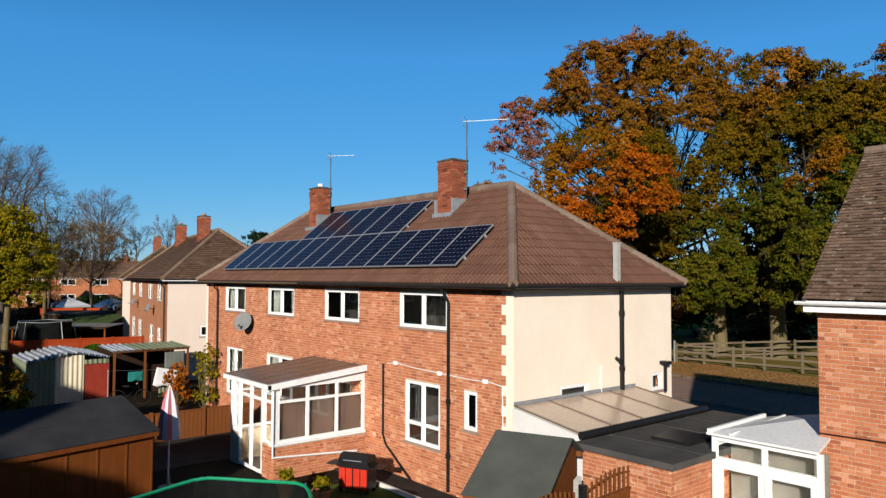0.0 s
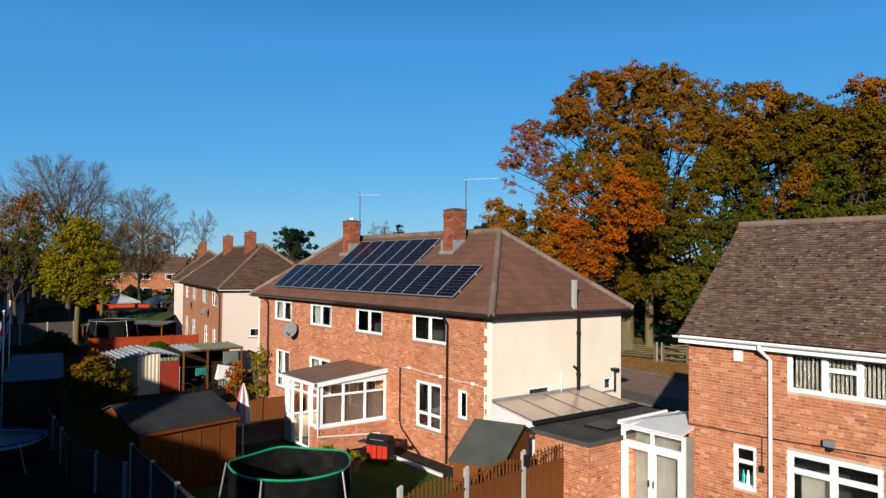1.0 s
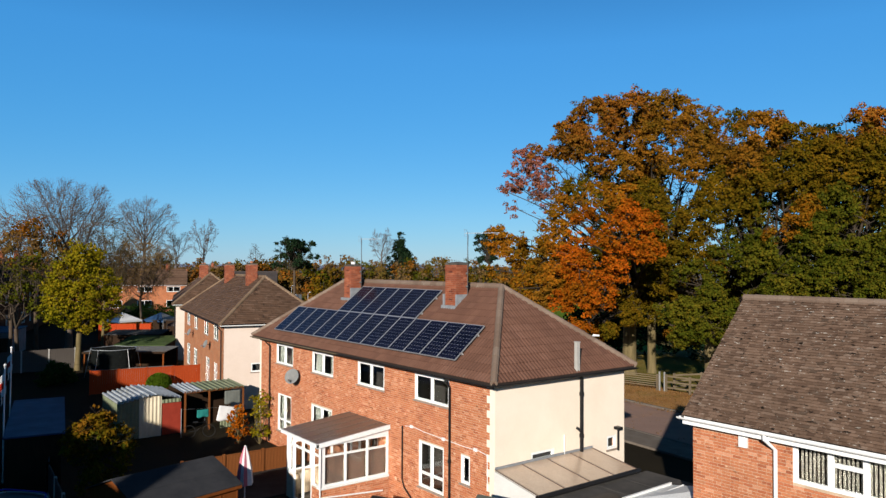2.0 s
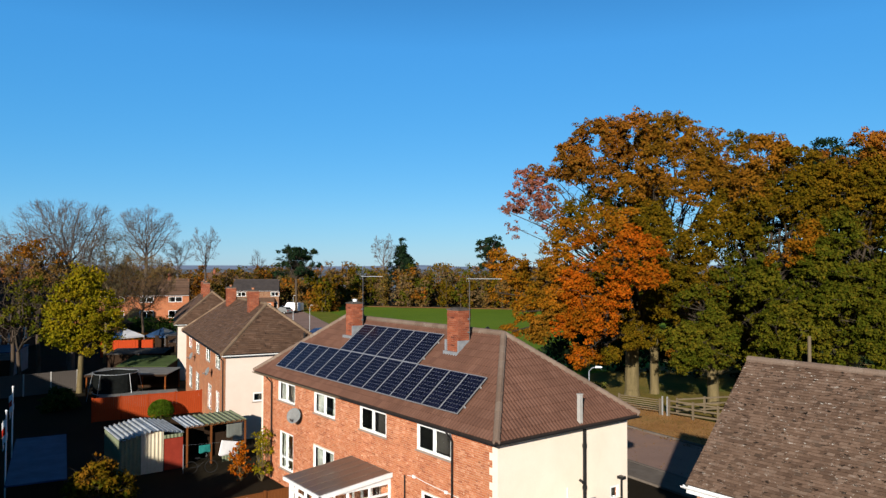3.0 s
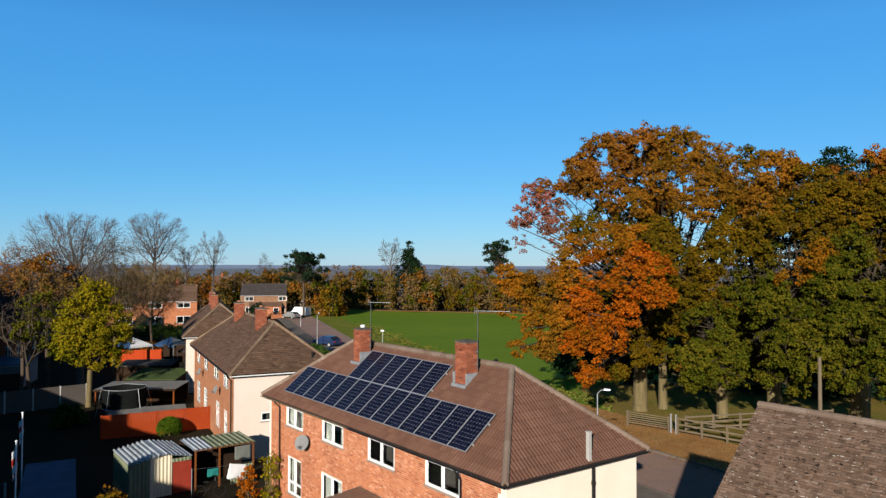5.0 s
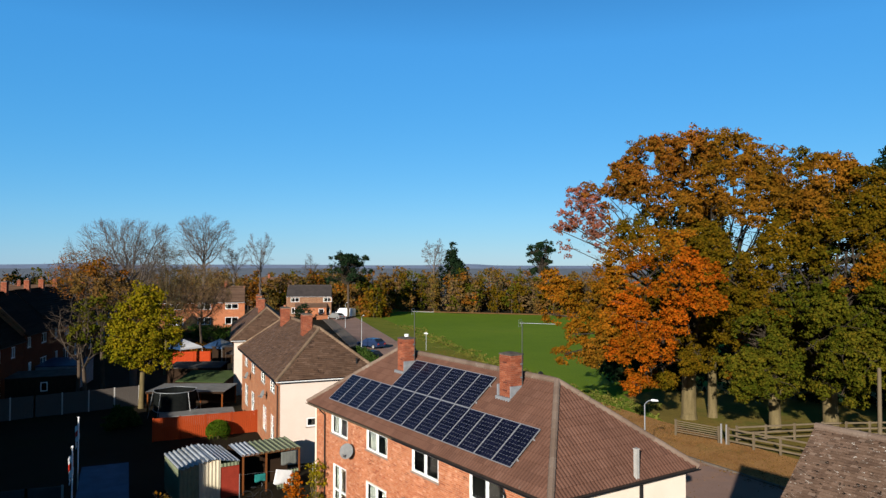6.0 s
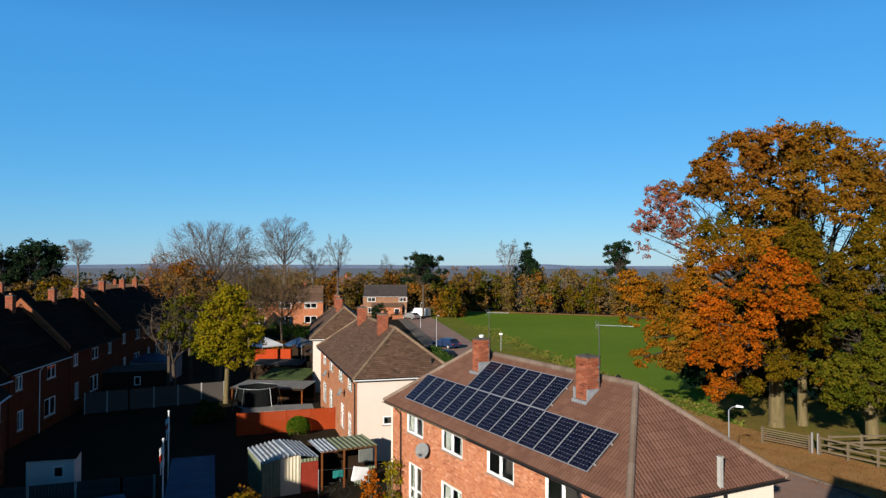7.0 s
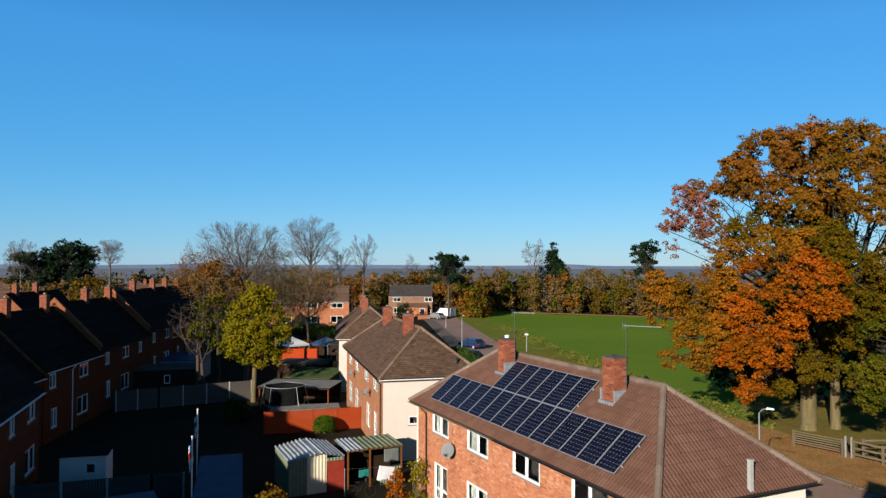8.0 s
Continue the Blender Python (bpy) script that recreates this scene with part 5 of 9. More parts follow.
H2 = pose(-25.1, 0.85, 0, 0, 0, -10.4)
sibling(H2, 18.3, "pair of red brick houses with cream gable and hipped roof", [(-3.6, -2.0), (-7.6, -5.9), (-12.4, -10.8), (-16.4, -14.8)], [(-3.3, -2.2), (-6.6, -5.2), (-12.4, -10.9), (-16.2, -14.6)], (-4.9, -13.0))
H4 = pose(-49.6, 5.4, 0, 0, 0, -17.0)
sibling(H4, 17.7, "pair of brick houses with white gable beyond the next garden", [(-4.2, -2.2), (-8.1, -6.2), (-12.0, -10.1), (-15.8, -13.9)], [(-4.0, -2.5), (-12, -10.2)], (-4.9, -13.0))


def satellite_dish(at, label):
    root = thing("satellite_dish", label, "satellite dish", at=at, group="satellite dishes on the walls")
    g = Geo()
    prof = [(0.0, 0.0), (0.12, 0.008), (0.24, 0.034), (0.34, 0.07), (0.35, 0.07), (0.24, 0.022), (0.12, -0.006), (0.0, -0.014)]
    g.lathe(prof, (0, 0, 0), 20)
    g.moved(pose(0, -0.38, 0.0, 68, 0, 0))
    part("reflector", g, M_DISH, root, "grey mesh reflector", smooth=True)
    part("arm", Geo().path([(0, -0.34, -0.25), (0, -0.72, -0.12)], 0.014, 6).box(-0.04, 0.04, -0.80, -0.70, -0.16, -0.06), M_DISH, root)
    part("bracket", Geo().path([(0, -0.01, -0.1), (0, -0.36, -0.02)], 0.022, 6).box(-0.07, 0.07, -0.03, -0.0, -0.22, 0.02), M_BLACK, root)
    return root


dish = satellite_dish(pose(-13.55, -0.012, 3.62, 0, 0, 34), "grey satellite dish on brick wall")
for x, z in ((-4.9, 3.5), (-12.9, 3.6)):
    copy_thing(dish, H2 @ pose(x, -0.012, z, 0, 0, 14) @ Matrix.Scale(0.8, 4))


def aerial(at, label, boom):
    """A thin mast strapped to a stack; a long boom with short crosswise elements at its top."""
    root = thing("tv_aerial", label, "aerial", at=at, group="aerials on the chimneys")
    part("mast", Geo().path([(0, 0, 0), (0, 0, 2.42)], 0.014, 6), M_MAST, root)
    g = Geo().path([(-0.1, 0, 2.36), (boom, 0, 2.36)], 0.011, 5)
    n = int(boom / 0.09)
    for i in range(n):
        g.path([(0.09 * i, -0.11, 2.37), (0.09 * i, 0.11, 2.37)], 0.004, 4)
    g.path([(-0.08, -0.16, 2.24), (-0.08, 0.16, 2.24), (-0.08, 0.16, 2.5), (-0.08, -0.16, 2.5), (-0.08, -0.16, 2.24)], 0.006, 4)
    part("boom", g, M_GALV, root)
    part("clamp", Geo().box(-0.06, 0.03, -0.05, 0.05, 0.3, 0.36).box(-0.06, 0.03, -0.05, 0.05, 0.8, 0.86), M_MAST, root)
    part("downlead", Geo().path([(0.02, 0.02, 2.3), (0.03, 0.0, 1.2), (0.02, 0.02, 0.1)], 0.006, 4), M_BLACK, root)
    return root


aerial(pose(-4.54, 2.66, 7.55, 0, 0, 35), "tv aerial with long boom strapped to the brick chimney", 1.25)
aerial(pose(-12.38, 2.66, 7.55, 0, 0, 40), "tv aerial with boom strapped to the brick chimney", 0.95)


def gable_block(name, at, length, depth, he, zr, label, wall_mat, windows, low, chimneys, roof_mat=M_PLAIN, group="", pipes=(), parapet=0.0, gutter_mat=M_WHITE):
    """A plain gabled house or stretch of terrace; its seen side is at y = 0 facing -y."""
    root = thing(name, label, "house", at=at, group=group)
    fr = rear(0.0)
    holes = [(a, b, he - 1.25, he - 0.25) for a, b in windows] + [(a, b, 0.85, 2.2) for a, b in low]
    part("rear_wall", solid_wall(Geo(), fr, 0, length, -0.4, he, holes, 0.115), wall_mat, root)
    for x in (0.0, length - 0.28):
        g = Geo().box(x, x + 0.28, 0.28, depth - 0.28, -0.4, he)
        up = 0.05 + (parapet if x == 0 else 0.0)
        for y0, y1 in ((0, depth / 2), (depth, depth / 2)):
            g.solid([(x, y0, he), (x + 0.28, y0, he), (x + 0.28, y1, he), (x, y1, he)][::1 if y0 == 0 else -1], [(x, y0, he + up), (x + 0.28, y0, he + up), (x + 0.28, y1, zr + up), (x, y1, zr + up)][::1 if y0 == 0 else -1])
        # terrace gables catch the sun, so they take the lighter brick copy
        part("gable_wall", g, M_BRICKLIT if wall_mat is M_BRICKSHADE else wall_mat, root)
    part("street_wall", Geo().box(0, length, depth - 0.28, depth, -0.4, he), wall_mat, root)
    part("room_lining", Geo().box(0.3, length - 0.3, 2.0, depth - 0.3, -0.3, he - 0.1), M_INSIDE, root)
    for a, b in windows:
        window(root, fr, a, b, he - 1.25, he - 0.25, 2, curtains=[(a + 0.06, a + 0.4)])
    for a, b in low:
        window(root, fr, a, b, 0.85, 2.2, 2)
    e = 0.25
    up = math.hypot(depth / 2 + e, zr - he)
    r = Geo()
    n = int(up / 0.3)
    for side in (0, 1):
        f = slope_frame((-0.0, -e, he), (1, 0, 0), (0, depth / 2 + e, zr - he)) if side == 0 else slope_frame((length, depth + e, he), (-1, 0, 0), (0, -(depth / 2 + e), zr - he))
        for i in range(n):
            t0, t1 = up * i / n, up * (i + 1) / n + 0.02
            k = max(1, int(length / 3.1))
            for j in range(k):
                s0, s1 = length * j / k, length * (j + 1) / k
                r.solid([f(s0, t0, 0.0), f(s1, t0, 0.0), f(s1, t1, -0.03), f(s0, t1, -0.03)], [f(s0, t0, 0.05), f(s1, t0, 0.05), f(s1, t1, 0.015), f(s0, t1, 0.015)])
    deck = Geo()
    for a, b in ((-e, depth / 2), (depth + e, depth / 2)):
        deck.face((0, a, he - 0.04), (length, a, he - 0.04), (length, b, zr - 0.04), (0, b, zr - 0.04))
    roof = part("roof", deck, roof_mat, root)
    tagged(part("roof_tiles", r, roof_mat, roof), kind="stuff")
    ridge_row(roof, (0, depth / 2, zr), (length, depth / 2, zr), 0.12, 0.45, roof_mat)
    gutter(root, (0, -e - 0.05, he - 0.02), (length, -e - 0.05, he - 0.02), gutter_mat)
    for x in pipes:
        part("downpipe", Geo().path([(x, -e - 0.05, he - 0.08), (x, -0.06, he - 0.4), (x, -0.06, 0.0)], 0.04, 6), M_WHITE, root)
    for x in chimneys:
        chimney(root, x, depth / 2 - 0.1, zr - 0.7, zr + 1.05, 0.62, 0.5, 1)
    return root


# the terrace that shades the gardens: it runs on behind the gardens' ends
TD = Vector((-0.9442, 0.3293, 0))
TA = math.degrees(math.atan2(-TD.y, -TD.x))
T0_ = Vector((-38.4, -18.47, 0))
def terrace_row(start, angle, blocks):
    """Stepped blocks of a terrace; each block: its start along the row, its length, the height of its ground, its stacks and its parapet."""
    d = Vector((math.cos(radians(angle)), math.sin(radians(angle)), 0))
    for s, n, dz, stacks, parapet in blocks:
        o = Vector(start) + d * s
        k = max(2, int(n / 3.4))
        wins = [(0.9 + i * n / k, (2.5 if i % 2 else 1.9) + i * n / k) for i in range(k)]
        low = [(0.5 + i * n / k, 2.5 + i * n / k) if i % 2 else (1.2 + i * n / k, 2.1 + i * n / k) for i in range(k)]
        gable_block("terrace_house", pose(o.x, o.y, dz, 0, 0, angle), n, 7.4, 4.85, 8.7, "shaded red brick terrace house with tiled roof", M_BRICKSHADE, wins, low, [c - s for c in stacks], M_TERRACEROOF, group="terrace houses", pipes=(n * 0.45,) if s == 0 else (), parapet=parapet, gutter_mat=M_WHITE if s <= 0 else M_FELTDARK)


terrace_row(T0_, TA + 180, [(-7.6, 7.4, -0.3, (-3.4,), 0), (0.0, 10.0, 0.0, (2.2, 8.2), 0), (10.1, 12.6, 0.25, (16.0, 21.6), 0.5), (22.8, 8.6, 0.7, (28.7,), 0.45), (31.5, 11.4, 0.75, (35.5, 40.5), 0), (43.0, 14.0, 0.7, (46.0, 53.0), 0), (57.1, 16.0, 0.8, (60.0, 68.0), 0)])
terrace_row((-77.2, -22.0, 0.0), TA + 180, [(0.0, 13.5, 0.1, (2.0, 7.0), 0)])
# the rest of the row, behind the gardens' ends: unseen, bent to shade them
terrace_row((-30.6, -18.0, 0), 172.6, [(-14.2 * (i + 1), 13.9, 0.1 * (i % 3), (-14.2 * (i + 1) + 2.7, -14.2 * (i + 1) + 8.4), 0) for i in range(7)])

gable_block("brick_flats", pose(-126.0, 6.8, 0, 0, 0, 72), 22.6, 8.5, 5.0, 8.0, "long low orange brick houses among trees", M_BRICKFAR, [(4 + i * 5, 6.4 + i * 5) for i in range(4)], [(4 + i * 5, 6.4 + i * 5) for i in range(4)], (6.0, 19.0), M_TILEBROWN)
gable_block("corner_house", pose(-143.0, 45.8, 0, 0, 0, 64), 10.5, 8.0, 4.8, 7.4, "brick house with dark roof at the road's end", M_BRICKPALE, [(1.0, 3.0), (8.6, 10.6)], [(1.2, 2.6), (8.4, 10.2)], (), M_SLATE)
def lean_bay(at, w, d, h):
    root = thing("bay", "brick bay with a brown lean-to roof on the corner house", "bay", at=at)
    part("wall", Geo().box(0, w, -d, -0.02, 0, h), M_BRICKFAR, root)
    part("roof", Geo().solid([(-0.15, -d - 0.2, h), (w + 0.15, -d - 0.2, h), (w + 0.15, -0.02, h + 0.85), (-0.15, -0.02, h + 0.85)], [(-0.15, -d - 0.2, h + 0.1), (w + 0.15, -d - 0.2, h + 0.1), (w + 0.15, -0.02, h + 0.95), (-0.15, -0.02, h + 0.95)]), M_TILEBROWN, root)
    for x in (0.6, w - 1.8):
        part("window", Geo().box(x, x + 1.2, -d - 0.03, -d + 0.02, 0.9, 2.0), M_WHITE, root)
        part("pane", Geo().box(x + 0.08, x + 1.12, -d - 0.05, -d - 0.028, 0.98, 1.92), M_TINT, root)
    return root


lean_bay(pose(-143.0, 45.8, 0, 0, 0, 64) @ pose(2.2, 0, 0), 7.2, 1.4, 2.3)
gable_block("distant_houses", pose(-190, 52, 0, 0, 0, 60), 26.0, 9.0, 5.4, 8.6, "far brick houses with tiled roofs", M_BRICKFAR, [(3 + i * 5, 5 + i * 5) for i in range(4)], [], (5, 18), M_TILEBROWN)

gable_block("distant_houses", pose(-158.0, -64, 0, 0, 0, 82), 66.0, 9.0, 5.0, 8.0, "far sunlit row of houses with brown roofs", M_BRICKFAR, [], [], (8, 20, 32, 44, 56), M_TILEBROWN)

# ------------------------------------------------------------------ ground, road, field
g = Geo()
g.face((-4600, -4600, 0), (4600, -4600, 0), (4600, 4600, 0), (-4600, 4600, 0))
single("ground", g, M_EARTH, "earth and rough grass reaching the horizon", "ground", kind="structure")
CENTRE = [(70, 13.0), (20, 16.6), (-10, 19.6), (-28, 22.4), (-48, 27.2), (-70, 33.8), (-100, 44.2), (-128, 54.0), (-165, 66)]


def smooth_line(pts, steps=8):
    out = []
    for i in range(len(pts) - 1):
        p0, p1, p2, p3 = (Vector(pts[max(0, min(len(pts) - 1, k))]) for k in (i - 1, i, i + 1, i + 2))
        for j in range(steps):
            t = j / steps
            out.append(0.5 * ((2 * p1) + (p2 - p0) * t + (2 * p0 - 5 * p1 + 4 * p2 - p3) * t * t + (3 * p1 - p0 - 3 * p2 + p3) * t ** 3))
    out.append(Vector(pts[-1]))
    return out


line = smooth_line(CENTRE)
side_of = []
for i, p in enumerate(line):
    d = (line[min(i + 1, len(line) - 1)] - line[max(i - 1, 0)]).normalized()
    side_of.append(Vector((d.y, -d.x)))


def ribbon(a, b, z0, z1, far=-1e9, near=1e9):
    """A strip along the road between two offsets, thick from z0 to z1."""
    geo = Geo()
    for i in range(len(line) - 1):
        if not far <= line[i + 1].x <= near:
            continue
        q = [line[i] + side_of[i] * a, line[i + 1] + side_of[i + 1] * a, line[i + 1] + side_of[i + 1] * b, line[i] + side_of[i] * b]
        ring = [(p.x, p.y) for p in q]
        if (q[1] - q[0]).cross(q[2] - q[1]) < 0:
            ring.reverse()
        geo.solid([(x, y, z0) for x, y in ring], [(x, y, z1) for x, y in ring])
    return geo


single("road", ribbon(-2.9, 2.9, -0.05, 0.02), M_ASPHALT, "worn asphalt street with fallen leaves", "road", kind="structure")
single("kerb", ribbon(2.9, 3.05, -0.05, 0.13), M_KERB, "concrete kerb beside the street", "kerb", kind="structure")
single("kerb", ribbon(-3.05, -2.9, -0.05, 0.13), M_KERB, "concrete kerb beside the street", "kerb", kind="structure")
single("pavement", ribbon(-5.0, -3.05, -0.05, 0.11), M_PAVING, "grey pavement along the houses", "pavement", kind="structure")
single("grass_verge", ribbon(3.05, 8.6, -0.05, 0.11, near=-36.0), M_ROUGH, "rough green grass verge beside the street", "verge", kind="structure")
single("verge", ribbon(3.05, 8.6, -0.05, 0.11, far=-36.0), M_VERGE, "verge covered with brown fallen leaves", "verge", kind="structure")
g = Geo()
edge = [line[i] + side_of[i] * 8.6 for i in range(len(line)) if -150 < line[i].x < -14]
ring = [(p.x, p.y, 0.03) for p in edge] + [(-158, 84, 0.03), (-132, 86, 0.03), (-112, 108, 0.03), (-60, 130, 0.03), (-14, 110, 0.03)]
g.f = [tuple(range(len(ring)))]
g.v = ring
field = single("field", g, M_FIELD, "mown green playing field", "grass field", kind="structure")
g = Geo()
rim = [(-150, 80.0), (-138, 88.5), (-113, 107.0), (-85, 119.5), (-60, 130.0)]
for (ax, ay), (bx, by) in zip(rim, rim[1:]):
    g.face((ax, ay, 0.06), (ax + 2.2, ay - 3.4, 0.06), (bx + 2.2, by - 3.4, 0.06), (bx, by, 0.06))
single("leaf_strip", g, M_VERGE, "strip of fallen leaves along the wood's edge", "leaf litter", kind="structure")
g = Geo()
g.solid([(-30, 36, 0.0), (-17.5, 28.2, 0.0), (60, 22.8, 0.0), (60, 75, 0.0), (-26, 70, 0.0)], [(-30, 36, 0.06), (-17.5, 28.2, 0.06), (60, 22.8, 0.06), (60, 75, 0.06), (-26, 70, 0.06)])
single("park_ground", g, M_PARK, "leaf-strewn ground under old trees", "park ground", kind="structure")
single("lawn", Geo().box(-4.6, 3.6, -8.8, -1.0, -0.05, 0.02), M_LAWN, "small worn garden lawn", "lawn", kind="structure")
single("patio", Geo().box(-12, 3.0, -1.0, -0.02, -0.05, 0.03).box(-12, -8.7, -5.5, -1.0, -0.05, 0.03), M_SHADEPAVING, "paved strip along the house wall, coloured dark for its shade", "paving", kind="structure")

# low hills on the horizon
# the blue-grey haze of distance is mixed into these base colours
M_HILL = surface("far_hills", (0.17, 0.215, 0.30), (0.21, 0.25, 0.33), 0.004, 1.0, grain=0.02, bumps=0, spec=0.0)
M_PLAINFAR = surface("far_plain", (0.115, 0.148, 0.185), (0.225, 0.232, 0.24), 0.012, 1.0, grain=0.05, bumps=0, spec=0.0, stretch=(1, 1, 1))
g = Geo()
for i in range(72):
    a0, a1 = radians(5 * i), radians(5 * (i + 1))
    g.face(*[(math.cos(a) * r, math.sin(a) * r, 0.05) for a, r in ((a0, 330), (a0, 4400), (a1, 4400), (a1, 330))])
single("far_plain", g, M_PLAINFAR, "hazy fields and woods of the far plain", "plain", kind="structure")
g = Geo()
rng = random.Random(5)
prev = None
for i in range(121):
    a = radians(60 + i * 1.5)
    r = 3900 + 200 * math.sin(i * 0.3)
    h = 16 + 26 * max(0, noise.noise((i * 0.11, 3.1, 0))) + 20 * max(0, noise.noise((i * 0.31, 9.1, 0)))
    cur = (Vector((math.cos(a) * r, math.sin(a) * r, -2)), Vector((math.cos(a) * (r + 250), math.sin(a) * (r + 250), h)))
    if prev:
        g.face(prev[0], cur[0], cur[1], prev[1])
    prev = cur
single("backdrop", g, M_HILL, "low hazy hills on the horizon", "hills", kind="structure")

# ------------------------------------------------------------------ trees
def limb_mesh(name, segs, material, sides=5):
    n = len(segs)
    A = np.array([s[0] for s in segs])
    B = np.array([s[1] for s in segs])
    R0 = np.array([s[2] for s in segs])[:, None]
    R1 = np.array([s[3] for s in segs])[:, None]
    d = B - A
    d /= np.linalg.norm(d, axis=1, keepdims=True) + 1e-9
    ref = np.where(np.abs(d[:, 2:3]) > 0.9, np.array([[1.0, 0, 0]]), np.array([[0, 0, 1.0]]))
    s = np.cross(d, ref)
    s /= np.linalg.norm(s, axis=1, keepdims=True)
    t = np.cross(d, s)
    rings = []
    for C, R in ((A, R0), (B, R1)):
        for i in range(sides):
            a = 2 * math.pi * i / sides
            rings.append(C + (s * math.cos(a) + t * math.sin(a)) * R)
    V = np.stack(rings, 1).reshape(-1, 3)
    base = np.arange(n)[:, None] * (2 * sides)
    q = [np.concatenate([base + i, base + (i + 1) % sides, base + sides + (i + 1) % sides, base + sides + i], 1) for i in range(sides)]
    return numpy_mesh(name, V, np.concatenate(q), material)


def leaf_mesh(name, centres, size, rng, material, flat=0.0, facing=None):
    """Small leaf sprays round the given places; facing: the way each one turns its face, if it is not left to chance."""
    n = len(centres)
    a = rng.normal(size=(n, 3))
    a[:, 2] *= 1 - flat
    if facing is not None:
        a = np.cross(facing, a)
    a /= np.linalg.norm(a, axis=1, keepdims=True)
    b = np.cross(a, rng.normal(size=(n, 3)) if facing is None else facing)
    b /= np.linalg.norm(b, axis=1, keepdims=True)
    s = size * rng.uniform(0.6, 1.4, (n, 1))
    p = centres
    V = np.stack([p - a * s, p + b * s * 0.6, p + a * s, p - b * s * 0.6], 1).reshape(-1, 3)
    q = np.arange(n * 4).reshape(-1, 4)
    return numpy_mesh(name, V, q, material)


def clump_points(rng, clumps, per_m2, pad=0.8):
    """Places of leaves in rounded masses: each mass is made of separate pads of leaves with gaps between, over a thin core."""
    out = []
    for x, y, z, r, dens in clumps:
        k = max(4, int(dens * 7.3 * r * r / (pad * pad)))
        d = rng.normal(size=(k, 3))
        d /= np.linalg.norm(d, axis=1, keepdims=True)
        rad = r * rng.uniform(0.3, 1.0, (k, 1)) ** 0.6 * rng.uniform(0.86, 1.04, (k, 1))
        c = np.array([x, y, z]) + d * rad * np.array([1, 1, 0.9])
        open_ = np.array([noise.noise((p[0] * 0.42, p[1] * 0.42, p[2] * 0.36 + dens)) for p in c]) > (-0.17 if r > 1.3 else -9)
        c = c[open_]
        k = len(c)
        pr_ = pad * rng.uniform(0.35, 1.15, k)
        m = np.maximum(6, (per_m2 * 7.5 * pr_ * pr_).astype(int))
        idx = np.repeat(np.arange(k), m)
        scat = rng.normal(size=(len(idx), 3))
        scat /= np.linalg.norm(scat, axis=1, keepdims=True)
        scat *= rng.uniform(0.25, 1.0, (len(idx), 1)) ** 0.6 * rng.uniform(0.8, 1.15, (len(idx), 1))
        out.append(c[idx] + scat * pr_[idx][:, None] * np.array([1, 1, 0.62]))
        core = rng.normal(size=(int(per_m2 * dens * r * r * 3.3), 3)) * r * 0.35
        core = core[np.linalg.norm(core, axis=1) < r * 0.85]
        out.append(np.array([x, y, z]) + core)
    return np.concatenate(out)


def spray_points(rng, clumps, per_m2, pad, gap=-0.10):
    """Leaves of a large crown. Each mass carries flat sprays of leaves on its outer side, with shaded gaps between them. Gives places and facings."""
    places, faces = [], []
    for x, y, z, r, dens in clumps:
        k = max(6, int(7.0 * dens * (r / pad) ** 2))
        d = rng.normal(size=(k, 3))
        d[:, 2] += 0.15
        d /= np.linalg.norm(d, axis=1, keepdims=True)
        depth = rng.uniform(0.3, 1.0, (k, 1)) ** 0.5 * rng.uniform(0.76, 1.04, (k, 1))
        c = d * depth * r
        kept = np.array([noise.noise(((x + p[0]) * 0.5, (y + p[1]) * 0.5, (z + p[2]) * 0.5)) for p in c]) > gap
        c, d = c[kept], d[kept]
        k = len(c)
        if k == 0:
            continue
        size = pad * rng.uniform(0.4, 1.15, k)
        m = np.maximum(8, (per_m2 * 2.6 * size * size).astype(int))
        i = np.repeat(np.arange(k), m)
        q = rng.normal(size=(len(i), 3))
        q /= np.linalg.norm(q, axis=1, keepdims=True)
        q *= rng.uniform(0.1, 1.0, (len(i), 1)) ** 0.5
        droop = -0.18 * (q[:, :2] ** 2).sum(1)
        q = q * np.array([1.0, 1.0, 0.68])
        q[:, 2] += droop + 0.5 * (q[:, :2] * d[i][:, :2]).sum(1) * np.clip(d[i][:, 2], -1, 0.2)
        places.append(np.array([x, y, z]) + c[i] + q * size[i][:, None])
        n = d[i] * 0.5 + q * 0.7 + np.array([0, 0, 0.25]) + rng.normal(size=(len(i), 3)) * 0.6
        faces.append(n / np.linalg.norm(n, axis=1, keepdims=True))
    return np.concatenate(places), np.concatenate(faces)


def all_round(clumps, trunk, dens=1.0, back=0.4):
    """The masses of a crown, and thinner ones that answer them on the trunk's other side."""
    far = [(2 * trunk[0] - x, 2 * trunk[1] - y, z - 0.4, r, back * dens) for x, y, z, r in clumps]
    return [(*c, dens) for c in clumps] + [m for i, m in enumerate(far) if i % 2 == 0]


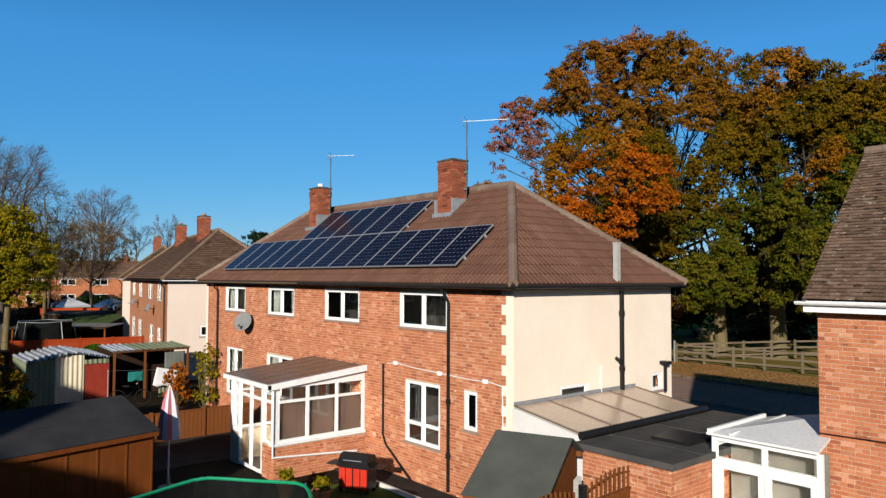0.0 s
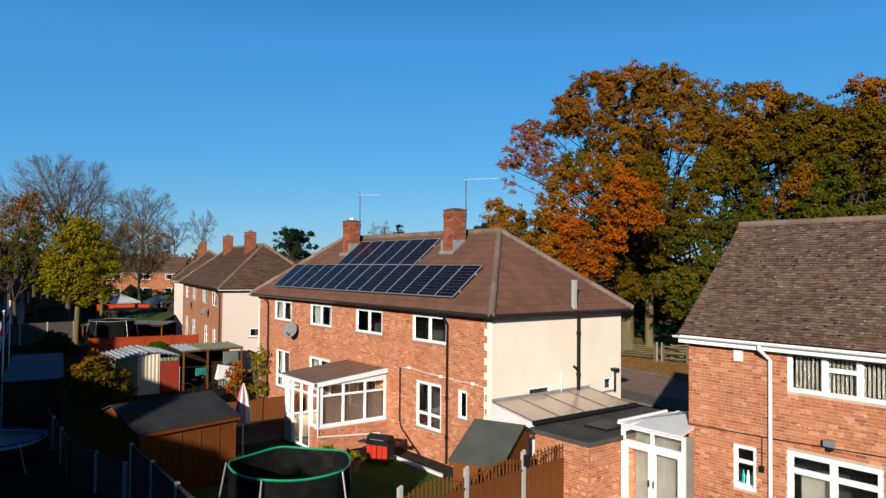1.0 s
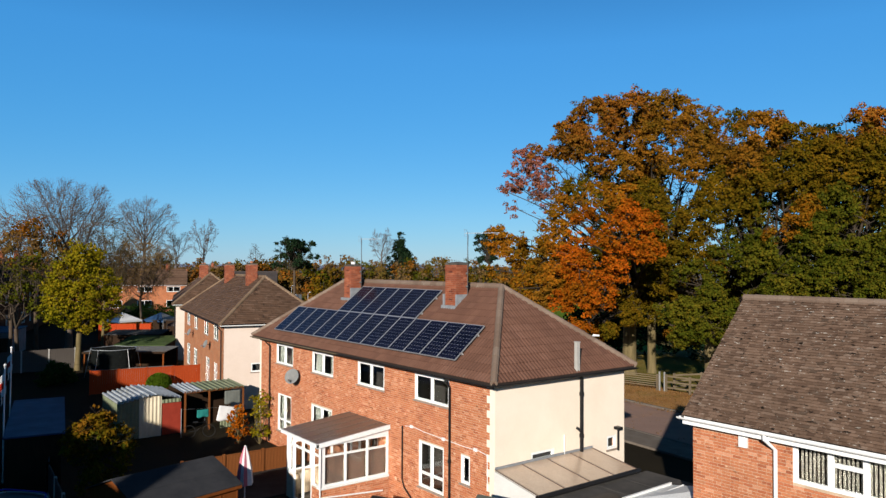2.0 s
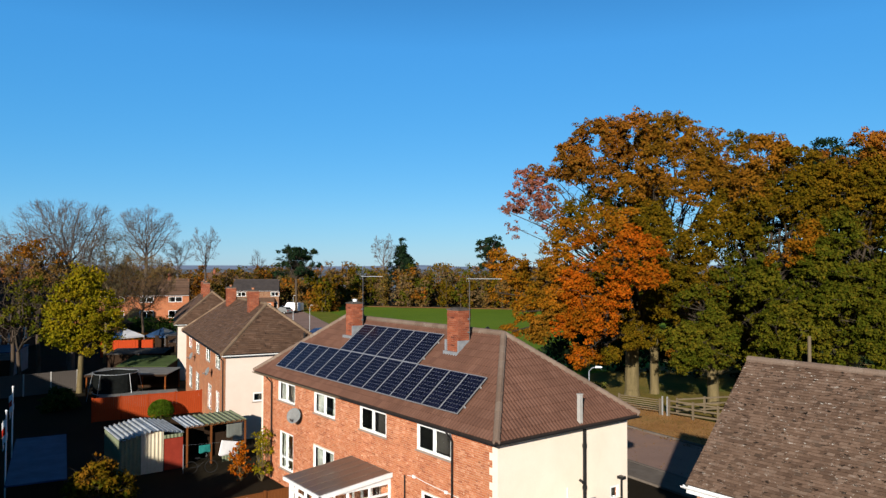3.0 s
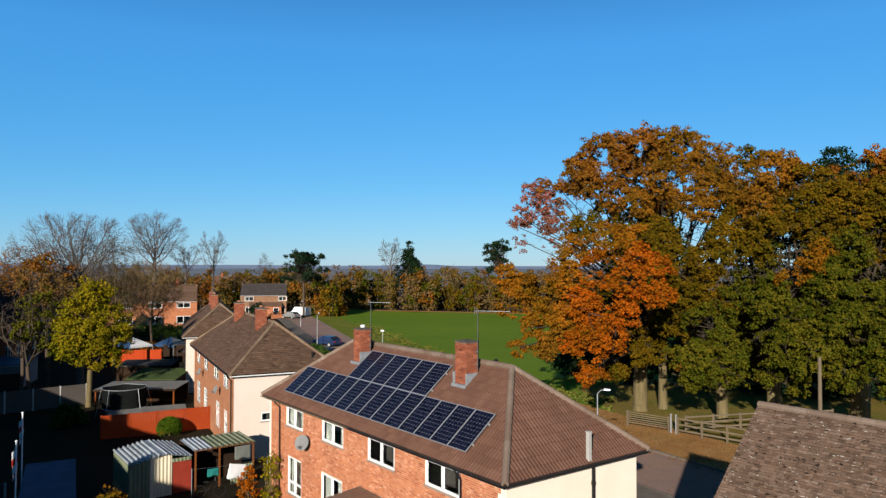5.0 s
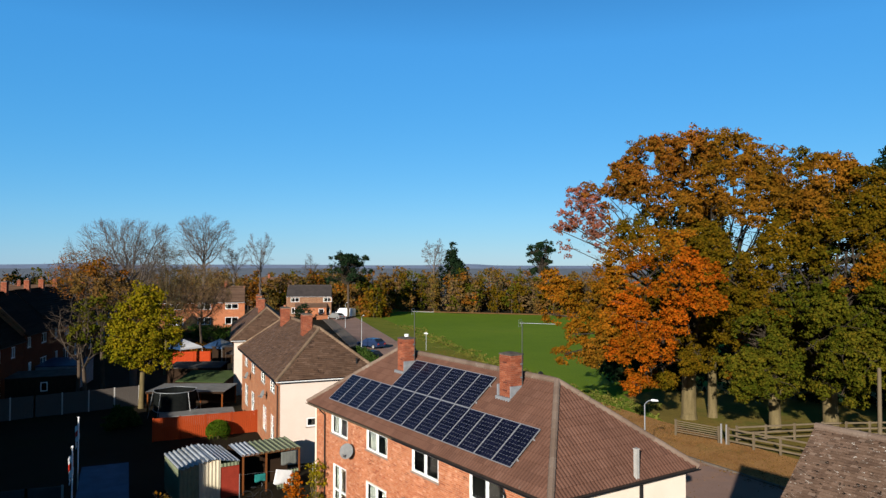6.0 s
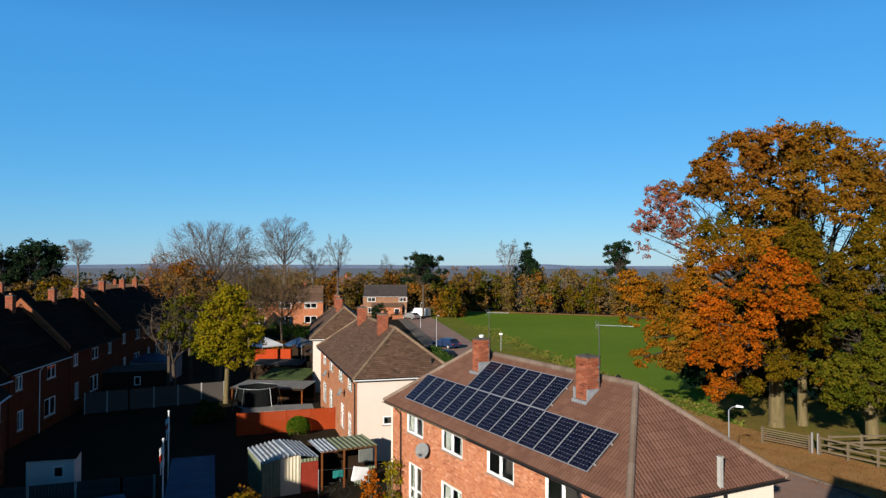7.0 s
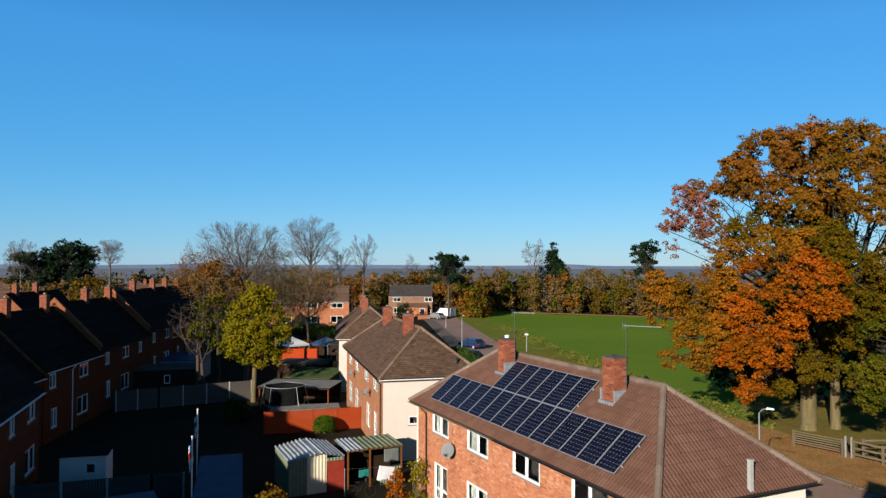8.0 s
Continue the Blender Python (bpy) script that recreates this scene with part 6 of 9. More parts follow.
def clump_tree(name, label, base, trunk_r, groups, seed, bark=M_BARK, leaf=0.096, per_m2=44.0, fork_h=4.0, sub_r=0.72, sprays=False):
    """A broad tree: trunk, limbs that reach into each mass of leaves, and the masses by colour. groups: (leaf material, [(x, y, z, r, density)])."""
    root = thing(name, label, "tree", at=Matrix.Translation(base), group="")
    rng = np.random.default_rng(seed)
    pr = random.Random(seed)
    o = Vector(base)
    segs = []
    trunk_top = Vector((pr.uniform(-0.3, 0.3), pr.uniform(-0.3, 0.3), fork_h))
    segs.append((Vector((0, 0, -0.1)), Vector((0, 0, 0.5)), trunk_r * 1.3, trunk_r * 1.08, 0))
    segs.append((Vector((0, 0, 0.5)), trunk_top, trunk_r * 1.08, trunk_r * 0.9, 0))
    limbs = []
    for mat, clumps in groups:
        for x, y, z, r, dens in clumps:
            tgt = Vector((x, y, z)) - o
            p = trunk_top.copy()
            n = 5
            rr = trunk_r * 0.42
            for i in range(n):
                f = (i + 1) / n
                q = trunk_top.lerp(tgt, f) + Vector((pr.gauss(0, 0.35), pr.gauss(0, 0.35), 0.6 * math.sin(math.pi * f)))
                limbs.append((p, q, rr, rr * 0.72, 1))
                rr *= 0.72
                if i >= 2:
                    for _ in range(4):
                        e = q + Vector((pr.gauss(0, 1), pr.gauss(0, 1), pr.gauss(0.3, 0.8))).normalized() * r * pr.uniform(0.5, 1.0)
                        mid = q.lerp(e, 0.5) + Vector((pr.gauss(0, 0.2), pr.gauss(0, 0.2), 0.15))
                        limbs.append((q, mid, rr * 0.55, rr * 0.38, 2))
                        limbs.append((mid, e, rr * 0.38, rr * 0.15, 2))
                p = q
    part("trunk", limb_mesh("trunk", segs, bark, 10), None, root)
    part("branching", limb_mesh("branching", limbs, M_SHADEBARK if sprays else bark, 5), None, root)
    for mat, clumps in groups:
        local = [(x - o.x, y - o.y, z - o.z, r, d) for x, y, z, r, d in clumps]
        pts, faces = spray_points(rng, local, per_m2, sub_r, sprays) if sprays else (clump_points(rng, local, per_m2, sub_r), None)
        part("crown", leaf_mesh("crown", pts, leaf, rng, mat, facing=faces), None, root)
    return root


def colonise(rng, height, bole, radius, low, count, step, egg=0.55):
    """A natural branching: limbs grow step by step towards free places in an egg-shaped crown. Gives segments (a, b, r0, r1, level)."""
    top = bole
    pts = [np.array([0.0, 0.0, -0.1])]
    par = [-1]
    drift = rng.normal(size=2) * 0.04
    while pts[-1][2] < top:
        q = pts[-1] + np.array([drift[0] + rng.normal() * 0.05, drift[1] + rng.normal() * 0.05, 1.0]) * step
        par.append(len(pts) - 1)
        pts.append(q)
    u = rng.normal(size=(count, 3))
    u /= np.linalg.norm(u, axis=1, keepdims=True)
    f = rng.uniform(0, 1, (count, 1)) ** 0.42
    mid, half = (height + low) / 2, (height - low) / 2
    goal = u * f * np.array([radius, radius, half]) + np.array([0, 0, mid])
    goal[:, :2] *= (egg + (1 - egg) * np.clip((goal[:, 2:] - low) / (0.6 * (height - low)), 0, 1))
    P_ = np.array(pts)
    dist = np.linalg.norm(goal[:, None] - P_[None], axis=2)
    near = dist.argmin(1)
    best = dist.min(1)
    for _ in range(160):
        if len(goal) == 0:
            break
        way = goal - P_[near]
        way /= np.linalg.norm(way, axis=1, keepdims=True) + 1e-9
        fresh, fp = [], []
        for n_ in np.unique(near):
            v = way[near == n_].sum(0)
            v = v / (np.linalg.norm(v) + 1e-9) + rng.normal(size=3) * 0.16 + np.array([0, 0, 0.10])
            q = P_[n_] + v / np.linalg.norm(v) * step
            fresh.append(q)
            fp.append(int(n_))
        base_n = len(P_)
        F = np.array(fresh)
        P_ = np.concatenate([P_, F])
        par.extend(fp)
        d = np.linalg.norm(goal[:, None] - F[None], axis=2)
        k = d.argmin(1)
        dm = d.min(1)
        closer = dm < best
        near = np.where(closer, base_n + k, near)
        best = np.where(closer, dm, best)
        keep = best > step * 1.25
        goal, near, best = goal[keep], near[keep], best[keep]
    n = len(P_)
    flow = np.zeros(n)
    kids = np.zeros(n, int)
    for i in range(n - 1, 0, -1):
        if kids[i] == 0:
            flow[i] = 1.0
        flow[par[i]] += flow[i]
        kids[par[i]] += 1
    return P_, par, flow


def bare_tree(label, base, height, seed, radius, bole=0.3, low=0.3, count=420, step=0.55, trunk=None, twig=0.014, bark=M_PALEBARK, buds=None, bud_size=0.1, per=3, name="bare_tree", egg=0.55, spray=(3, 3)):
    rng = np.random.default_rng(seed)
    root = thing(name, label, "tree", at=Matrix.Translation(base))
    P_, par, flow = colonise(rng, height, height * bole, radius, height * low, count, step, egg)
    trunk = trunk or height * 0.013
    e = math.log(trunk / twig) / math.log(max(2.0, flow[1]))
    rad = twig * np.maximum(flow, 1.0) ** e
    segs = []
    for i in range(1, len(P_)):
        segs.append((P_[par[i]], P_[i], min(rad[par[i]], rad[i] * 1.35), rad[i], 0 if P_[i][2] <= height * bole + step and i < height * bole / step + 2 else 1))
    part("trunk", limb_mesh("trunk", [s for s in segs if s[4] == 0], bark, 8), None, root)
    part("branching", limb_mesh("branching", [s for s in segs if s[4] > 0], bark, 4), None, root)
    # two generations of side twigs
    tips = P_[1:][flow[1:] <= 6]
    k = np.repeat(np.arange(len(tips)), spray[0])
    out = P_[1:][flow[1:] <= 6] - P_[np.array(par[1:])[flow[1:] <= 6]]
    d = out[k] / step + rng.normal(size=(len(k), 3)) * 0.75 + np.array([0, 0, 0.25])
    d /= np.linalg.norm(d, axis=1, keepdims=True)
    e_ = tips[k] + d * step * rng.uniform(0.8, 1.9, (len(k), 1))
    k2 = np.repeat(np.arange(len(e_)), spray[1])
    s_ = tips[k][k2] + (e_[k2] - tips[k][k2]) * rng.uniform(0.3, 0.9, (len(k2), 1))
    d2 = d[k2] + rng.normal(size=(len(k2), 3)) * 0.6 + np.array([0, 0, 0.2])
    d2 /= np.linalg.norm(d2, axis=1, keepdims=True)
    f_ = s_ + d2 * step * rng.uniform(0.5, 1.2, (len(k2), 1))
    fine = [(a, b, twig * 0.8, twig * 0.5, 2) for a, b in zip(tips[k], e_)] + [(a, b, twig * 0.55, twig * 0.35, 2) for a, b in zip(s_, f_)]
    tagged(part("twig_growth", limb_mesh("twig_growth", fine, bark, 3), None, root), kind="stuff")
    if buds:
        c = np.repeat(e_, per, axis=0)
        c = c + rng.normal(size=c.shape) * step * 0.4
        part("crown", leaf_mesh("crown", c, bud_size, rng, buds), None, root)
    return root


def fan_tree(label, base, height, low, radius, seed, limbs=11, trunk=0.3, twig=0.012, lean=(0, 0), bark=M_GREYBARK):
    """A bare broad tree: limbs fan out of the stem in smooth arches to a domed crown and divide into ever finer twigs."""
    rng = random.Random(seed)
    root = thing("bare_tree", label, "tree", at=Matrix.Translation(base))
    half = (height - low) / 2
    heart = Vector((lean[0], lean[1], low + half))
    boughs, fine = [], []

    def rim(v):
        v = v.normalized()
        return heart + Vector((v.x * radius, v.y * radius, v.z * half))

    def arch(p, way, goal, r0, r1, steps, out):
        """A limb that leaves p along a way and bends to its goal; gives its points and their radii."""
        mid = p + way.normalized() * (goal - p).length * 0.5
        pts = [(p, r0)]
        for k in range(1, steps + 1):
            f = k / steps
            q = p * (1 - f) ** 2 + mid * 2 * f * (1 - f) + goal * f * f
            q = q + Vector((rng.gauss(0, 1), rng.gauss(0, 1), rng.gauss(0, 1))) * (goal - p).length * (0.018 if k < steps else 0)
            r = r0 + (r1 - r0) * f ** 0.8
            out.append((pts[-1][0], q, pts[-1][1], r, 0))
            pts.append((q, r))
        return pts

    top = Vector((lean[0] * 0.5, lean[1] * 0.5, low + half * 0.45))
    foot = Vector((0, 0, -0.1))
    fork = Vector((lean[0] * 0.1, lean[1] * 0.1, low - half * 0.25))
    stem = [(foot, fork, trunk * 1.2, trunk * 0.9, 0), (fork, top, trunk * 0.9, trunk * 0.45, 0)]
    kids = []
    for i in range(limbs):
        f = i / (limbs - 1)
        a = 2.4 * i + rng.gauss(0, 0.25)
        rise = -0.12 + 1.05 * f ** 0.8 + rng.gauss(0, 0.06)
        out = Vector((math.cos(a) * math.cos(rise), math.sin(a) * math.cos(rise), math.sin(rise) * 1.15))
        p = fork.lerp(top, f)
        goal = heart.lerp(rim(out), rng.uniform(0.8, 0.98))
        kids.append(arch(p, Vector((out.x, out.y, 0.55 + 0.8 * f)), goal, trunk * rng.uniform(0.3, 0.46), twig * 1.6, 8, boughs))
    for count, reach, r_end, steps, store in ((9, 0.62, 1.15, 5, boughs), (6, 0.36, 0.85, 3, fine), (4, 0.2, 0.65, 1, fine)):
        grown_on = []
        for pts in kids:
            n = len(pts)
            for j in range(count):
                f = 0.22 + 0.76 * (j + rng.random()) / count
                k = min(n - 2, int(f * (n - 1)))
                p, r = pts[k][0].lerp(pts[k + 1][0], f * (n - 1) - k), pts[k + 1][1]
                way = (pts[k + 1][0] - pts[k][0]).normalized()
                side = Vector((rng.gauss(0, 1), rng.gauss(0, 1), rng.gauss(0.35, 0.7)))
                side = (side - way * side.dot(way)).normalized()
                goal = p + (way * 0.75 + side * 0.75 + (p - heart) / radius * 0.35).normalized() * radius * reach * rng.uniform(0.55, 1.1) * (1.15 - 0.6 * f)
                over = Vector(((goal.x - heart.x) / radius, (goal.y - heart.y) / radius, (goal.z - heart.z) / half)).length
                if over > 1.0:
                    goal = p.lerp(goal, max(0.25, 1.0 - (over - 1.0) * 2.0))
                grown_on.append(arch(p, way * 0.5 + side, goal, max(twig * r_end, min(r * 0.6, trunk * 0.2)), twig * r_end * 0.6, steps, store))
        kids = grown_on
    part("trunk", limb_mesh("trunk", stem, bark, 10), None, root)
    part("branching", limb_mesh("branching", boughs, bark, 4), None, root)
    tagged(part("twig_growth", limb_mesh("twig_growth", fine, bark, 3), None, root), kind="stuff")
    return root


def grown(cl, dens=1.0):
    return [(*c, dens) for c in cl]


LEAF, PER = 0.088, 138.0
# dull green inner masses, added so gaps in the crowns read as shade
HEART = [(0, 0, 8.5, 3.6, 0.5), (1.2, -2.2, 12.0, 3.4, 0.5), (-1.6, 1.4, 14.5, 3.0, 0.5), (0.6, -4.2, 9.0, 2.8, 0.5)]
OAK, TWIN, WEST, EAST = (-19.9, 32.4, 0), (-19.2, 34.4, 0), (-10.7, 36.0, 0), (-5.6, 37.6, 0)
clump_tree("oak_tree", "tall golden-brown oak with russet side branch", TWIN, 0.34, [
    (L_RUST, all_round([(-20.4, 28.1, 20.2, 2), (-17.9, 30.2, 20.7, 2.1), (-20.4, 26.9, 18.1, 1.3), (-19.4, 30.3, 19, 1.7), (-21.5, 27.2, 19.4, 1.4), (-20, 29.8, 21.1, 1.4), (-21.9, 27.9, 17.9, 1.4), (-19.2, 28.4, 17.2, 1.5)], TWIN, 0.95)),
    (L_GOLD, all_round([(-15.5, 31.9, 20.3, 2.1), (-13.8, 33, 19.6, 1.8), (-15.7, 30.5, 18.1, 2.1), (-13.3, 32.2, 17.4, 1.8), (-13.5, 30.8, 15.9, 1.3), (-17.3, 31.9, 20.6, 1.9), (-18.2, 32.5, 17, 1.4), (-17.6, 29.2, 16.4, 1.4), (-13.5, 34.4, 18.7, 1.2), (-15.4, 33.2, 21.2, 0.9), (-16, 31.6, 16.6, 1)], TWIN, 1.0)),
    (L_OLIVE, all_round([(-12.7, 36, 20.1, 0.9), (-12.4, 36.2, 19.2, 0.7), (-20.7, 29.2, 15.9, 1.4), (-22, 28.1, 14.8, 1.3), (-16.8, 29.8, 14.4, 1.6)], TWIN, 0.8)),
    (L_PINK, grown([(-26.2, 26.7, 17.6, 1.3), (-27.0, 26.0, 15.9, 1.1), (-25.5, 27.6, 16.8, 1.3), (-27.6, 25.5, 15.2, 0.7), (-26.4, 26.8, 15.3, 1.0), (-25.3, 27.9, 15.2, 1.0)], 0.6)),
    (L_PINK, grown([(-26.8, 26.4, 13.5, 1.2), (-26.0, 27.2, 14.1, 1.0), (-25.1, 28.1, 14.2, 1.0)], 0.22)),
    (L_RUST, grown([(-24.6, 28.2, 17.8, 1.2), (-23.9, 28.9, 18.1, 1.1), (-24.3, 28.7, 16.6, 1.1), (-25.6, 27.1, 18.3, 0.8), (-24.2, 28.8, 15.0, 1.0)], 0.6)),
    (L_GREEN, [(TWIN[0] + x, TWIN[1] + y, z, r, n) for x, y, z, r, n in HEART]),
], 11, fork_h=7.0, sprays=-0.28, leaf=LEAF, per_m2=PER, sub_r=0.36)
clump_tree("orange_tree", "broad orange-leaved oak at the field's edge", OAK, 0.55, [
    (L_ORANGE, all_round([(-14, 23.1, 10.6, 1.9), (-12.1, 23.9, 11.4, 1.2), (-11.6, 23.7, 9.8, 1.1), (-15.6, 22.4, 11.3, 1.5), (-16.6, 22.2, 9, 1.5), (-13.8, 24.5, 12.3, 1.2), (-15.6, 21.7, 8.5, 1.4), (-14.3, 22.2, 7.1, 1.3), (-15.8, 21.6, 6.6, 1.2), (-15, 21.6, 5.3, 1.2), (-15.6, 21, 4.4, 0.7), (-14.2, 23.5, 8.4, 1), (-17.3, 21.6, 6.3, 1)], OAK, 1.0, 0.3)),
    (L_AMBER, all_round([(-16, 24, 13.4, 1.5), (-18.5, 23.2, 12.6, 1.4), (-15.3, 25.9, 13.8, 1), (-23.3, 22.6, 9.9, 1.4), (-24, 21.8, 11, 1), (-22.4, 23.6, 8.4, 1.5), (-21.2, 23.4, 11, 1.5), (-24, 21.8, 8.4, 1), (-22.1, 22.5, 7.1, 1.1), (-22.8, 21.7, 5.6, 0.9), (-18.3, 22.7, 10.6, 1.4), (-18.6, 22.4, 8, 1.3), (-25.4, 21.8, 10, 0.7)], OAK, 0.9, 0.3)),
    (L_GOLD, all_round([(-18.9, 22.8, 7.1, 1.2), (-20.4, 22.7, 6, 1.1), (-18.4, 24.6, 13, 1.1), (-20.7, 23.8, 9.3, 1.5), (-21.5, 23.1, 5.5, 0.9), (-23, 24.4, 10.1, 1.3), (-20.9, 27.4, 3.4, 1.0), (-19.7, 27.9, 3.6, 0.9)], OAK, 0.9, 0.3)),
    (L_OLIVE, grown([(-16.6, 27.4, 6.4, 1), (-15.7, 26.9, 5.3, 0.9), (-18.8, 26.9, 9.3, 1.7), (-22, 26.7, 8.7, 1.8), (-16.1, 25.2, 4.2, 0.8), (-18.3, 29.8, 5.6, 1.2), (-17.0, 30.4, 5.2, 1.2), (-18.6, 29.4, 6.6, 1.3)], 0.9)),
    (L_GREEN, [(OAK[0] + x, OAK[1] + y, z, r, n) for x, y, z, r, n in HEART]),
], 12, fork_h=5.4, sprays=-0.2, leaf=LEAF, per_m2=PER, sub_r=0.36)
clump_tree("green_tree", "olive-green tree beside the orange one", (-13.8, 34.2, 0), 0.4, [
    (L_GREEN, all_round([(-10.8, 27.2, 5.4, 1.8), (-9.6, 28, 4.8, 1.4), (-12.2, 26.9, 5.8, 1.3), (-11.4, 28.1, 7.7, 1.6), (-10.2, 28.2, 6.5, 1.4), (-11.3, 26.9, 4.2, 1), (-9.9, 29.6, 5.7, 1), (-12.4, 29.6, 3.9, 1.0)], (-13.8, 34.2), 1.0)),
    (L_OLIVE, all_round([(-13.3, 28.6, 9.4, 1.7), (-14, 29.3, 11.7, 1.7), (-12.6, 30.2, 10.2, 1.5), (-14.8, 28.7, 7.7, 1.1), (-15.5, 29.4, 13.3, 1.6), (-11.6, 30.8, 9, 1.1), (-12.8, 28.9, 7.4, 1.4)], (-13.8, 34.2), 1.0)),
], 13, fork_h=4.5, sprays=-0.2, leaf=LEAF, per_m2=PER, sub_r=0.36)
clump_tree("oak_tree", "large olive and gold oak behind the rail fence", WEST, 0.5, [
    (L_GOLD, all_round([(-8.7, 32.5, 17.9, 1.9), (-9.4, 32.1, 16, 1.8), (-9.7, 33.1, 18.8, 1.1), (-11, 32.4, 16.4, 1.3), (-8.3, 33.9, 18.1, 1.3)], WEST, 1.0)),
    (L_OLIVE, all_round([(-7.2, 33.3, 17.2, 1.8), (-7.6, 33.1, 15.4, 2), (-6.1, 33.8, 16.2, 1.7), (-8.6, 31.4, 13.7, 1.9), (-11.5, 31, 13.6, 1.7), (-11.7, 29.6, 12.2, 1.8), (-11.2, 32.3, 14.8, 1.6), (-6.8, 33.5, 14, 1.7), (-9.7, 30.8, 12.1, 1.4)], WEST, 1.0)),
    (L_AMBER, grown([(-5.9, 31.1, 12, 1.1), (-5.3, 31.9, 12.8, 0.8), (-6.8, 30.7, 10.7, 1), (-6.5, 31.4, 11.4, 1)], 0.9)),
    (L_GREEN, all_round([(-7.8, 30.2, 9.2, 1.8), (-6.5, 30.8, 8.3, 1.8), (-5.1, 32.6, 11.1, 1.6), (-8.6, 31.4, 11, 1.3), (-7.1, 30.5, 6.5, 1.5), (-5.8, 31.7, 9.5, 1.6), (-5.2, 31.5, 6.3, 1.5), (-9.3, 31.1, 6.8, 1.1), (-6.1, 31, 5.2, 1.1), (-8.5, 31.5, 4.4, 1.1), (-7.2, 31.8, 3.9, 1.0)], WEST, 1.0)),
    (L_GREEN, [(WEST[0] + x, WEST[1] + y, z, r, n) for x, y, z, r, n in HEART]),
], 14, fork_h=5.0, sprays=-0.2, leaf=LEAF, per_m2=PER, sub_r=0.36)
clump_tree("oak_tree", "dark olive oak with dense crown", EAST, 0.6, [
    (L_OLIVE, all_round([(-4.4, 35.1, 17.2, 1.8), (-2.9, 35.7, 16, 2), (-4.6, 34.5, 15.2, 1.9), (-3.2, 35, 13.8, 2), (-1.8, 36.6, 15.4, 2.2), (-1.8, 35.6, 12.8, 2.1), (-4.5, 36.7, 16, 1.8)], EAST, 1.0)),
    (L_RUST, all_round([(-3.6, 35.9, 18.3, 1.4), (-2.8, 37.3, 18.1, 1.6)], EAST, 0.9)),
    (L_GREEN, all_round([(-4.2, 33.5, 12.3, 1.9), (-2.6, 34.2, 11.5, 2), (-4.3, 33, 9.8, 1.8), (-2.8, 33.6, 9.1, 1.9), (-4.3, 31.9, 8, 1.7), (-3.4, 32.3, 7, 1.7), (-2, 32.8, 6.7, 1.8), (-1.2, 34.7, 9.6, 2), (-0.9, 33.7, 6.2, 2), (-2.1, 32.2, 4.9, 1.5), (-3.9, 31.5, 4.9, 1.2), (-0.6, 32.8, 4, 1.6)], EAST, 1.0)),
    (L_GREEN, [(EAST[0] + x, EAST[1] + y, z, r, n) for x, y, z, r, n in HEART]),
], 15, fork_h=4.5, sprays=-0.2, leaf=LEAF, per_m2=PER, sub_r=0.36)
clump_tree("pine_tree", "dark conifer rising behind the oaks", (-20.4, 69.1, 0), 0.4, [
    (L_DARK, grown([(-20.4, 69.1, 23.4, 2.4), (-21.6, 68.0, 21.4, 2.6), (-18.6, 71.0, 22.0, 2.8), (-16.4, 72.5, 21.5, 3.0), (-20.0, 69.5, 18.0, 3.5)])),
], 16, fork_h=12.0, leaf=0.15, per_m2=14)
clump_tree("green_tree", "olive trees beyond the park", (-8.0, 66.0, 0), 0.5, [
    (L_GREEN, grown([(-18, 58, 9, 4.5), (-12, 62, 13, 5.0), (-6, 66, 12, 5.0), (0, 68, 13, 5.0), (-22, 56, 5, 4.0), (-14, 60, 6, 4.5), (-4, 64, 6, 5.0), (5, 66, 8, 5)], 0.9)),
], 17, fork_h=5.0, leaf=0.2, per_m2=9, sub_r=1.2)
# shade-loving shrubs under the oaks
clump_tree("shrub", "dark evergreen shrubs under the oaks", (-20.0, 44.0, 0), 0.12, [
    (L_DARK, grown([(-34 + 2.4 * i, 40.5 + 1.15 * i + 1.2 * math.sin(i * 2.1), 2.2 + 0.8 * math.sin(i * 1.7), 2.7 + 0.5 * math.sin(i * 2.9)) for i in range(14)], 1.3)),
    (L_GREEN, grown([(-26 + 3.1 * i, 50.5 + 1.0 * i, 4.2 + 0.9 * math.sin(i * 1.3), 3.4) for i in range(8)], 1.0)),
], 18, fork_h=0.5, leaf=0.2, per_m2=7, sub_r=1.0)

clump_tree("young_tree", "yellow-green leafy garden tree by a fence", (-48.0, -2.9, 0), 0.22, [
    (L_YELLOW, grown([(-47.9, -2.7, 9.0, 1.5), (-48.1, -3.9, 7.4, 1.6), (-47.7, -1.7, 7.1, 1.7), (-47.5, -3.0, 5.8, 2.0), (-48.2, -4.5, 5.8, 1.4), (-47.6, -1.0, 5.4, 1.4), (-48.3, -4.9, 6.8, 1.0), (-48.0, -3.2, 10.0, 0.8), (-47.7, -1.7, 9.5, 0.8), (-48.2, -4.0, 9.0, 0.9), (-47.4, -2.8, 4.2, 1.4), (-47.7, -4.2, 4.6, 1.1), (-47.1, -1.3, 4.1, 0.9), (-47.5, -0.4, 6.4, 0.8), (-49.0, -2.8, 6.6, 1.6), (-49.0, -2.4, 8.4, 1.2)], 1.0)),
], 21, fork_h=3.0, leaf=0.1, per_m2=70, sub_r=0.5, sprays=-0.35)
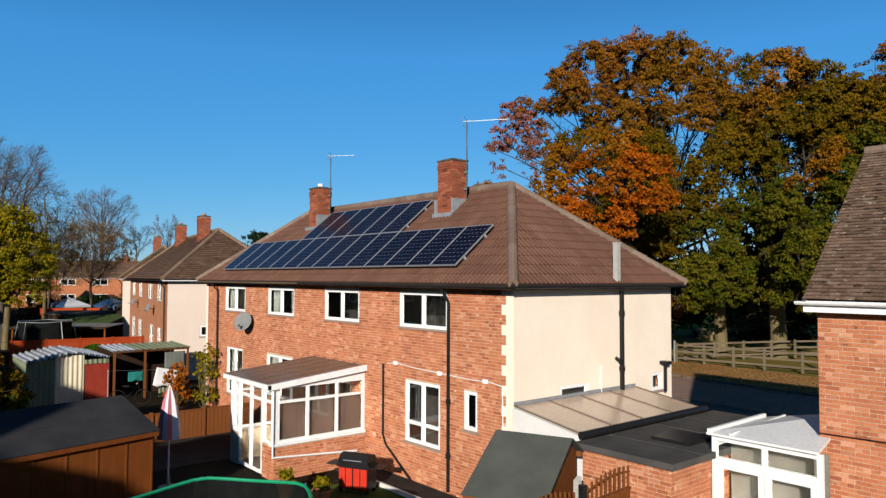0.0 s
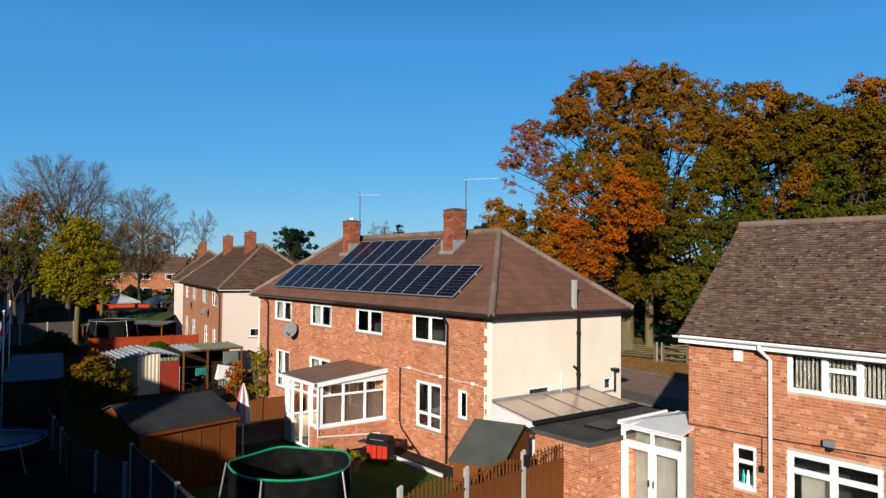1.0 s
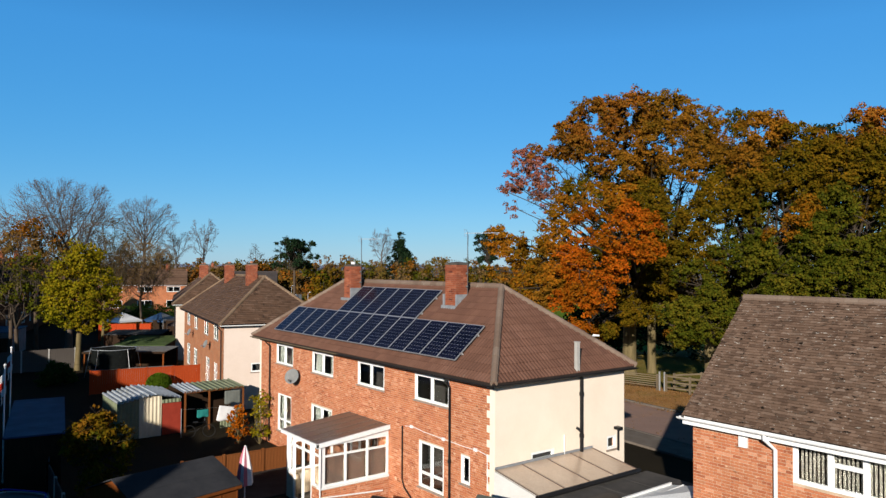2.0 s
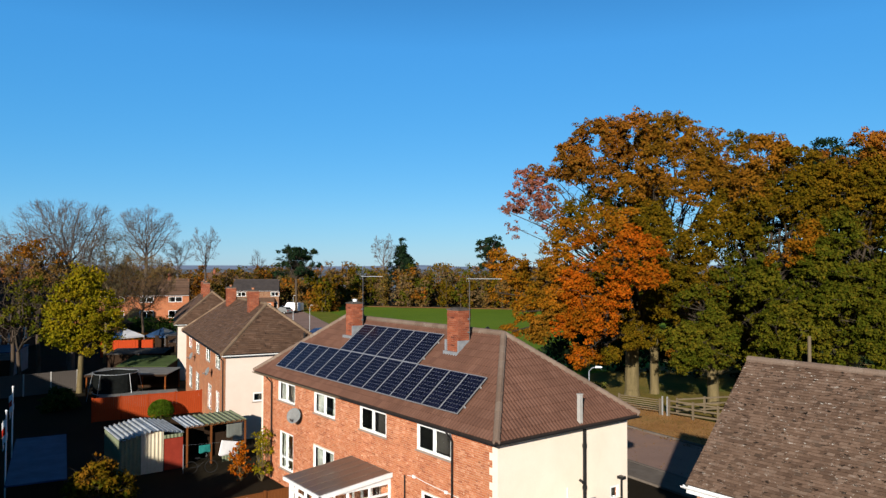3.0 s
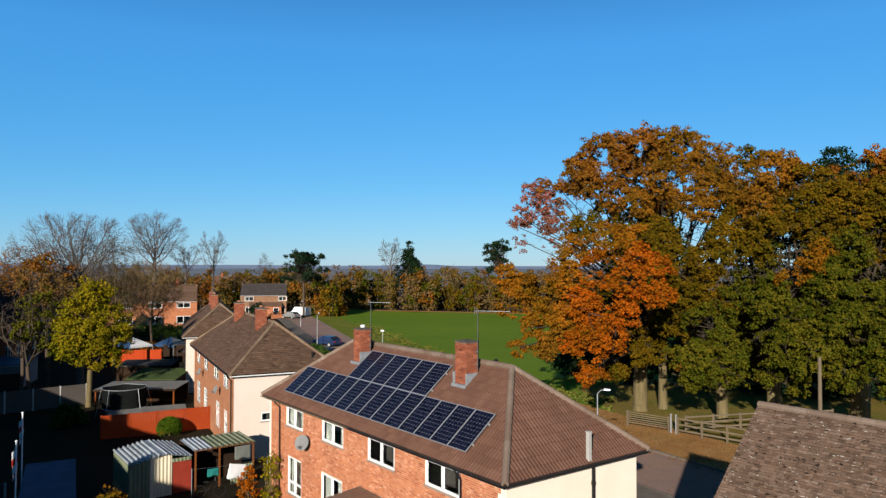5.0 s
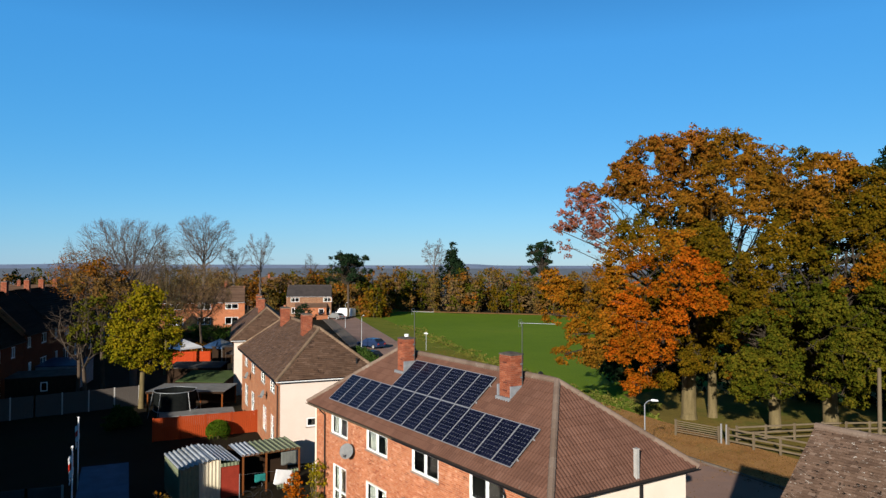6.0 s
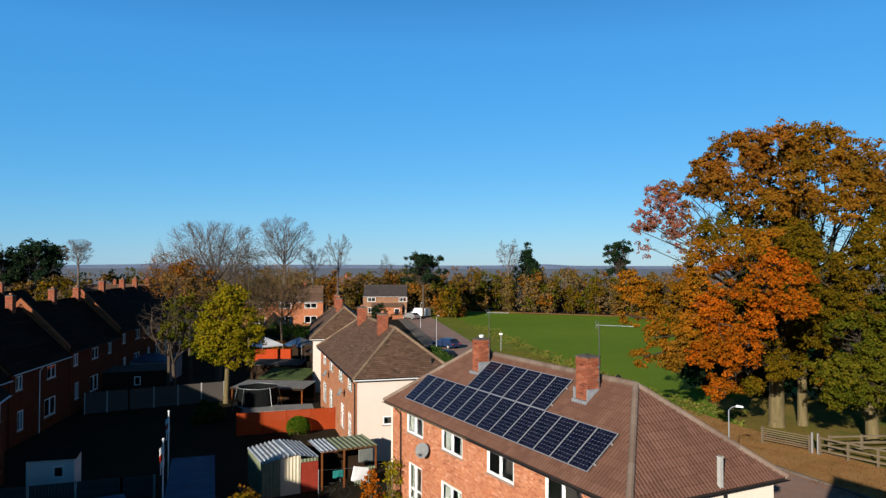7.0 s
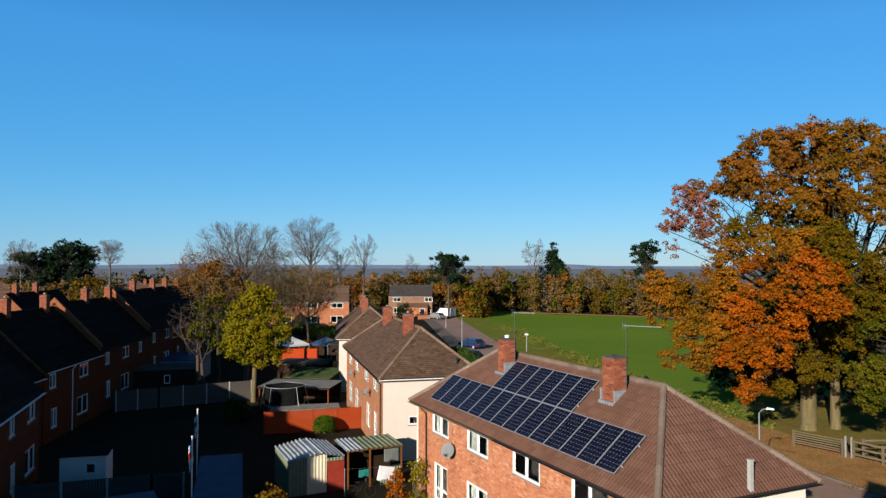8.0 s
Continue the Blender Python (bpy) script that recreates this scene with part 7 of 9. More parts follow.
clump_tree("ivy_tree", "half-bare ivy-grown tree with pale leaning branch", (-50.0, -6.9, 0), 0.16, [
    (L_GREEN, grown([(-50.5, -6.1, 8.6, 1.4), (-50.6, -7.2, 7.9, 1.3), (-49.4, -5.8, 6.9, 1.3), (-49.6, -7.5, 6.4, 1.1), (-49.4, -5.5, 5.0, 1.0)], 0.45)),
], 22, bark=M_PALEBARK, fork_h=3.5, leaf=0.11, per_m2=55, sub_r=0.5, sprays=-0.35)
bare_tree("pale leaning half-bare garden tree", (-50.6, -7.6, 0), 9.6, 30, 2.8, 0.4, 0.4, 200, 0.36, trunk=0.15, spray=(2, 1))
fan_tree("tall bare grey tree with a broad domed crown behind the gardens", (-56.6, -2.1, 0), 16.7, 9.0, 5.2, 31, limbs=15, trunk=0.3, twig=0.0145, lean=(-0.3, -0.7))
bare_tree("bare brown twiggy tree behind the gardens", (-66.1, 2.7, 0), 14.2, 43, 3.4, 0.3, 0.3, 520, 0.42, trunk=0.16, bark=M_BARK, buds=L_TWIG, bud_size=0.05, per=3)
clump_tree("russet_tree", "russet-leaved tree before the bare grey one", (-54.5, -5.0, 0), 0.18, [
    (L_BROWN, grown([(-54.4, -5.7, 11.2, 1.6), (-54.2, -4.3, 10.9, 1.6), (-54.6, -7.0, 10.6, 1.2), (-54.1, -3.2, 9.9, 1.3), (-54.4, -5.2, 9.2, 1.5)], 0.55)),
    (L_RUST, grown([(-54.0, -5.2, 11.9, 1.2), (-54.0, -6.4, 11.6, 0.9), (-54.2, -3.8, 11.6, 0.9)], 0.55)),
], 26, bark=M_PALEBARK, fork_h=6.0, leaf=0.1, per_m2=60, sub_r=0.5, sprays=-0.15)
clump_tree("olive_tree", "dull olive half-bare tree behind the terrace", (-116.0, -17.3, 0), 0.2, [
    (L_OLIVE, grown([(-116, -17.3, 9.6, 1.5), (-116, -16.2, 8.4, 1.6), (-116, -18.4, 8.2, 1.6), (-115.6, -17.2, 6.8, 1.9), (-116, -15.6, 6.6, 1.3)], 0.5)),
    (L_TWIG, grown([(-116, -18.8, 9.4, 1.3), (-116, -16.0, 10.0, 1.2), (-116, -19.2, 7.0, 1.4)], 0.4)),
], 27, bark=M_PALEBARK, fork_h=4.0, leaf=0.12, per_m2=34, sub_r=0.6, sprays=-0.1)
bare_tree("half-bare tree with russet leaves", (-66.0, -5.4, 0), 13.4, 32, 3.6, 0.55, 0.58, 300, 0.5, buds=L_RUST, bud_size=0.085, per=7)
bare_tree("bare rowan-like tree with thin brown twigs", (-83.0, 11.0, 0), 12.5, 34, 4.4, 0.3, 0.3, 600, 0.45, buds=L_TAN, bud_size=0.06, per=13)
bare_tree("brown half-bare tree behind the gardens", (-74.0, 4.6, 0), 11.6, 44, 3.6, 0.25, 0.2, 500, 0.45, buds=L_BROWN, bud_size=0.07, per=8)
bare_tree("brown half-bare tree behind the gardens", (-88.0, 3.0, 0), 12.0, 45, 4.0, 0.25, 0.2, 500, 0.5, buds=L_BROWN, bud_size=0.07, per=8)
fan_tree("great bare tree against the sky", (-146.5, 27.6, 0), 23.8, 12.3, 6.6, 35, limbs=14, trunk=0.42, twig=0.022)
fan_tree("slender bare tree against the sky", (-150.0, 35.5, 0), 17.4, 10.0, 3.4, 36, limbs=8, trunk=0.22, twig=0.017)
fan_tree("tall slender bare tree", (-167.0, 47.6, 0), 21.6, 11.0, 3.6, 37, limbs=9, trunk=0.26, twig=0.02)
bare_tree("thin far bare tree", (-204.0, 77.0, 0), 16.0, 38, 2.3, 0.3, 0.3, 200, 0.7, twig=0.03)
fan_tree("bare tree above the wood", (-160.0, 98.0, 0), 20.5, 11.0, 3.6, 39, limbs=9, trunk=0.26, twig=0.02)
fan_tree("bare tree at the end of the terrace", (-150.0, -31.4, 0), 17.6, 10.0, 3.3, 40, limbs=9, trunk=0.22, twig=0.018)
fan_tree("bare tree at the end of the terrace", (-141.0, -15.0, 0), 17.4, 12.4, 3.2, 41, limbs=9, trunk=0.2, twig=0.017)


def pine(label, base, h, spread, seed, shape="flat"):
    rng = random.Random(seed)
    cl = []
    if shape == "flat":
        for i in range(12):
            a, f, up = 6.28 * i / 12 + rng.gauss(0, 0.2), rng.uniform(0.5, 1.0), (0.62, 0.74, 0.84, 0.93)[i % 4] + rng.uniform(-0.02, 0.02)
            for j in range(9):
                q = f * rng.uniform(0.3, 1.0)
                w = a + rng.gauss(0, 0.22)
                cl.append((base[0] + math.cos(w) * spread * q, base[1] + math.sin(w) * spread * q, h * (up - 0.05 * q + rng.gauss(0, 0.012)), spread * rng.uniform(0.07, 0.135)))
        for j in range(6):
            cl.append((base[0] + rng.gauss(0, 0.2) * spread, base[1] + rng.gauss(0, 0.2) * spread, h * rng.uniform(0.8, 0.98), spread * rng.uniform(0.10, 0.17)))
    else:
        for i in range(13):
            f = i / 12
            for j in range(3 if f < 0.8 else 1):
                a = rng.uniform(0, 6.28)
                cl.append((base[0] + math.cos(a) * spread * 0.42 * (1 - f), base[1] + math.sin(a) * spread * 0.42 * (1 - f), h * (0.34 + 0.62 * f), spread * (0.36 - 0.26 * f)))
    return clump_tree("pine_tree", label, base, h * 0.018, [(L_DARK, grown(cl, 0.8))], seed, bark=M_PALEBARK, leaf=0.22, fork_h=h * 0.5, sub_r=0.7, per_m2=11, sprays=-0.5)


pine("dark flat-topped pine beside the road's end", (-131.3, 56.3, 0), 15.5, 5.8, 51)
pine("dark conical fir above the wood", (-162.3, 106.3, 0), 20.0, 8.4, 52, "cone")
pine("dark flat-topped pine at the wood's edge", (-127.0, 111.3, 0), 19.0, 4.6, 53)
pine("dark spreading pines behind the terrace", (-152.0, -22.2, 0), 17.0, 9.4, 54)
pine("dark spreading pines behind the terrace", (-152.0, -28.4, 0), 15.6, 7.5, 55)

# the wood round the field, and far trees over the plain
rng = random.Random(61)
nr = np.random.default_rng(61)
woods = {L_WOOD: [], L_BROWN: [], L_OLIVE: [], L_TWIG: [], L_GREEN: [], L_RUST: []}
stems = []
names = list(woods)


def wood_tree(x, y, h, width, main):
    """A far tree of the wood: a stem, some boughs and rounded masses of leaves down to the ground."""
    stems.append((Vector((x, y, -0.1)), Vector((x + rng.gauss(0, 0.4), y, h * 0.9)), 0.12, 0.03, 0))
    for j in range(5):
        f = rng.uniform(0.2, 0.75)
        a = rng.uniform(0, 6.28)
        s = Vector((x, y, h * f))
        stems.append((s, s + Vector((math.cos(a) * width * 0.7, math.sin(a) * width * 0.7, h * rng.uniform(0.12, 0.3))), 0.05, 0.02, 0))
    for j in range(5):
        f = (0.12, 0.3, 0.5, 0.68, 0.84)[j] + rng.uniform(-0.06, 0.06)
        a, q = rng.uniform(0, 6.28), rng.random() * (0.75 if f < 0.7 else 0.35)
        r = width * (0.72, 0.8, 0.82, 0.7, 0.5)[j] * rng.uniform(0.8, 1.2)
        m = main if rng.random() < 0.75 else rng.choice(names)
        woods[m].append((x + math.cos(a) * width * q, y + math.sin(a) * width * q, h * f, r, 0.55 if m is L_TWIG else 0.95))


edge_pts = [(-182, 66), (-150, 80), (-138, 90), (-113, 106), (-85, 128), (-50, 140)]
for i in range(185):
    f = rng.uniform(0, len(edge_pts) - 1.001)
    k = int(f)
    a, b = Vector(edge_pts[k]), Vector(edge_pts[k + 1])
    back = rng.uniform(0, 1) ** 1.7 * 34
    p = a.lerp(b, f - k) + Vector((-0.8, 0.6)) * back
    wood_tree(p.x, p.y, rng.uniform(7.5, 12.0) + back * 0.06, rng.uniform(1.8, 2.9), rng.choices(names, (3, 6, 5, 8, 4, 0))[0])
for i in range(95):
    x = rng.uniform(-225, -165)
    y = rng.uniform(-90, 75)
    wood_tree(x, y, rng.uniform(6.5, 10.5), rng.uniform(2.0, 3.4), rng.choices(names, (5, 4, 3, 3, 2, 3))[0])
for i in range(46):
    wood_tree(rng.uniform(-188, -164), rng.uniform(-60, 22), rng.uniform(8, 12), rng.uniform(2.0, 3.2), rng.choices(names, (5, 4, 4, 2, 3, 4))[0])
for i in range(44):
    wood_tree(rng.uniform(-205, -172), rng.uniform(15, 78), rng.uniform(8, 12), rng.uniform(2.0, 3.2), rng.choices(names, (5, 4, 4, 2, 3, 3))[0])
for i in range(12):
    wood_tree(-133 + rng.gauss(0, 3.0), 63.5 + rng.gauss(0, 1.8), rng.uniform(5.5, 9), rng.uniform(1.8, 2.6), rng.choice(names))
for i in range(9):
    wood_tree(-144 + rng.gauss(0, 2.5), 65 + rng.gauss(0, 2.5), rng.uniform(6, 9), rng.uniform(1.8, 2.6), rng.choice(names))
for i in range(26):
    wood_tree(rng.uniform(-168, -160), rng.uniform(-48, 6), rng.uniform(9.5, 12.2), rng.uniform(1.8, 2.8), rng.choices(names, (6, 3, 4, 1, 3, 3))[0])
for i in range(16):
    wood_tree(rng.uniform(-147, -142), rng.uniform(-33, -14), rng.uniform(8.0, 10.4), rng.uniform(1.5, 2.3), rng.choices(names, (5, 2, 6, 3, 3, 1))[0])
root = thing("wood", "autumn wood of brown, olive and bare trees", "wood", kind="stuff")
part("stems", limb_mesh("stems", stems, M_PALEBARK, 4), None, root)
for m, cl in woods.items():
    pts, faces = spray_points(nr, cl, 2.3, 1.1, -0.3)
    part("crowns", leaf_mesh("crowns", pts, 0.31, nr, m, facing=faces), None, root)
# far crowns carry the same haze as a grey-blue leaf tint
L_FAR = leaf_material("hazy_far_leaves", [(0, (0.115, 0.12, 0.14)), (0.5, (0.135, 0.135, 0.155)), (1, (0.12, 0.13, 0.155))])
far = []
for i in range(260):
    a = radians(rng.uniform(95, 205))
    r = rng.uniform(240, 700)
    far.append(np.array([math.cos(a) * r, math.sin(a) * r, 1.6]) + nr.normal(size=(60, 3)) * np.array([6, 6, 1.3]))
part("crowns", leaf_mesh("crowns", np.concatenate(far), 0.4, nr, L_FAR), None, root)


# ------------------------------------------------------------------ garden of the main house
def board_panel(parent, a, b, z0, z1, n, material, gap=0.008, thick=0.022, name="board", proud=0.006):
    """Upright boards between two points; alternate ones stand proud."""
    a, b = Vector(a), Vector(b)
    d = (b - a) / n
    s = Vector((d.y, -d.x, 0)).normalized()
    w = d.length - gap
    u = d.normalized()
    g = Geo()
    low = [u * 0 + s * 0, u * w, u * w - s * thick, -s * thick]
    g.solid([p for p in low], [p + Vector((0, 0, z1 - z0)) for p in low])
    me = g.mesh(name, material)
    for i in range(n):
        ob = new(name, me)
        ob.location = a + d * i + s * (proud if i % 2 else 0) + Vector((0, 0, z0))
        ob.parent = parent


def trellis_fence():
    """Boarded panels between concrete posts; each panel carries a trellis with a bowed top rail."""
    root = thing("garden_fence", "brown boarded fence with trellis top and concrete posts", "fence")
    line_ = [(4.62, -12.1), (4.42, -10.1), (4.2, -8.07), (3.97, -6.06), (3.68, -4.03), (3.40, -1.95), (3.22, 0.3)]
    top = 1.93
    for x, y in line_:
        part("post", Geo().solid([(x - 0.05, y - 0.05, -0.2), (x + 0.05, y - 0.05, -0.2), (x + 0.05, y + 0.05, -0.2), (x - 0.05, y + 0.05, -0.2)], [(x - 0.05, y - 0.05, top), (x + 0.05, y - 0.05, top), (x + 0.045, y + 0.045, top + 0.06), (x - 0.045, y + 0.045, top + 0.06)]), M_CONCRETE, root, "concrete post")
    for (ax, ay), (bx, by) in zip(line_, line_[1:]):
        a, b = Vector((ax, ay, 0)), Vector((bx, by, 0))
        u = (b - a).normalized()
        board_panel(root, a + u * 0.06, b - u * 0.06, 0.05, 1.46, 13, M_FENCE)
        part("rail", Geo().beam(a + u * 0.06 + Vector((0, 0, 1.485)), b - u * 0.06 + Vector((0, 0, 1.485)), 0.06, 0.05), M_FENCE, root)
        n = 15
        bow = []
        for i in range(n):
            p = a + u * 0.12 + (b - a - u * 0.24) * (i / (n - 1))
            z = 1.76 + 0.15 * math.sin(math.pi * i / (n - 1))
            bow.append((p.x, p.y, z - 0.10))
            part("trellis_slat", Geo().beam(p + Vector((0, 0, 1.51)), p + Vector((0, 0, z)), 0.034, 0.024), M_FENCE, root)
        part("trellis_rail", Geo().path(bow, 0.018, 5), M_FENCE, root)
    part("lamp", Geo().box(3.455, 3.55, -2.0, -1.90, 1.60, 1.88), M_BLACK, root, "small black lamp on the post")
    return root


trellis_fence()


def trampoline(at, r, ring, pad, label, net=True):
    root = thing("trampoline", label, "trampoline", at=at)
    n = 5
    c = [(r * math.cos(2 * math.pi * (i + 0.3) / n), r * math.sin(2 * math.pi * (i + 0.3) / n)) for i in range(n)]
    fine = 40
    flat = [1 - 0.075 * abs(math.sin(math.pi * (n * i / fine - 0.3))) for i in range(fine + 1)]
    circle = [(r * k * math.cos(2 * math.pi * i / fine), r * k * math.sin(2 * math.pi * i / fine)) for i, k in enumerate(flat)]
    part("top_ring", Geo().path([(x, y, ring - 0.6 * (1 - flat[i])) for i, (x, y) in enumerate(circle)], 0.026, 6), pad, root, "padded rim")
    part("frame_ring", Geo().path([(x * 1.04, y * 1.04, 0.78) for x, y in circle], 0.03, 6), M_GALV, root)
    part("mat", Geo().solid([(x * 0.98, y * 0.98, 0.76) for x, y in circle[:-1]], [(x * 0.98, y * 0.98, 0.78) for x, y in circle[:-1]]), M_BLACK, root, "black jumping mat")
    for x, y in c:
        part("pole", Geo().path([(x * 1.30, y * 1.30, 0.02), (x * 1.16, y * 1.16, ring * 0.5), (x * 1.03, y * 1.03, ring)], 0.02, 6), M_GALV, root, "grey steel pole")
    if net:
        g = Geo()
        for (x0, y0), (x1, y1) in zip(circle, circle[1:]):
            g.face((x0, y0, 0.8), (x1, y1, 0.8), (x1 * 0.99, y1 * 0.99, ring - 0.03), (x0 * 0.99, y0 * 0.99, ring - 0.03))
        part("net", g, M_NET, root, "black safety net")
    return root


M_NET = surface("black_netting", (0.006, 0.007, 0.007), (0.011, 0.012, 0.011), 4, 1.0, spec=0.0)
nt = M_NET.node_tree
clear = nt.nodes.new("ShaderNodeBsdfTransparent")
mx = nt.nodes.new("ShaderNodeMixShader")
mx.inputs[0].default_value = 0.97
nt.links.new(clear.outputs[0], mx.inputs[1])
nt.links.new(nt.nodes["Principled BSDF"].outputs[0], mx.inputs[2])
nt.links.new(mx.outputs[0], nt.nodes["Material Output"].inputs[0])
trampoline(pose(1.35, -7.25, 0), 1.42, 2.1, M_GREENRIM, "round trampoline with green rim and black safety net")
trampoline(pose(-10.9, -11.9, 0), 1.5, 0.9, M_BLUERIM, "low round trampoline with blue rim in shade", net=False)
trampoline(pose(-42.2, -1.45, 0), 1.65, 2.28, M_GALV, "grey framed trampoline with safety net beyond fence")


def felt_shed(at, length, half, he, zr, label, boards, felt, back=None):
    """A small gabled wooden shed; ridge along x. back: the depth behind the ridge, where it is not that before it."""
    root = thing("garden_shed", label, "shed", at=at, group="")
    back = back or half
    rear_he = zr - (zr - he) * back / half
    for y, h in ((-half, he), (back - 0.03, rear_he)):
        part("side_wall", Geo().box(0, length, y, y + 0.03, 0, h), boards, root)
    for x in (0, length - 0.03):
        g = Geo().solid([(x, -half + 0.03, 0), (x + 0.03, -half + 0.03, 0), (x + 0.03, back - 0.03, 0), (x, back - 0.03, 0)], [(x, -half + 0.03, he), (x + 0.03, -half + 0.03, he), (x + 0.03, back - 0.03, rear_he), (x, back - 0.03, rear_he)])
        g.solid([(x, -half, he), (x + 0.03, -half, he), (x + 0.03, back, rear_he), (x, back, rear_he)], [(x, -0.02, zr), (x + 0.03, -0.02, zr), (x + 0.03, 0.02, zr), (x, 0.02, zr)])
        part("end_wall", g, boards, root)
    for sg, dep, low in ((-1, half, he), (1, back, rear_he)):
        g = Geo()
        f = slope_frame((-0.1, -dep - 0.12, low - 0.02), (1, 0, 0), (0, dep + 0.12, zr - low + 0.06)) if sg < 0 else slope_frame((length + 0.1, dep + 0.12, low - 0.02), (-1, 0, 0), (0, -(dep + 0.12), zr - low + 0.06))
        up = math.hypot(dep + 0.12, zr - low + 0.06)
        g.solid([f(0, 0, 0), f(length + 0.2, 0, 0), f(length + 0.2, up, 0), f(0, up, 0)], [f(0, 0, 0.03), f(length + 0.2, 0, 0.03), f(length + 0.2, up, 0.03), f(0, up, 0.03)])
        g.solid([f(0, up * 0.48, 0.03), f(length + 0.2, up * 0.48, 0.03), f(length + 0.2, up, 0.03), f(0, up, 0.03)], [f(0, up * 0.48, 0.037), f(length + 0.2, up * 0.48, 0.037), f(length + 0.2, up, 0.034), f(0, up, 0.034)])
        part("roof_felt", g, felt, root, "felted roof slope")
        part("eaves_board", Geo().box(-0.08, length + 0.08, sg * (dep + 0.10) - 0.012, sg * (dep + 0.10) + 0.012, low - 0.12, low - 0.02), boards, root)
    n = int(length / 0.6)
    for i in range(n + 1):
        x = min(length - 0.04, i * length / n)
        part("batten", Geo().box(x, x + 0.04, -half - 0.015, -half, 0.0, he), boards, root)
    return root


felt_shed(pose(1.36, -1.70, 0, 0, 0, 22), 1.30, 1.36, 1.56, 2.30, "small shed with grey-green felt roof by fence", M_FENCE, M_FELT, back=0.5)
felt_shed(pose(-5.75, -9.45, 0, 0, 0, 103.5), 3.1, 1.5, 1.9, 2.42, "orange-brown wooden shed with dark felt roof", M_SHED, M_SHEDFELT)


def parasol(at):
    root = thing("parasol", "closed pink and white striped parasol on a stand", "parasol", at=at)
    part("pole", Geo().path([(0, 0, 0), (0, 0, 2.55)], 0.022, 8), M_WHITE, root)
    part("base", Geo().lathe([(0, 0), (0.26, 0), (0.24, 0.07), (0.05, 0.1), (0.04, 0.3), (0, 0.3)], (0, 0, 0), 14), M_CONCRETE, root)
    for i in range(12):
        a0, a1 = 2 * math.pi * i / 12, 2 * math.pi * (i + 1) / 12
        g = Geo()
        prof = [(0.04, 2.52), (0.16, 2.2), (0.26, 1.7), (0.30, 1.25)]
        for (r0, z0), (r1, z1) in zip(prof, prof[1:]):
            k0, k1 = (1.0, 0.8) if i % 2 else (0.8, 1.0)
            g.face((r0 * k0 * math.cos(a0), r0 * k0 * math.sin(a0), z0), (r1 * k0 * math.cos(a0), r1 * k0 * math.sin(a0), z1), (r1 * k1 * math.cos(a1), r1 * k1 * math.sin(a1), z1), (r0 * k1 * math.cos(a1), r0 * k1 * math.sin(a1), z0))
        part("canopy_panel", g, M_STRIPE_A if i % 2 else M_LINEN, root)
    return root


parasol(pose(-6.9, -5.1, 0))


def barbecue(at):
    root = thing("barbecue", "black and red gas barbecue trolley on paving", "barbecue", at=at)
    part("cabinet", Geo().box(-0.5, 0.5, -0.26, 0.26, 0.12, 0.78), M_BLACK, root)
    for x in (-0.48, -0.24, 0.02, 0.26):
        part("door_panel", Geo().box(x, x + 0.21, -0.285, -0.262, 0.15, 0.75), M_RED, root, "bright red front panel")
    part("grill_tray", Geo().box(-0.56, 0.56, -0.3, 0.3, 0.782, 0.88), M_BLACK, root)
    lid = [(-0.28, 0.88), (-0.28, 1.0), (-0.2, 1.12), (0.0, 1.17), (0.2, 1.12), (0.28, 0.98), (0.28, 0.88)]
    g = Geo()
    for (y0, z0), (y1, z1) in zip(lid, lid[1:]):
        g.face((-0.5, y0, z0), (0.5, y0, z0), (0.5, y1, z1), (-0.5, y1, z1))
    g.face(*[(0.5, y, z) for y, z in lid]).face(*[(-0.5, y, z) for y, z in reversed(lid)])
    part("lid", g, M_BLACK, root, "rounded black lid")
    part("side_shelf", Geo().box(0.57, 0.95, -0.25, 0.25, 0.8, 0.83), M_BLACK, root)
    part("side_shelf", Geo().box(-0.95, -0.57, -0.25, 0.25, 0.8, 0.83), M_BLACK, root)
    part("lid_handle", Geo().path([(-0.3, -0.34, 1.0), (0.3, -0.34, 1.0)], 0.014, 6).path([(-0.3, -0.34, 1.0), (-0.3, -0.28, 0.99)], 0.01, 6).path([(0.3, -0.34, 1.0), (0.3, -0.28, 0.99)], 0.01, 6), M_GALV, root)
    for x in (-0.45, 0.45):
        for y in (-0.22, 0.22):
            part("wheel", Geo().lathe([(0, -0.02), (0.065, -0.02), (0.065, 0.02), (0, 0.02)], (0, 0, 0), 12).moved(pose(x, y, 0.065, 90, 0, 0)), M_RUBBER, root)
    return root


barbecue(pose(-3.75, -1.6, 0.02, 0, 0, 28) @ Matrix.Scale(0.8, 4))


def leafy(name, label, category, base, clumps, material, leaf=0.05, per=60, seed=1, sub=0.12, group=""):
    """A small plant of many leaves on thin stems."""
    root = thing(name, label, category, at=Matrix.Translation(base), group=group)
    rng2 = np.random.default_rng(seed)
    pr = random.Random(seed)
    segs = []
    for x, y, z, r, d in clumps:
        for _ in range(6):
            e = Vector((x, y, z)) + Vector((pr.gauss(0, r * 0.4), pr.gauss(0, r * 0.4), pr.gauss(0, r * 0.3)))
            m = e * 0.5 + Vector((pr.gauss(0, 0.05), pr.gauss(0, 0.05), 0))
            segs += [(Vector((0, 0, 0)), m, 0.018, 0.012, 1), (m, e, 0.012, 0.005, 1)]
    tagged(part("woody_growth", limb_mesh("woody_growth", segs, M_BARK, 4), None, root), kind="stuff")
    part("foliage", leaf_mesh("foliage", clump_points(rng2, clumps, per, sub), leaf, rng2, material), None, root)
    return root


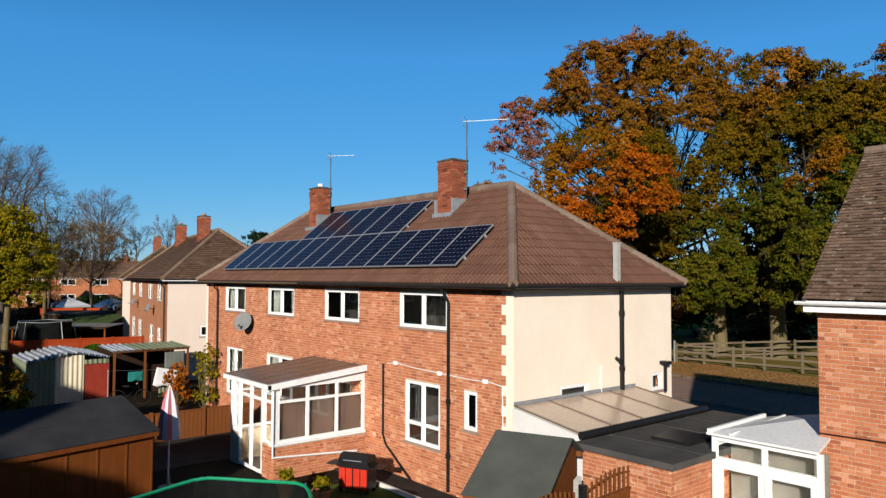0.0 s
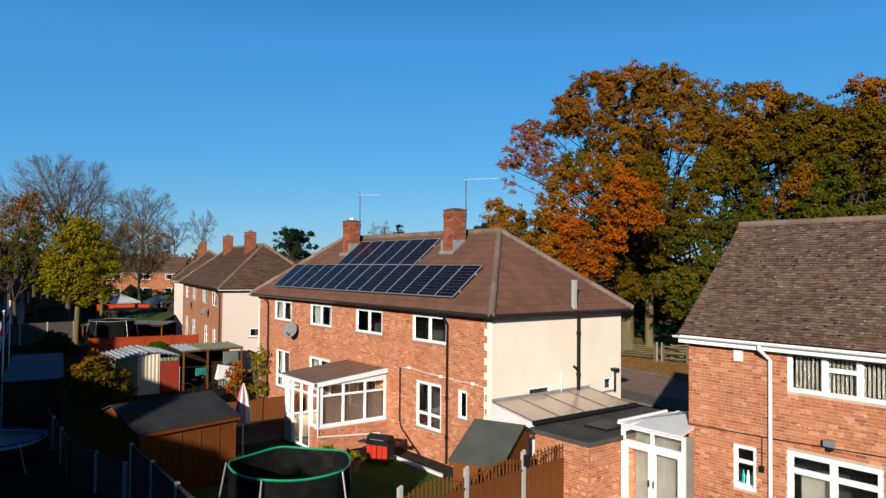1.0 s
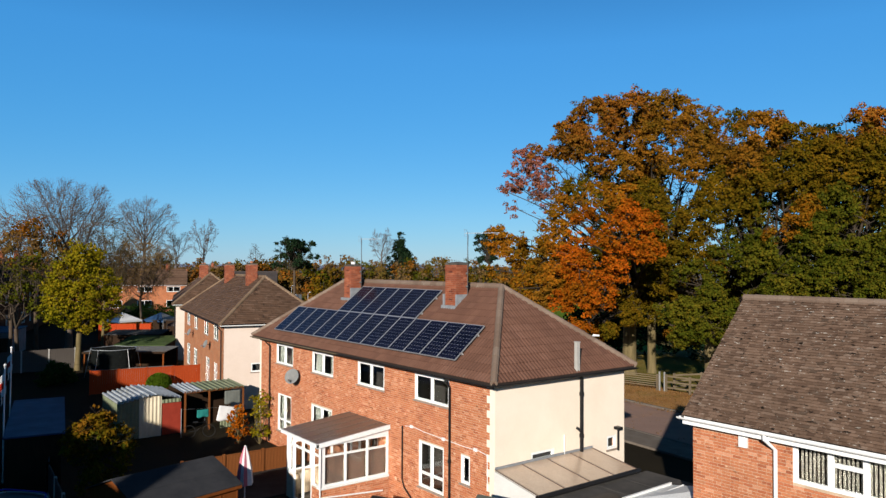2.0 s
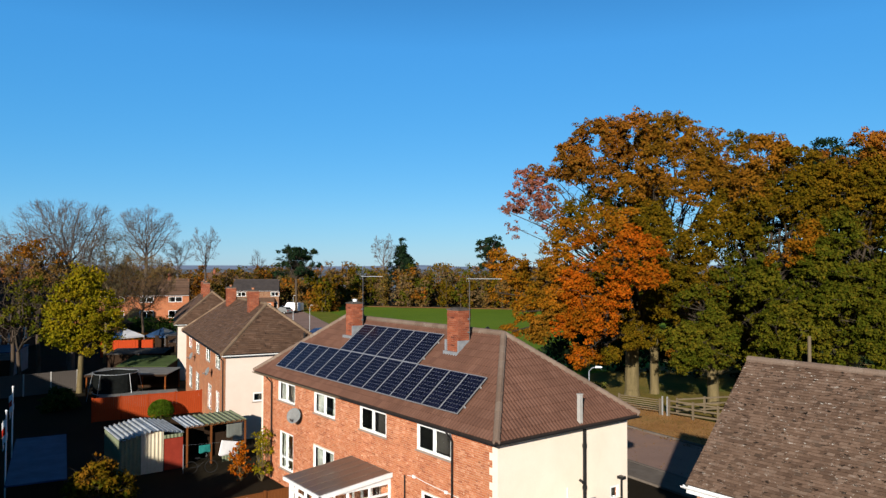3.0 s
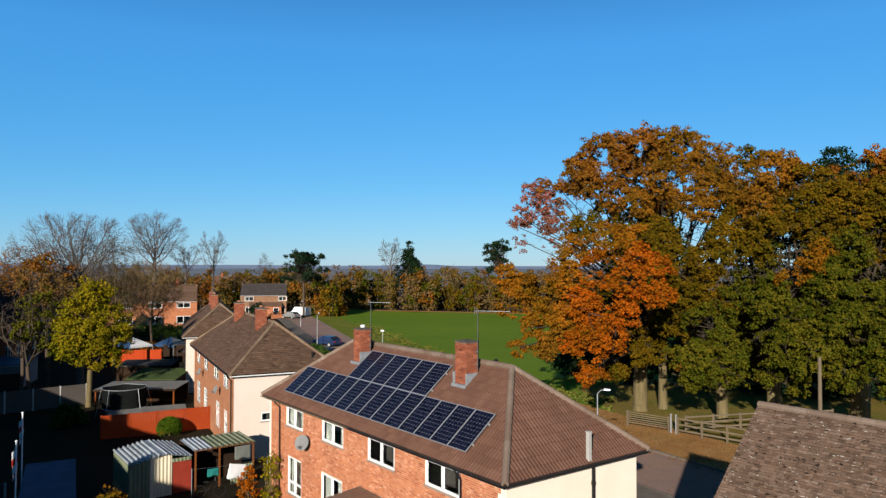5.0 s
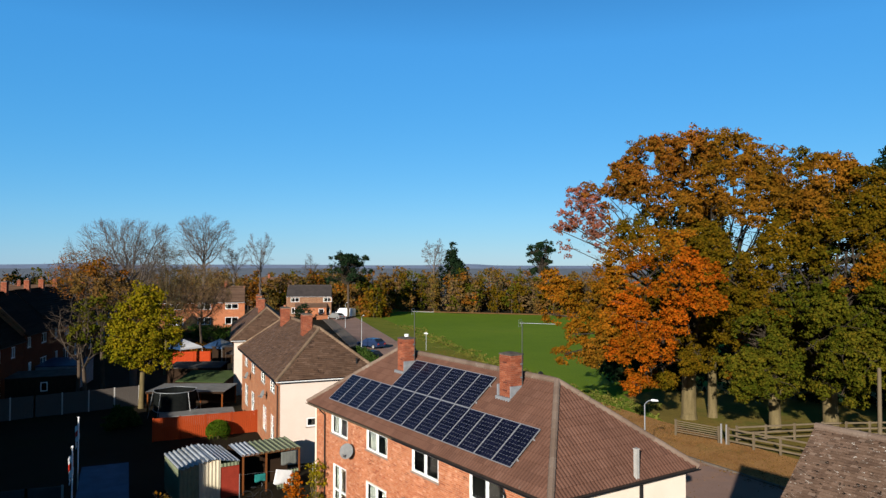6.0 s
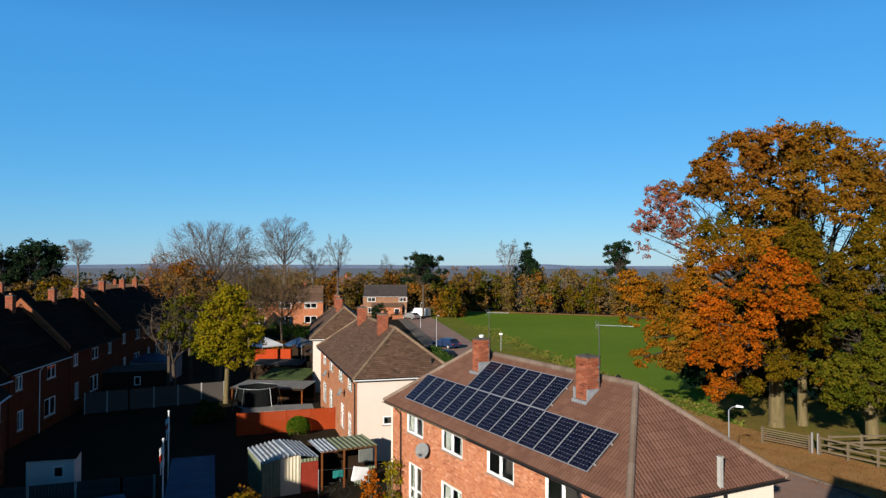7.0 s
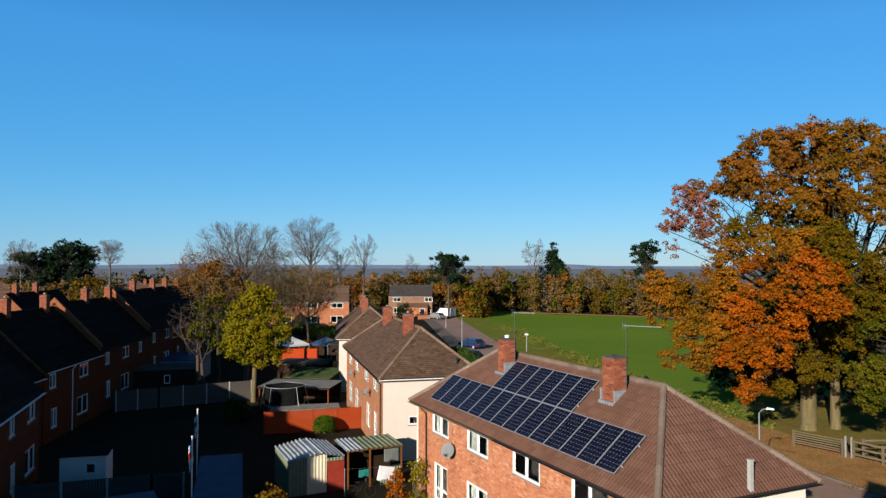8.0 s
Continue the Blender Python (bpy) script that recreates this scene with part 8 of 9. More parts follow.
def potted(at, label, seed):
    root = thing("plant_pot", label, "plant pot", at=at, group="potted plants by the conservatory")
    part("pot", Geo().lathe([(0, 0), (0.15, 0), (0.21, 0.32), (0.235, 0.33), (0.235, 0.39), (0.2, 0.39), (0.19, 0.34), (0, 0.34)], (0, 0, 0), 16), M_TERRA, root, "terracotta pot")
    r2 = np.random.default_rng(seed)
    part("foliage", leaf_mesh("foliage", clump_points(r2, [(0, 0, 0.52, 0.2, 1.0)], 130, 0.1), 0.05, r2, L_YELLOW), None, root)
    return root


potted(pose(-3.3, -2.85, 0.02), "terracotta pot with a small green shrub", 5)
potted(pose(-4.35, -3.2, 0.02), "terracotta pot with a small green shrub", 6)

# white edging at the lawn, climber at the far corner, low fence at the end of the patio
single("edging", Geo().beam((-5.3, -0.95, 0.08), (-1.2, -0.95, 0.08), 0.07, 0.1), M_WHITEWALL, "white painted edging along the lawn", "edging")
leafy("climbing_plant", "autumn climbing plant on a trellis by the wall", "plant", (-16.4, -0.55, 0), [(0.1, 0, 0.7, 0.5, 0.8), (-0.1, 0.1, 1.5, 0.5, 0.8), (0.3, 0.1, 2.2, 0.4, 0.6), (-0.4, 0, 2.0, 0.35, 0.5)], L_YELLOW, 0.07, 26, 7, 0.2)
leafy("climbing_plant", "orange autumn shrub by the house wall", "plant", (-17.1, -1.3, 0), [(0, 0, 0.6, 0.6, 0.9), (0.2, -0.2, 1.3, 0.5, 0.7), (-0.2, 0.1, 1.6, 0.4, 0.5)], L_ORANGE, 0.07, 26, 8, 0.2)


def plain_fence(name, label, pts, h, material, posts=M_CONCRETE, board=0.14, step=1.85, group=""):
    """A boarded fence along a line, each board and post a piece."""
    root = thing(name, label, "fence", group=group)
    for (ax, ay), (bx, by) in zip(pts, pts[1:]):
        a, b = Vector((ax, ay, 0)), Vector((bx, by, 0))
        n = max(1, round((b - a).length / step))
        for i in range(n):
            p, q = a.lerp(b, i / n), a.lerp(b, (i + 1) / n)
            u = (q - p).normalized()
            part("post", Geo().beam(p + Vector((0, 0, -0.1)), p + Vector((0, 0, h + 0.08)), 0.1, 0.1), posts, root)
            board_panel(root, p + u * 0.06, q - u * 0.06, 0.03, h, max(2, int((q - p).length / board)), material)
            part("rail", Geo().beam(p + u * 0.06 + Vector((0, 0, h + 0.02)), q - u * 0.06 + Vector((0, 0, h + 0.02)), 0.05, 0.04), material, root)
        part("post", Geo().beam(b + Vector((0, 0, -0.1)), b + Vector((0, 0, h + 0.08)), 0.1, 0.1), posts, root)
    return root


plain_fence("boundary_fence", "dark boarded fence with concrete posts between the gardens", [(4.2, -9.45), (-4.25, -9.3)], 1.6, M_GREYFENCE, step=1.95)
plain_fence("boundary_fence", "dark boarded fence with pale posts beside a shed", [(-4.3, -9.45), (-7.6, -10.2), (-14.0, -9.9), (-20.5, -8.9)], 1.1, M_GREYFENCE)
plain_fence("patio_fence", "dark brown fence across the garden", [(-12.0, -5.6), (-12.0, -0.6)], 0.9, M_FENCE, posts=M_FENCE)
plain_fence("red_fence", "red-brown stained timber fence", [(-34.3, 2.5), (-35.3, -4.4)], 1.55, M_REDFENCE, posts=M_REDFENCE)
plain_fence("grey_fence", "weathered grey boarded fence with one sunlit end", [(-49.1, -2.9), (-48.6, -10.7), (-48.2, -14.0)], 1.7, M_GREYFENCE)
plain_fence("orange_fence", "bright red-orange stained fence", [(-69.0, 8.4), (-71.3, 3.4)], 1.9, M_BRIGHTFENCE, posts=M_BRIGHTFENCE)
plain_fence("post_fence", "dark fence with pale concrete posts", [(-24.2, -18.6), (-23.4, -12.4), (-23.0, -10.9)], 1.3, M_FELTDARK, step=2.05)


# ------------------------------------------------------------------ corrugated sheds of the next garden
def corrugated(geo, fr, s0, s1, t0, t1, step=0.16, depth=0.03, thick=0.006, rib=None):
    """A ribbed sheet in a slope's frame, ribs up the slope."""
    pts = []
    if rib:
        s = s0
        while s + step <= s1 + 1e-6:
            pts += [(s, 0.0), (s + step - rib, 0.0), (s + step - rib * 0.8, depth), (s + step - rib * 0.2, depth)]
            s += step
        pts.append((s, 0.0))
    else:
        n = max(2, int((s1 - s0) / step) * 4)
        for i in range(n + 1):
            pts.append((s0 + (s1 - s0) * i / n, depth if i % 4 in (1, 2) else 0.0))
    for (a, ha), (b, hb) in zip(pts, pts[1:]):
        geo.face(fr(a, t0, ha), fr(b, t0, hb), fr(b, t1, hb), fr(a, t1, ha))
        geo.face(fr(a, t1, ha - thick), fr(b, t1, hb - thick), fr(b, t0, hb - thick), fr(a, t0, ha - thick))
    return geo


def upright(fr):
    """A wall's frame as a slope's frame."""
    return lambda s, t, h: Vector(fr(s, h, t))


def metal_shed():
    root = thing("metal_shed", "corrugated green and cream metal shed with red door", "shed")
    x0, x1, y0, y1, he, zr, yr = -24.3, -21.0, -5.9, -2.9, 1.78, 2.12, -4.3
    f = upright(right_side(x1))
    part("front_panel", corrugated(Geo(), f, y0, -4.95, 0, he + 0.12), M_CORR_G, root, "green ribbed panel")
    part("front_panel", corrugated(Geo(), f, -4.93, -3.85, 0, he + 0.26), M_CORR_C, root, "cream ribbed panel")
    part("front_panel", corrugated(Geo(), f, -3.83, y1, 1.62, he + 0.02), M_CORR_G, root)
    part("door", Geo().box(x1 - 0.03, x1 + 0.02, -3.80, y1 + 0.02, 0.02, 1.6), M_REDDOOR, root, "dull red door")
    part("side_wall", corrugated(Geo(), upright(rear(y0)), x0, x1, 0, he), M_CORR_G, root)
    part("back_wall", Geo().box(x0, x0 + 0.03, y0, y1, 0, he), M_CORR_G, root)
    part("inner_wall", Geo().box(x0, x1 - 0.04, y1, y1 + 0.03, 0, he), M_CORR_G, root)
    run = x1 - x0 + 0.35
    a = slope_frame((x0 - 0.15, yr, zr), (0, y0 - 0.15 - yr, he - zr), (1, 0, 0))
    part("roof_sheet", corrugated(Geo(), lambda s, t, h: a(s, t, h if a(0, 0, 1).z > zr else -h), 0, math.hypot(yr - y0 + 0.15, zr - he), 0, run, 0.235, 0.075, rib=0.10), M_CORR_S, root, "silver ribbed roof sheet")
    b = slope_frame((x0 - 0.15, yr, zr), (0, y1 + 0.15 - yr, he + 0.02 - zr), (1, 0, 0))
    part("roof_sheet", corrugated(Geo(), lambda s, t, h: b(s, t, h if b(0, 0, 1).z > zr else -h), 0, math.hypot(yr - y1 - 0.15, zr - he), 0, run, 0.235, 0.075, rib=0.10), M_CORR_S, root, "silver ribbed roof sheet")
    return root


def open_shelter():
    root = thing("open_shelter", "open-fronted shelter with green ribbed roof and clutter", "shelter")
    x0, x1, y0, y1 = -23.6, -20.9, -2.75, 0.45
    f = slope_frame((x1 + 0.1, y0 - 0.05, 2.06), (0, 1, 0), (-(x1 - x0) - 0.1, 0, 0.10))
    part("roof_sheet", corrugated(Geo(), f, 0, 0.96, 0, 2.5, 0.24, 0.06, rib=0.09), M_CORR_S, root, "silver ribbed roof sheet")
    part("roof_sheet", corrugated(Geo(), f, 0.97, y1 - y0 + 0.1, 0, 2.5, 0.29, 0.05, rib=0.10), M_CORR_G, root, "mossy green ribbed roof")
    part("back_wall", Geo().box(x0, x0 + 0.04, y0, y1, 0, 2.05), M_DARKWOOD, root)
    board_panel(root, (x0 + 1.2, -1.3, 0), (x0 + 1.2, 0.3, 0), 0.0, 1.9, 10, M_DARKWOOD)
    part("end_panel", corrugated(Geo(), upright(right_side(x1 - 0.02)), -0.85, y1, 0, 0.95, 0.16, 0.03), M_CORR_G, root)
    for y in (y0 + 0.05, -1.45, y1 - 0.05):
        part("post", Geo().box(x1 - 0.04, x1 + 0.04, y - 0.04, y + 0.04, 0, 2.1), M_FENCE, root)
    part("front_rail", Geo().box(x1 - 0.03, x1 + 0.03, y0, y1, 2.0, 2.1), M_FENCE, root)
    return root


metal_shed()
open_shelter()


def cloth(name, label, at, w, h, material, seed):
    pr = random.Random(seed)
    g = Geo()
    n, m = 10, 8
    P = [[Vector((w * (i / n - 0.5), 0.02 * math.sin(i * 0.7 + j * 0.3) * (j / m), -h * j / m * (1 + 0.06 * math.sin(i * 0.9)))) for i in range(n + 1)] for j in range(m + 1)]
    g.v = [tuple(p) for row in P for p in row]
    g.f = [(j * (n + 1) + i, (j + 1) * (n + 1) + i, (j + 1) * (n + 1) + i + 1, j * (n + 1) + i + 1) for j in range(m) for i in range(n)]
    ob = single(name, g, material, label, "laundry", at=at, smooth=True)
    mod = ob.modifiers.new("thickness", "SOLIDIFY")
    mod.thickness = 0.006
    return ob


def washing_line():
    root = thing("washing_line", "grey washing line between two posts", "washing line")
    part("post", Geo().path([(-19.9, -3.2, 0), (-19.9, -3.2, 1.45)], 0.02, 8), M_GALV, root)
    part("post", Geo().path([(-19.7, 0.7, 0), (-19.7, 0.7, 1.45)], 0.02, 8), M_GALV, root)
    part("line", Geo().path([(-19.9, -3.2, 1.4), (-19.8, -1.2, 1.31), (-19.7, 0.7, 1.4)], 0.003, 5), M_GALV, root)
    return root


washing_line()
cloth("towel", "white towel hung on a washing line", pose(-19.75, -0.85, 1.32, 0, 12, 90), 0.95, 0.75, M_LINEN, 1)
cloth("shirt", "teal garment hung on a washing line", pose(-19.8, -2.15, 1.30, 0, 0, 90), 0.6, 0.38, M_TEAL, 2)
cloth("shirt", "pale blue garment hung under the shelter", pose(-21.1, -0.1, 1.9, 0, 0, 90), 0.9, 0.7, M_CURTAIN, 3)


def bicycle(at):
    root = thing("bicycle", "small dark bicycle leaning in the yard", "bicycle", at=at)
    for x in (0, 0.95):
        ring = [(x + 0.3 * math.cos(2 * math.pi * i / 18), 0, 0.3 + 0.3 * math.sin(2 * math.pi * i / 18)) for i in range(19)]
        part("wheel", Geo().path(ring, 0.016, 5), M_RUBBER, root)
    part("frame", Geo().path([(0, 0, 0.3), (0.35, 0, 0.32), (0.75, 0, 0.72), (0.3, 0, 0.72), (0.35, 0, 0.32)], 0.016, 6).path([(0.95, 0, 0.3), (0.75, 0, 0.85)], 0.016, 6), M_BLACK, root)
    part("handlebar", Geo().path([(0.72, -0.25, 0.88), (0.75, 0, 0.86), (0.72, 0.25, 0.88)], 0.014, 6), M_GALV, root)
    part("saddle", Geo().box(0.18, 0.42, -0.06, 0.06, 0.74, 0.79), M_BLACK, root)
    return root


bicycle(pose(-19.6, -2.9, 0.02, 0, 0, 70))
root = thing("shrub", "domed clipped green bush before the fence", "shrub", at=pose(-33.85, -0.4, 0))
nd = np.random.default_rng(71)
u = nd.normal(size=(9000, 3))
u[:, 2] = np.abs(u[:, 2]) * 1.1 - 0.25
u /= np.linalg.norm(u, axis=1, keepdims=True)
part("trunk", limb_mesh("trunk", [(Vector((0, 0, -0.05)), Vector((0, 0, 0.6)), 0.05, 0.04, 0)], M_BARK, 6), None, root)
part("foliage", leaf_mesh("foliage", u * np.array([0.82, 0.82, 0.78]) * nd.uniform(0.86, 1.03, (9000, 1)) + np.array([0, 0, 0.5]), 0.042, nd, L_MOSS), None, root)
clump_tree("shrub", "bronze and olive garden shrub", (-12.5, -8.6, 0), 0.08, [(L_GREEN, grown([(-12.2, -9.0, 1.5, 0.95), (-12.6, -8.0, 1.4, 0.9), (-12.1, -9.3, 0.9, 0.8)], 1.0)), (L_OLIVE, grown([(-12.7, -8.5, 2.4, 0.85), (-12.4, -9.1, 2.1, 0.75), (-12.6, -7.9, 2.1, 0.7)], 0.9)), (L_GOLD, grown([(-12.7, -8.4, 3.0, 0.5), (-12.4, -8.9, 2.6, 0.45)], 0.6))], 72, fork_h=0.4, leaf=0.07, per_m2=170, sub_r=0.3, sprays=-0.2)
clump_tree("shrub", "dark green shrub by a grey fence", (-40.8, -5.5, 0), 0.08, [(L_HEDGE, grown([(-40.8, -5.5, 0.9, 0.95), (-40.6, -6.2, 0.6, 0.7), (-41.0, -4.8, 0.6, 0.7)], 1.0))], 73, fork_h=0.3, leaf=0.1, per_m2=60, sub_r=0.3)


# ------------------------------------------------------------------ shaded gardens: flags, huts, covers
def flagpole(at, h, fh, label):
    root = thing("flagpole", label, "flagpole", at=at, group="flagpoles in the shaded garden")
    part("pole", Geo().path([(0, 0, 0), (0, 0, h)], 0.03, 8).lathe([(0, 0), (0.05, 0.02), (0.05, 0.07), (0, 0.1)], (0, 0, h), 8), M_WHITE, root)
    for k, mat in enumerate((M_LINEN, M_RED, M_LINEN)):
        g = Geo()
        for i in range(5):
            for j in range(3):
                u0, u1 = i / 5, (i + 1) / 5
                w0, w1 = (k * 3 + j) / 9, (k * 3 + j + 1) / 9

                def P(u, w):
                    return (-0.03 - 0.45 * u, -0.10 * u + 0.06 * math.sin(u * 7 + w * 2), h - 0.1 - fh * w - 0.55 * u)
                g.face(P(u0, w0), P(u1, w0), P(u1, w1), P(u0, w1))
        part("flag_band", g, mat, root)
    return root


flagpole(pose(-16.53, -11.12, 0), 4.6, 1.0, "white flagpole with limp red and white flag")
flagpole(pose(-21.8, -10.36, 0), 4.75, 0.9, "white flagpole with limp red and white flag")


def hut(at, w, d, h, label, wall, roof, fall=0.15, win=True, roof_over=0.12, name="garden_hut"):
    root = thing(name, label, "hut", at=at)
    holes = [(w * 0.55, w * 0.55 + 0.55, h * 0.45, h * 0.8)] if win else []
    part("front_wall", solid_wall(Geo(), rear(0), 0, w, 0, h, holes, 0.05), wall, root)
    part("back_wall", Geo().box(0, w, d - 0.05, d, 0, h + fall), wall, root)
    for x in (0, w - 0.05):
        part("side_wall", Geo().solid([(x, 0.05, 0), (x + 0.05, 0.05, 0), (x + 0.05, d - 0.05, 0), (x, d - 0.05, 0)], [(x, 0.05, h), (x + 0.05, 0.05, h), (x + 0.05, d - 0.05, h + fall), (x, d - 0.05, h + fall)]), wall, root)
    o = roof_over
    part("roof", Geo().solid([(-o, -o, h), (w + o, -o, h), (w + o, d + o, h + fall), (-o, d + o, h + fall)], [(-o, -o, h + 0.06), (w + o, -o, h + 0.06), (w + o, d + o, h + fall + 0.06), (-o, d + o, h + fall + 0.06)]), roof, root)
    for a, b, c, e in holes:
        window(root, rear(0), a, b, c, e, 1, recess=0.0, sill=None)
    return root


hut(pose(-27.1, -16.8, 0, 0, 0, 78), 2.3, 1.6, 1.8, "white garden cabin with a small window in shade", M_WHITEWALL, M_TERRACEROOF)
hut(pose(-15.29, -11.15, 0, 0, 0, 81), 1.85, 7.3, 2.0, "garden hut with blue sheeted roof in shade", M_DARKWOOD, M_BLUECOVER, win=False)
hut(pose(-13.5, -14.6, 0, 0, 0, 95), 2.3, 4.2, 1.9, "dark timber hut with blue cover in shade", M_GREYFENCE, M_BLUECOVER)
hut(pose(-39.6, -3.05, 0, 0, 0, 77.3), 5.2, 1.7, 0.74, "long low garden store with grey felt roof", M_PALEFELT, M_PALEFELT, name="garden_store", win=False, fall=0.05)
hut(pose(-50.3, 0.5, 0, 0, 0, 52), 4.3, 3.4, 1.6, "dark shed with mossy green felt roof", M_DARKWOOD, M_MOSSFELT, name="garden_shed", win=False, fall=0.5)
hut(pose(-55.5, -13.4, 0, 0, 0, 82), 6.4, 3.0, 2.3, "flat-roofed dark conservatory in the terrace's shade", M_DARKWOOD, M_FELTDARK, name="conservatory")
hut(pose(-64.0, -12.6, 0, 0, 0, 70), 6.8, 5.5, 2.2, "white garden room with blue-grey roof in shade", M_GREYWALL, M_BLUECOVER, name="garden_room")
hut(pose(-56.5, 1.0, 0, 0, 0, 62), 5.0, 3.4, 2.0, "dark shed with felt roof behind the garden tree", M_DARKWOOD, M_FELTDARK, name="garden_shed", win=False)


def canopy_tent(at, w, d, h, roof_a, roof_b, label):
    root = thing("canopy_tent", label, "canopy", at=at, group="canopies in the far gardens")
    for x in (0, w):
        for y in (0, d):
            part("leg", Geo().path([(x, y, 0), (x, y, h)], 0.03, 6), M_GALV, root)
    ap = (w / 2, d / 2, h + 0.9)
    for i, (a, b) in enumerate((((0, 0, h), (w, 0, h)), ((w, 0, h), (w, d, h)), ((w, d, h), (0, d, h)), ((0, d, h), (0, 0, h)))):
        g = Geo().face(a, b, ap).face((a[0], a[1], h - 0.2), (b[0], b[1], h - 0.2), b, a)
        part("roof_panel", g, roof_a if i % 2 else roof_b, root)
    return root


canopy_tent(pose(-75.5, 4.6, 0, 0, 0, 20), 3.4, 3.0, 2.1, M_LINEN, M_BLUECOVER, "white and blue garden canopy on legs")
canopy_tent(pose(-74.0, 8.8, 0, 0, 0, 35), 3.0, 3.0, 2.0, M_DISH, M_BLUECOVER, "grey garden canopy on steel legs")
canopy_tent(pose(-66.0, 9.4, 0, 0, 0, 35), 3.0, 3.0, 2.0, M_LINEN, M_SLATE, "white and dark garden canopy on legs")
hut(pose(-72.5, 9.6, 0, 0, 0, 62), 3.0, 2.6, 2.0, "dark garden shed with slate-grey roof", M_DARKWOOD, M_SLATE, name="garden_shed", win=False)


def flat_shelter(at, w, d, h):
    """A low open shelter: a flat felted roof on posts with a fascia board."""
    root = thing("open_shelter", "low open shelter with flat grey felt roof", "shelter", at=at)
    part("roof", Geo().box(-0.1, w + 0.1, -0.1, d + 0.1, h, h + 0.05), M_PALEFELT, root, "grey felt roof")
    part("fascia", Geo().box(-0.1, w + 0.1, -0.125, -0.1, h - 0.1, h + 0.06), M_DARKWOOD, root)
    for x in (0.05, w / 2, w - 0.05):
        for y in (0.05, d - 0.05):
            part("post", Geo().box(x - 0.05, x + 0.05, y - 0.05, y + 0.05, 0, h), M_SHED, root)
    part("back_panel", Geo().box(0.1, w - 0.1, d - 0.02, d, 0, h), M_DARKWOOD, root)
    return root


flat_shelter(pose(-45.9, -2.85, 0, 0, 0, 57.6), 6.2, 4.0, 1.65)
# hedges before the far brick houses
nr3 = np.random.default_rng(81)
cl = [(-104 + 0.55 * i, 8 + 1.0 * i + random.Random(i).gauss(0, 0.4), 1.3, 1.5, 0.8) for i in range(22)]
root = thing("hedge", "dark clipped garden hedge", "hedge", kind="stuff")
part("foliage", leaf_mesh("foliage", clump_points(nr3, cl, 16, 0.5), 0.11, nr3, L_HEDGE), None, root)
cl = [(-84 + 0.5 * i, 4 + 1.0 * i, 0.9, 1.1, 0.7) for i in range(12)]
root = thing("hedge", "rusty autumn garden hedge", "hedge", kind="stuff")
part("foliage", leaf_mesh("foliage", clump_points(nr3, cl, 16, 0.5), 0.11, nr3, L_RUST), None, root)
# clipped bushes in the front gardens along the street
cl = [(-66.0 + 1.1 * i, 26.2 - 0.36 * i, 0.9, 1.2, 0.9) for i in range(25)]
root = thing("hedge", "dark front garden hedge along the pavement", "hedge", kind="stuff")
part("foliage", leaf_mesh("foliage", clump_points(nr3, cl, 20, 0.4), 0.09, nr3, L_HEDGE), None, root)
# rough grass tussocks along the field's edge
cl = []
pr = random.Random(82)
for i in range(len(line)):
    p = line[i] + side_of[i] * pr.uniform(8.6, 10.2)
    if -105 < p.x < -24:
        for j in range(16):
            q = p + Vector((pr.gauss(0, 2.2), pr.gauss(0, 0.7)))
            cl.append((q.x, q.y, 0.08, pr.uniform(0.14, 0.42), 0.5))
L_STRAW = leaf_material("straw_grass", [(0, (0.125, 0.125, 0.022)), (0.5, (0.165, 0.145, 0.035)), (1, (0.10, 0.125, 0.018))])
root = thing("rough_grass", "strip of straw-coloured rough grass by the field", "grass", kind="stuff")
part("tufts", leaf_mesh("tufts", clump_points(nr3, cl, 12, 0.35), 0.10, nr3, L_STRAW), None, root)
# fallen leaves on verge and street
pts = []
for i in range(16000):
    k = pr.randrange(8, 40)
    p = line[k].lerp(line[k + 1], pr.random()) + side_of[k] * (pr.uniform(2.2, 8.5) if pr.random() < 0.94 else pr.uniform(-2.8, 2.4))
    pts.append((p.x, p.y, 0.13 if (p - line[k]).length > 3.1 else 0.035))
root = thing("fallen_leaves", "scattered brown fallen leaves on the verge", "leaves", kind="stuff")
part("leaf_litter", leaf_mesh("leaf_litter", np.array(pts), 0.045, nr3, L_BROWN, flat=0.0), None, root)


# ------------------------------------------------------------------ street furniture, rail fence and vehicles
def street_lamp(at, h, label, arm=0.9):
    root = thing("street_lamp", label, "street lamp", at=at, group="street lamps")
    part("column", Geo().tube((0, 0, 0), (0, 0, 1.1), 0.07, 0.07, 10).tube((0, 0, 1.1), (0, 0, h - 0.25), 0.045, 0.032, 10).path([(0, 0, h - 0.25), (arm * 0.25, 0, h - 0.06), (arm * 0.6, 0, h)], 0.026, 8), M_GALV, root)
    part("head", Geo().solid([(arm * 0.5, -0.08, h - 0.04), (arm * 1.02, -0.06, h - 0.03), (arm * 1.02, 0.06, h - 0.03), (arm * 0.5, 0.08, h - 0.04)], [(arm * 0.52, -0.07, h + 0.06), (arm * 0.98, -0.04, h + 0.04), (arm * 0.98, 0.04, h + 0.04), (arm * 0.52, 0.07, h + 0.06)]), M_WHITE, root, "pale lamp head")
    return root


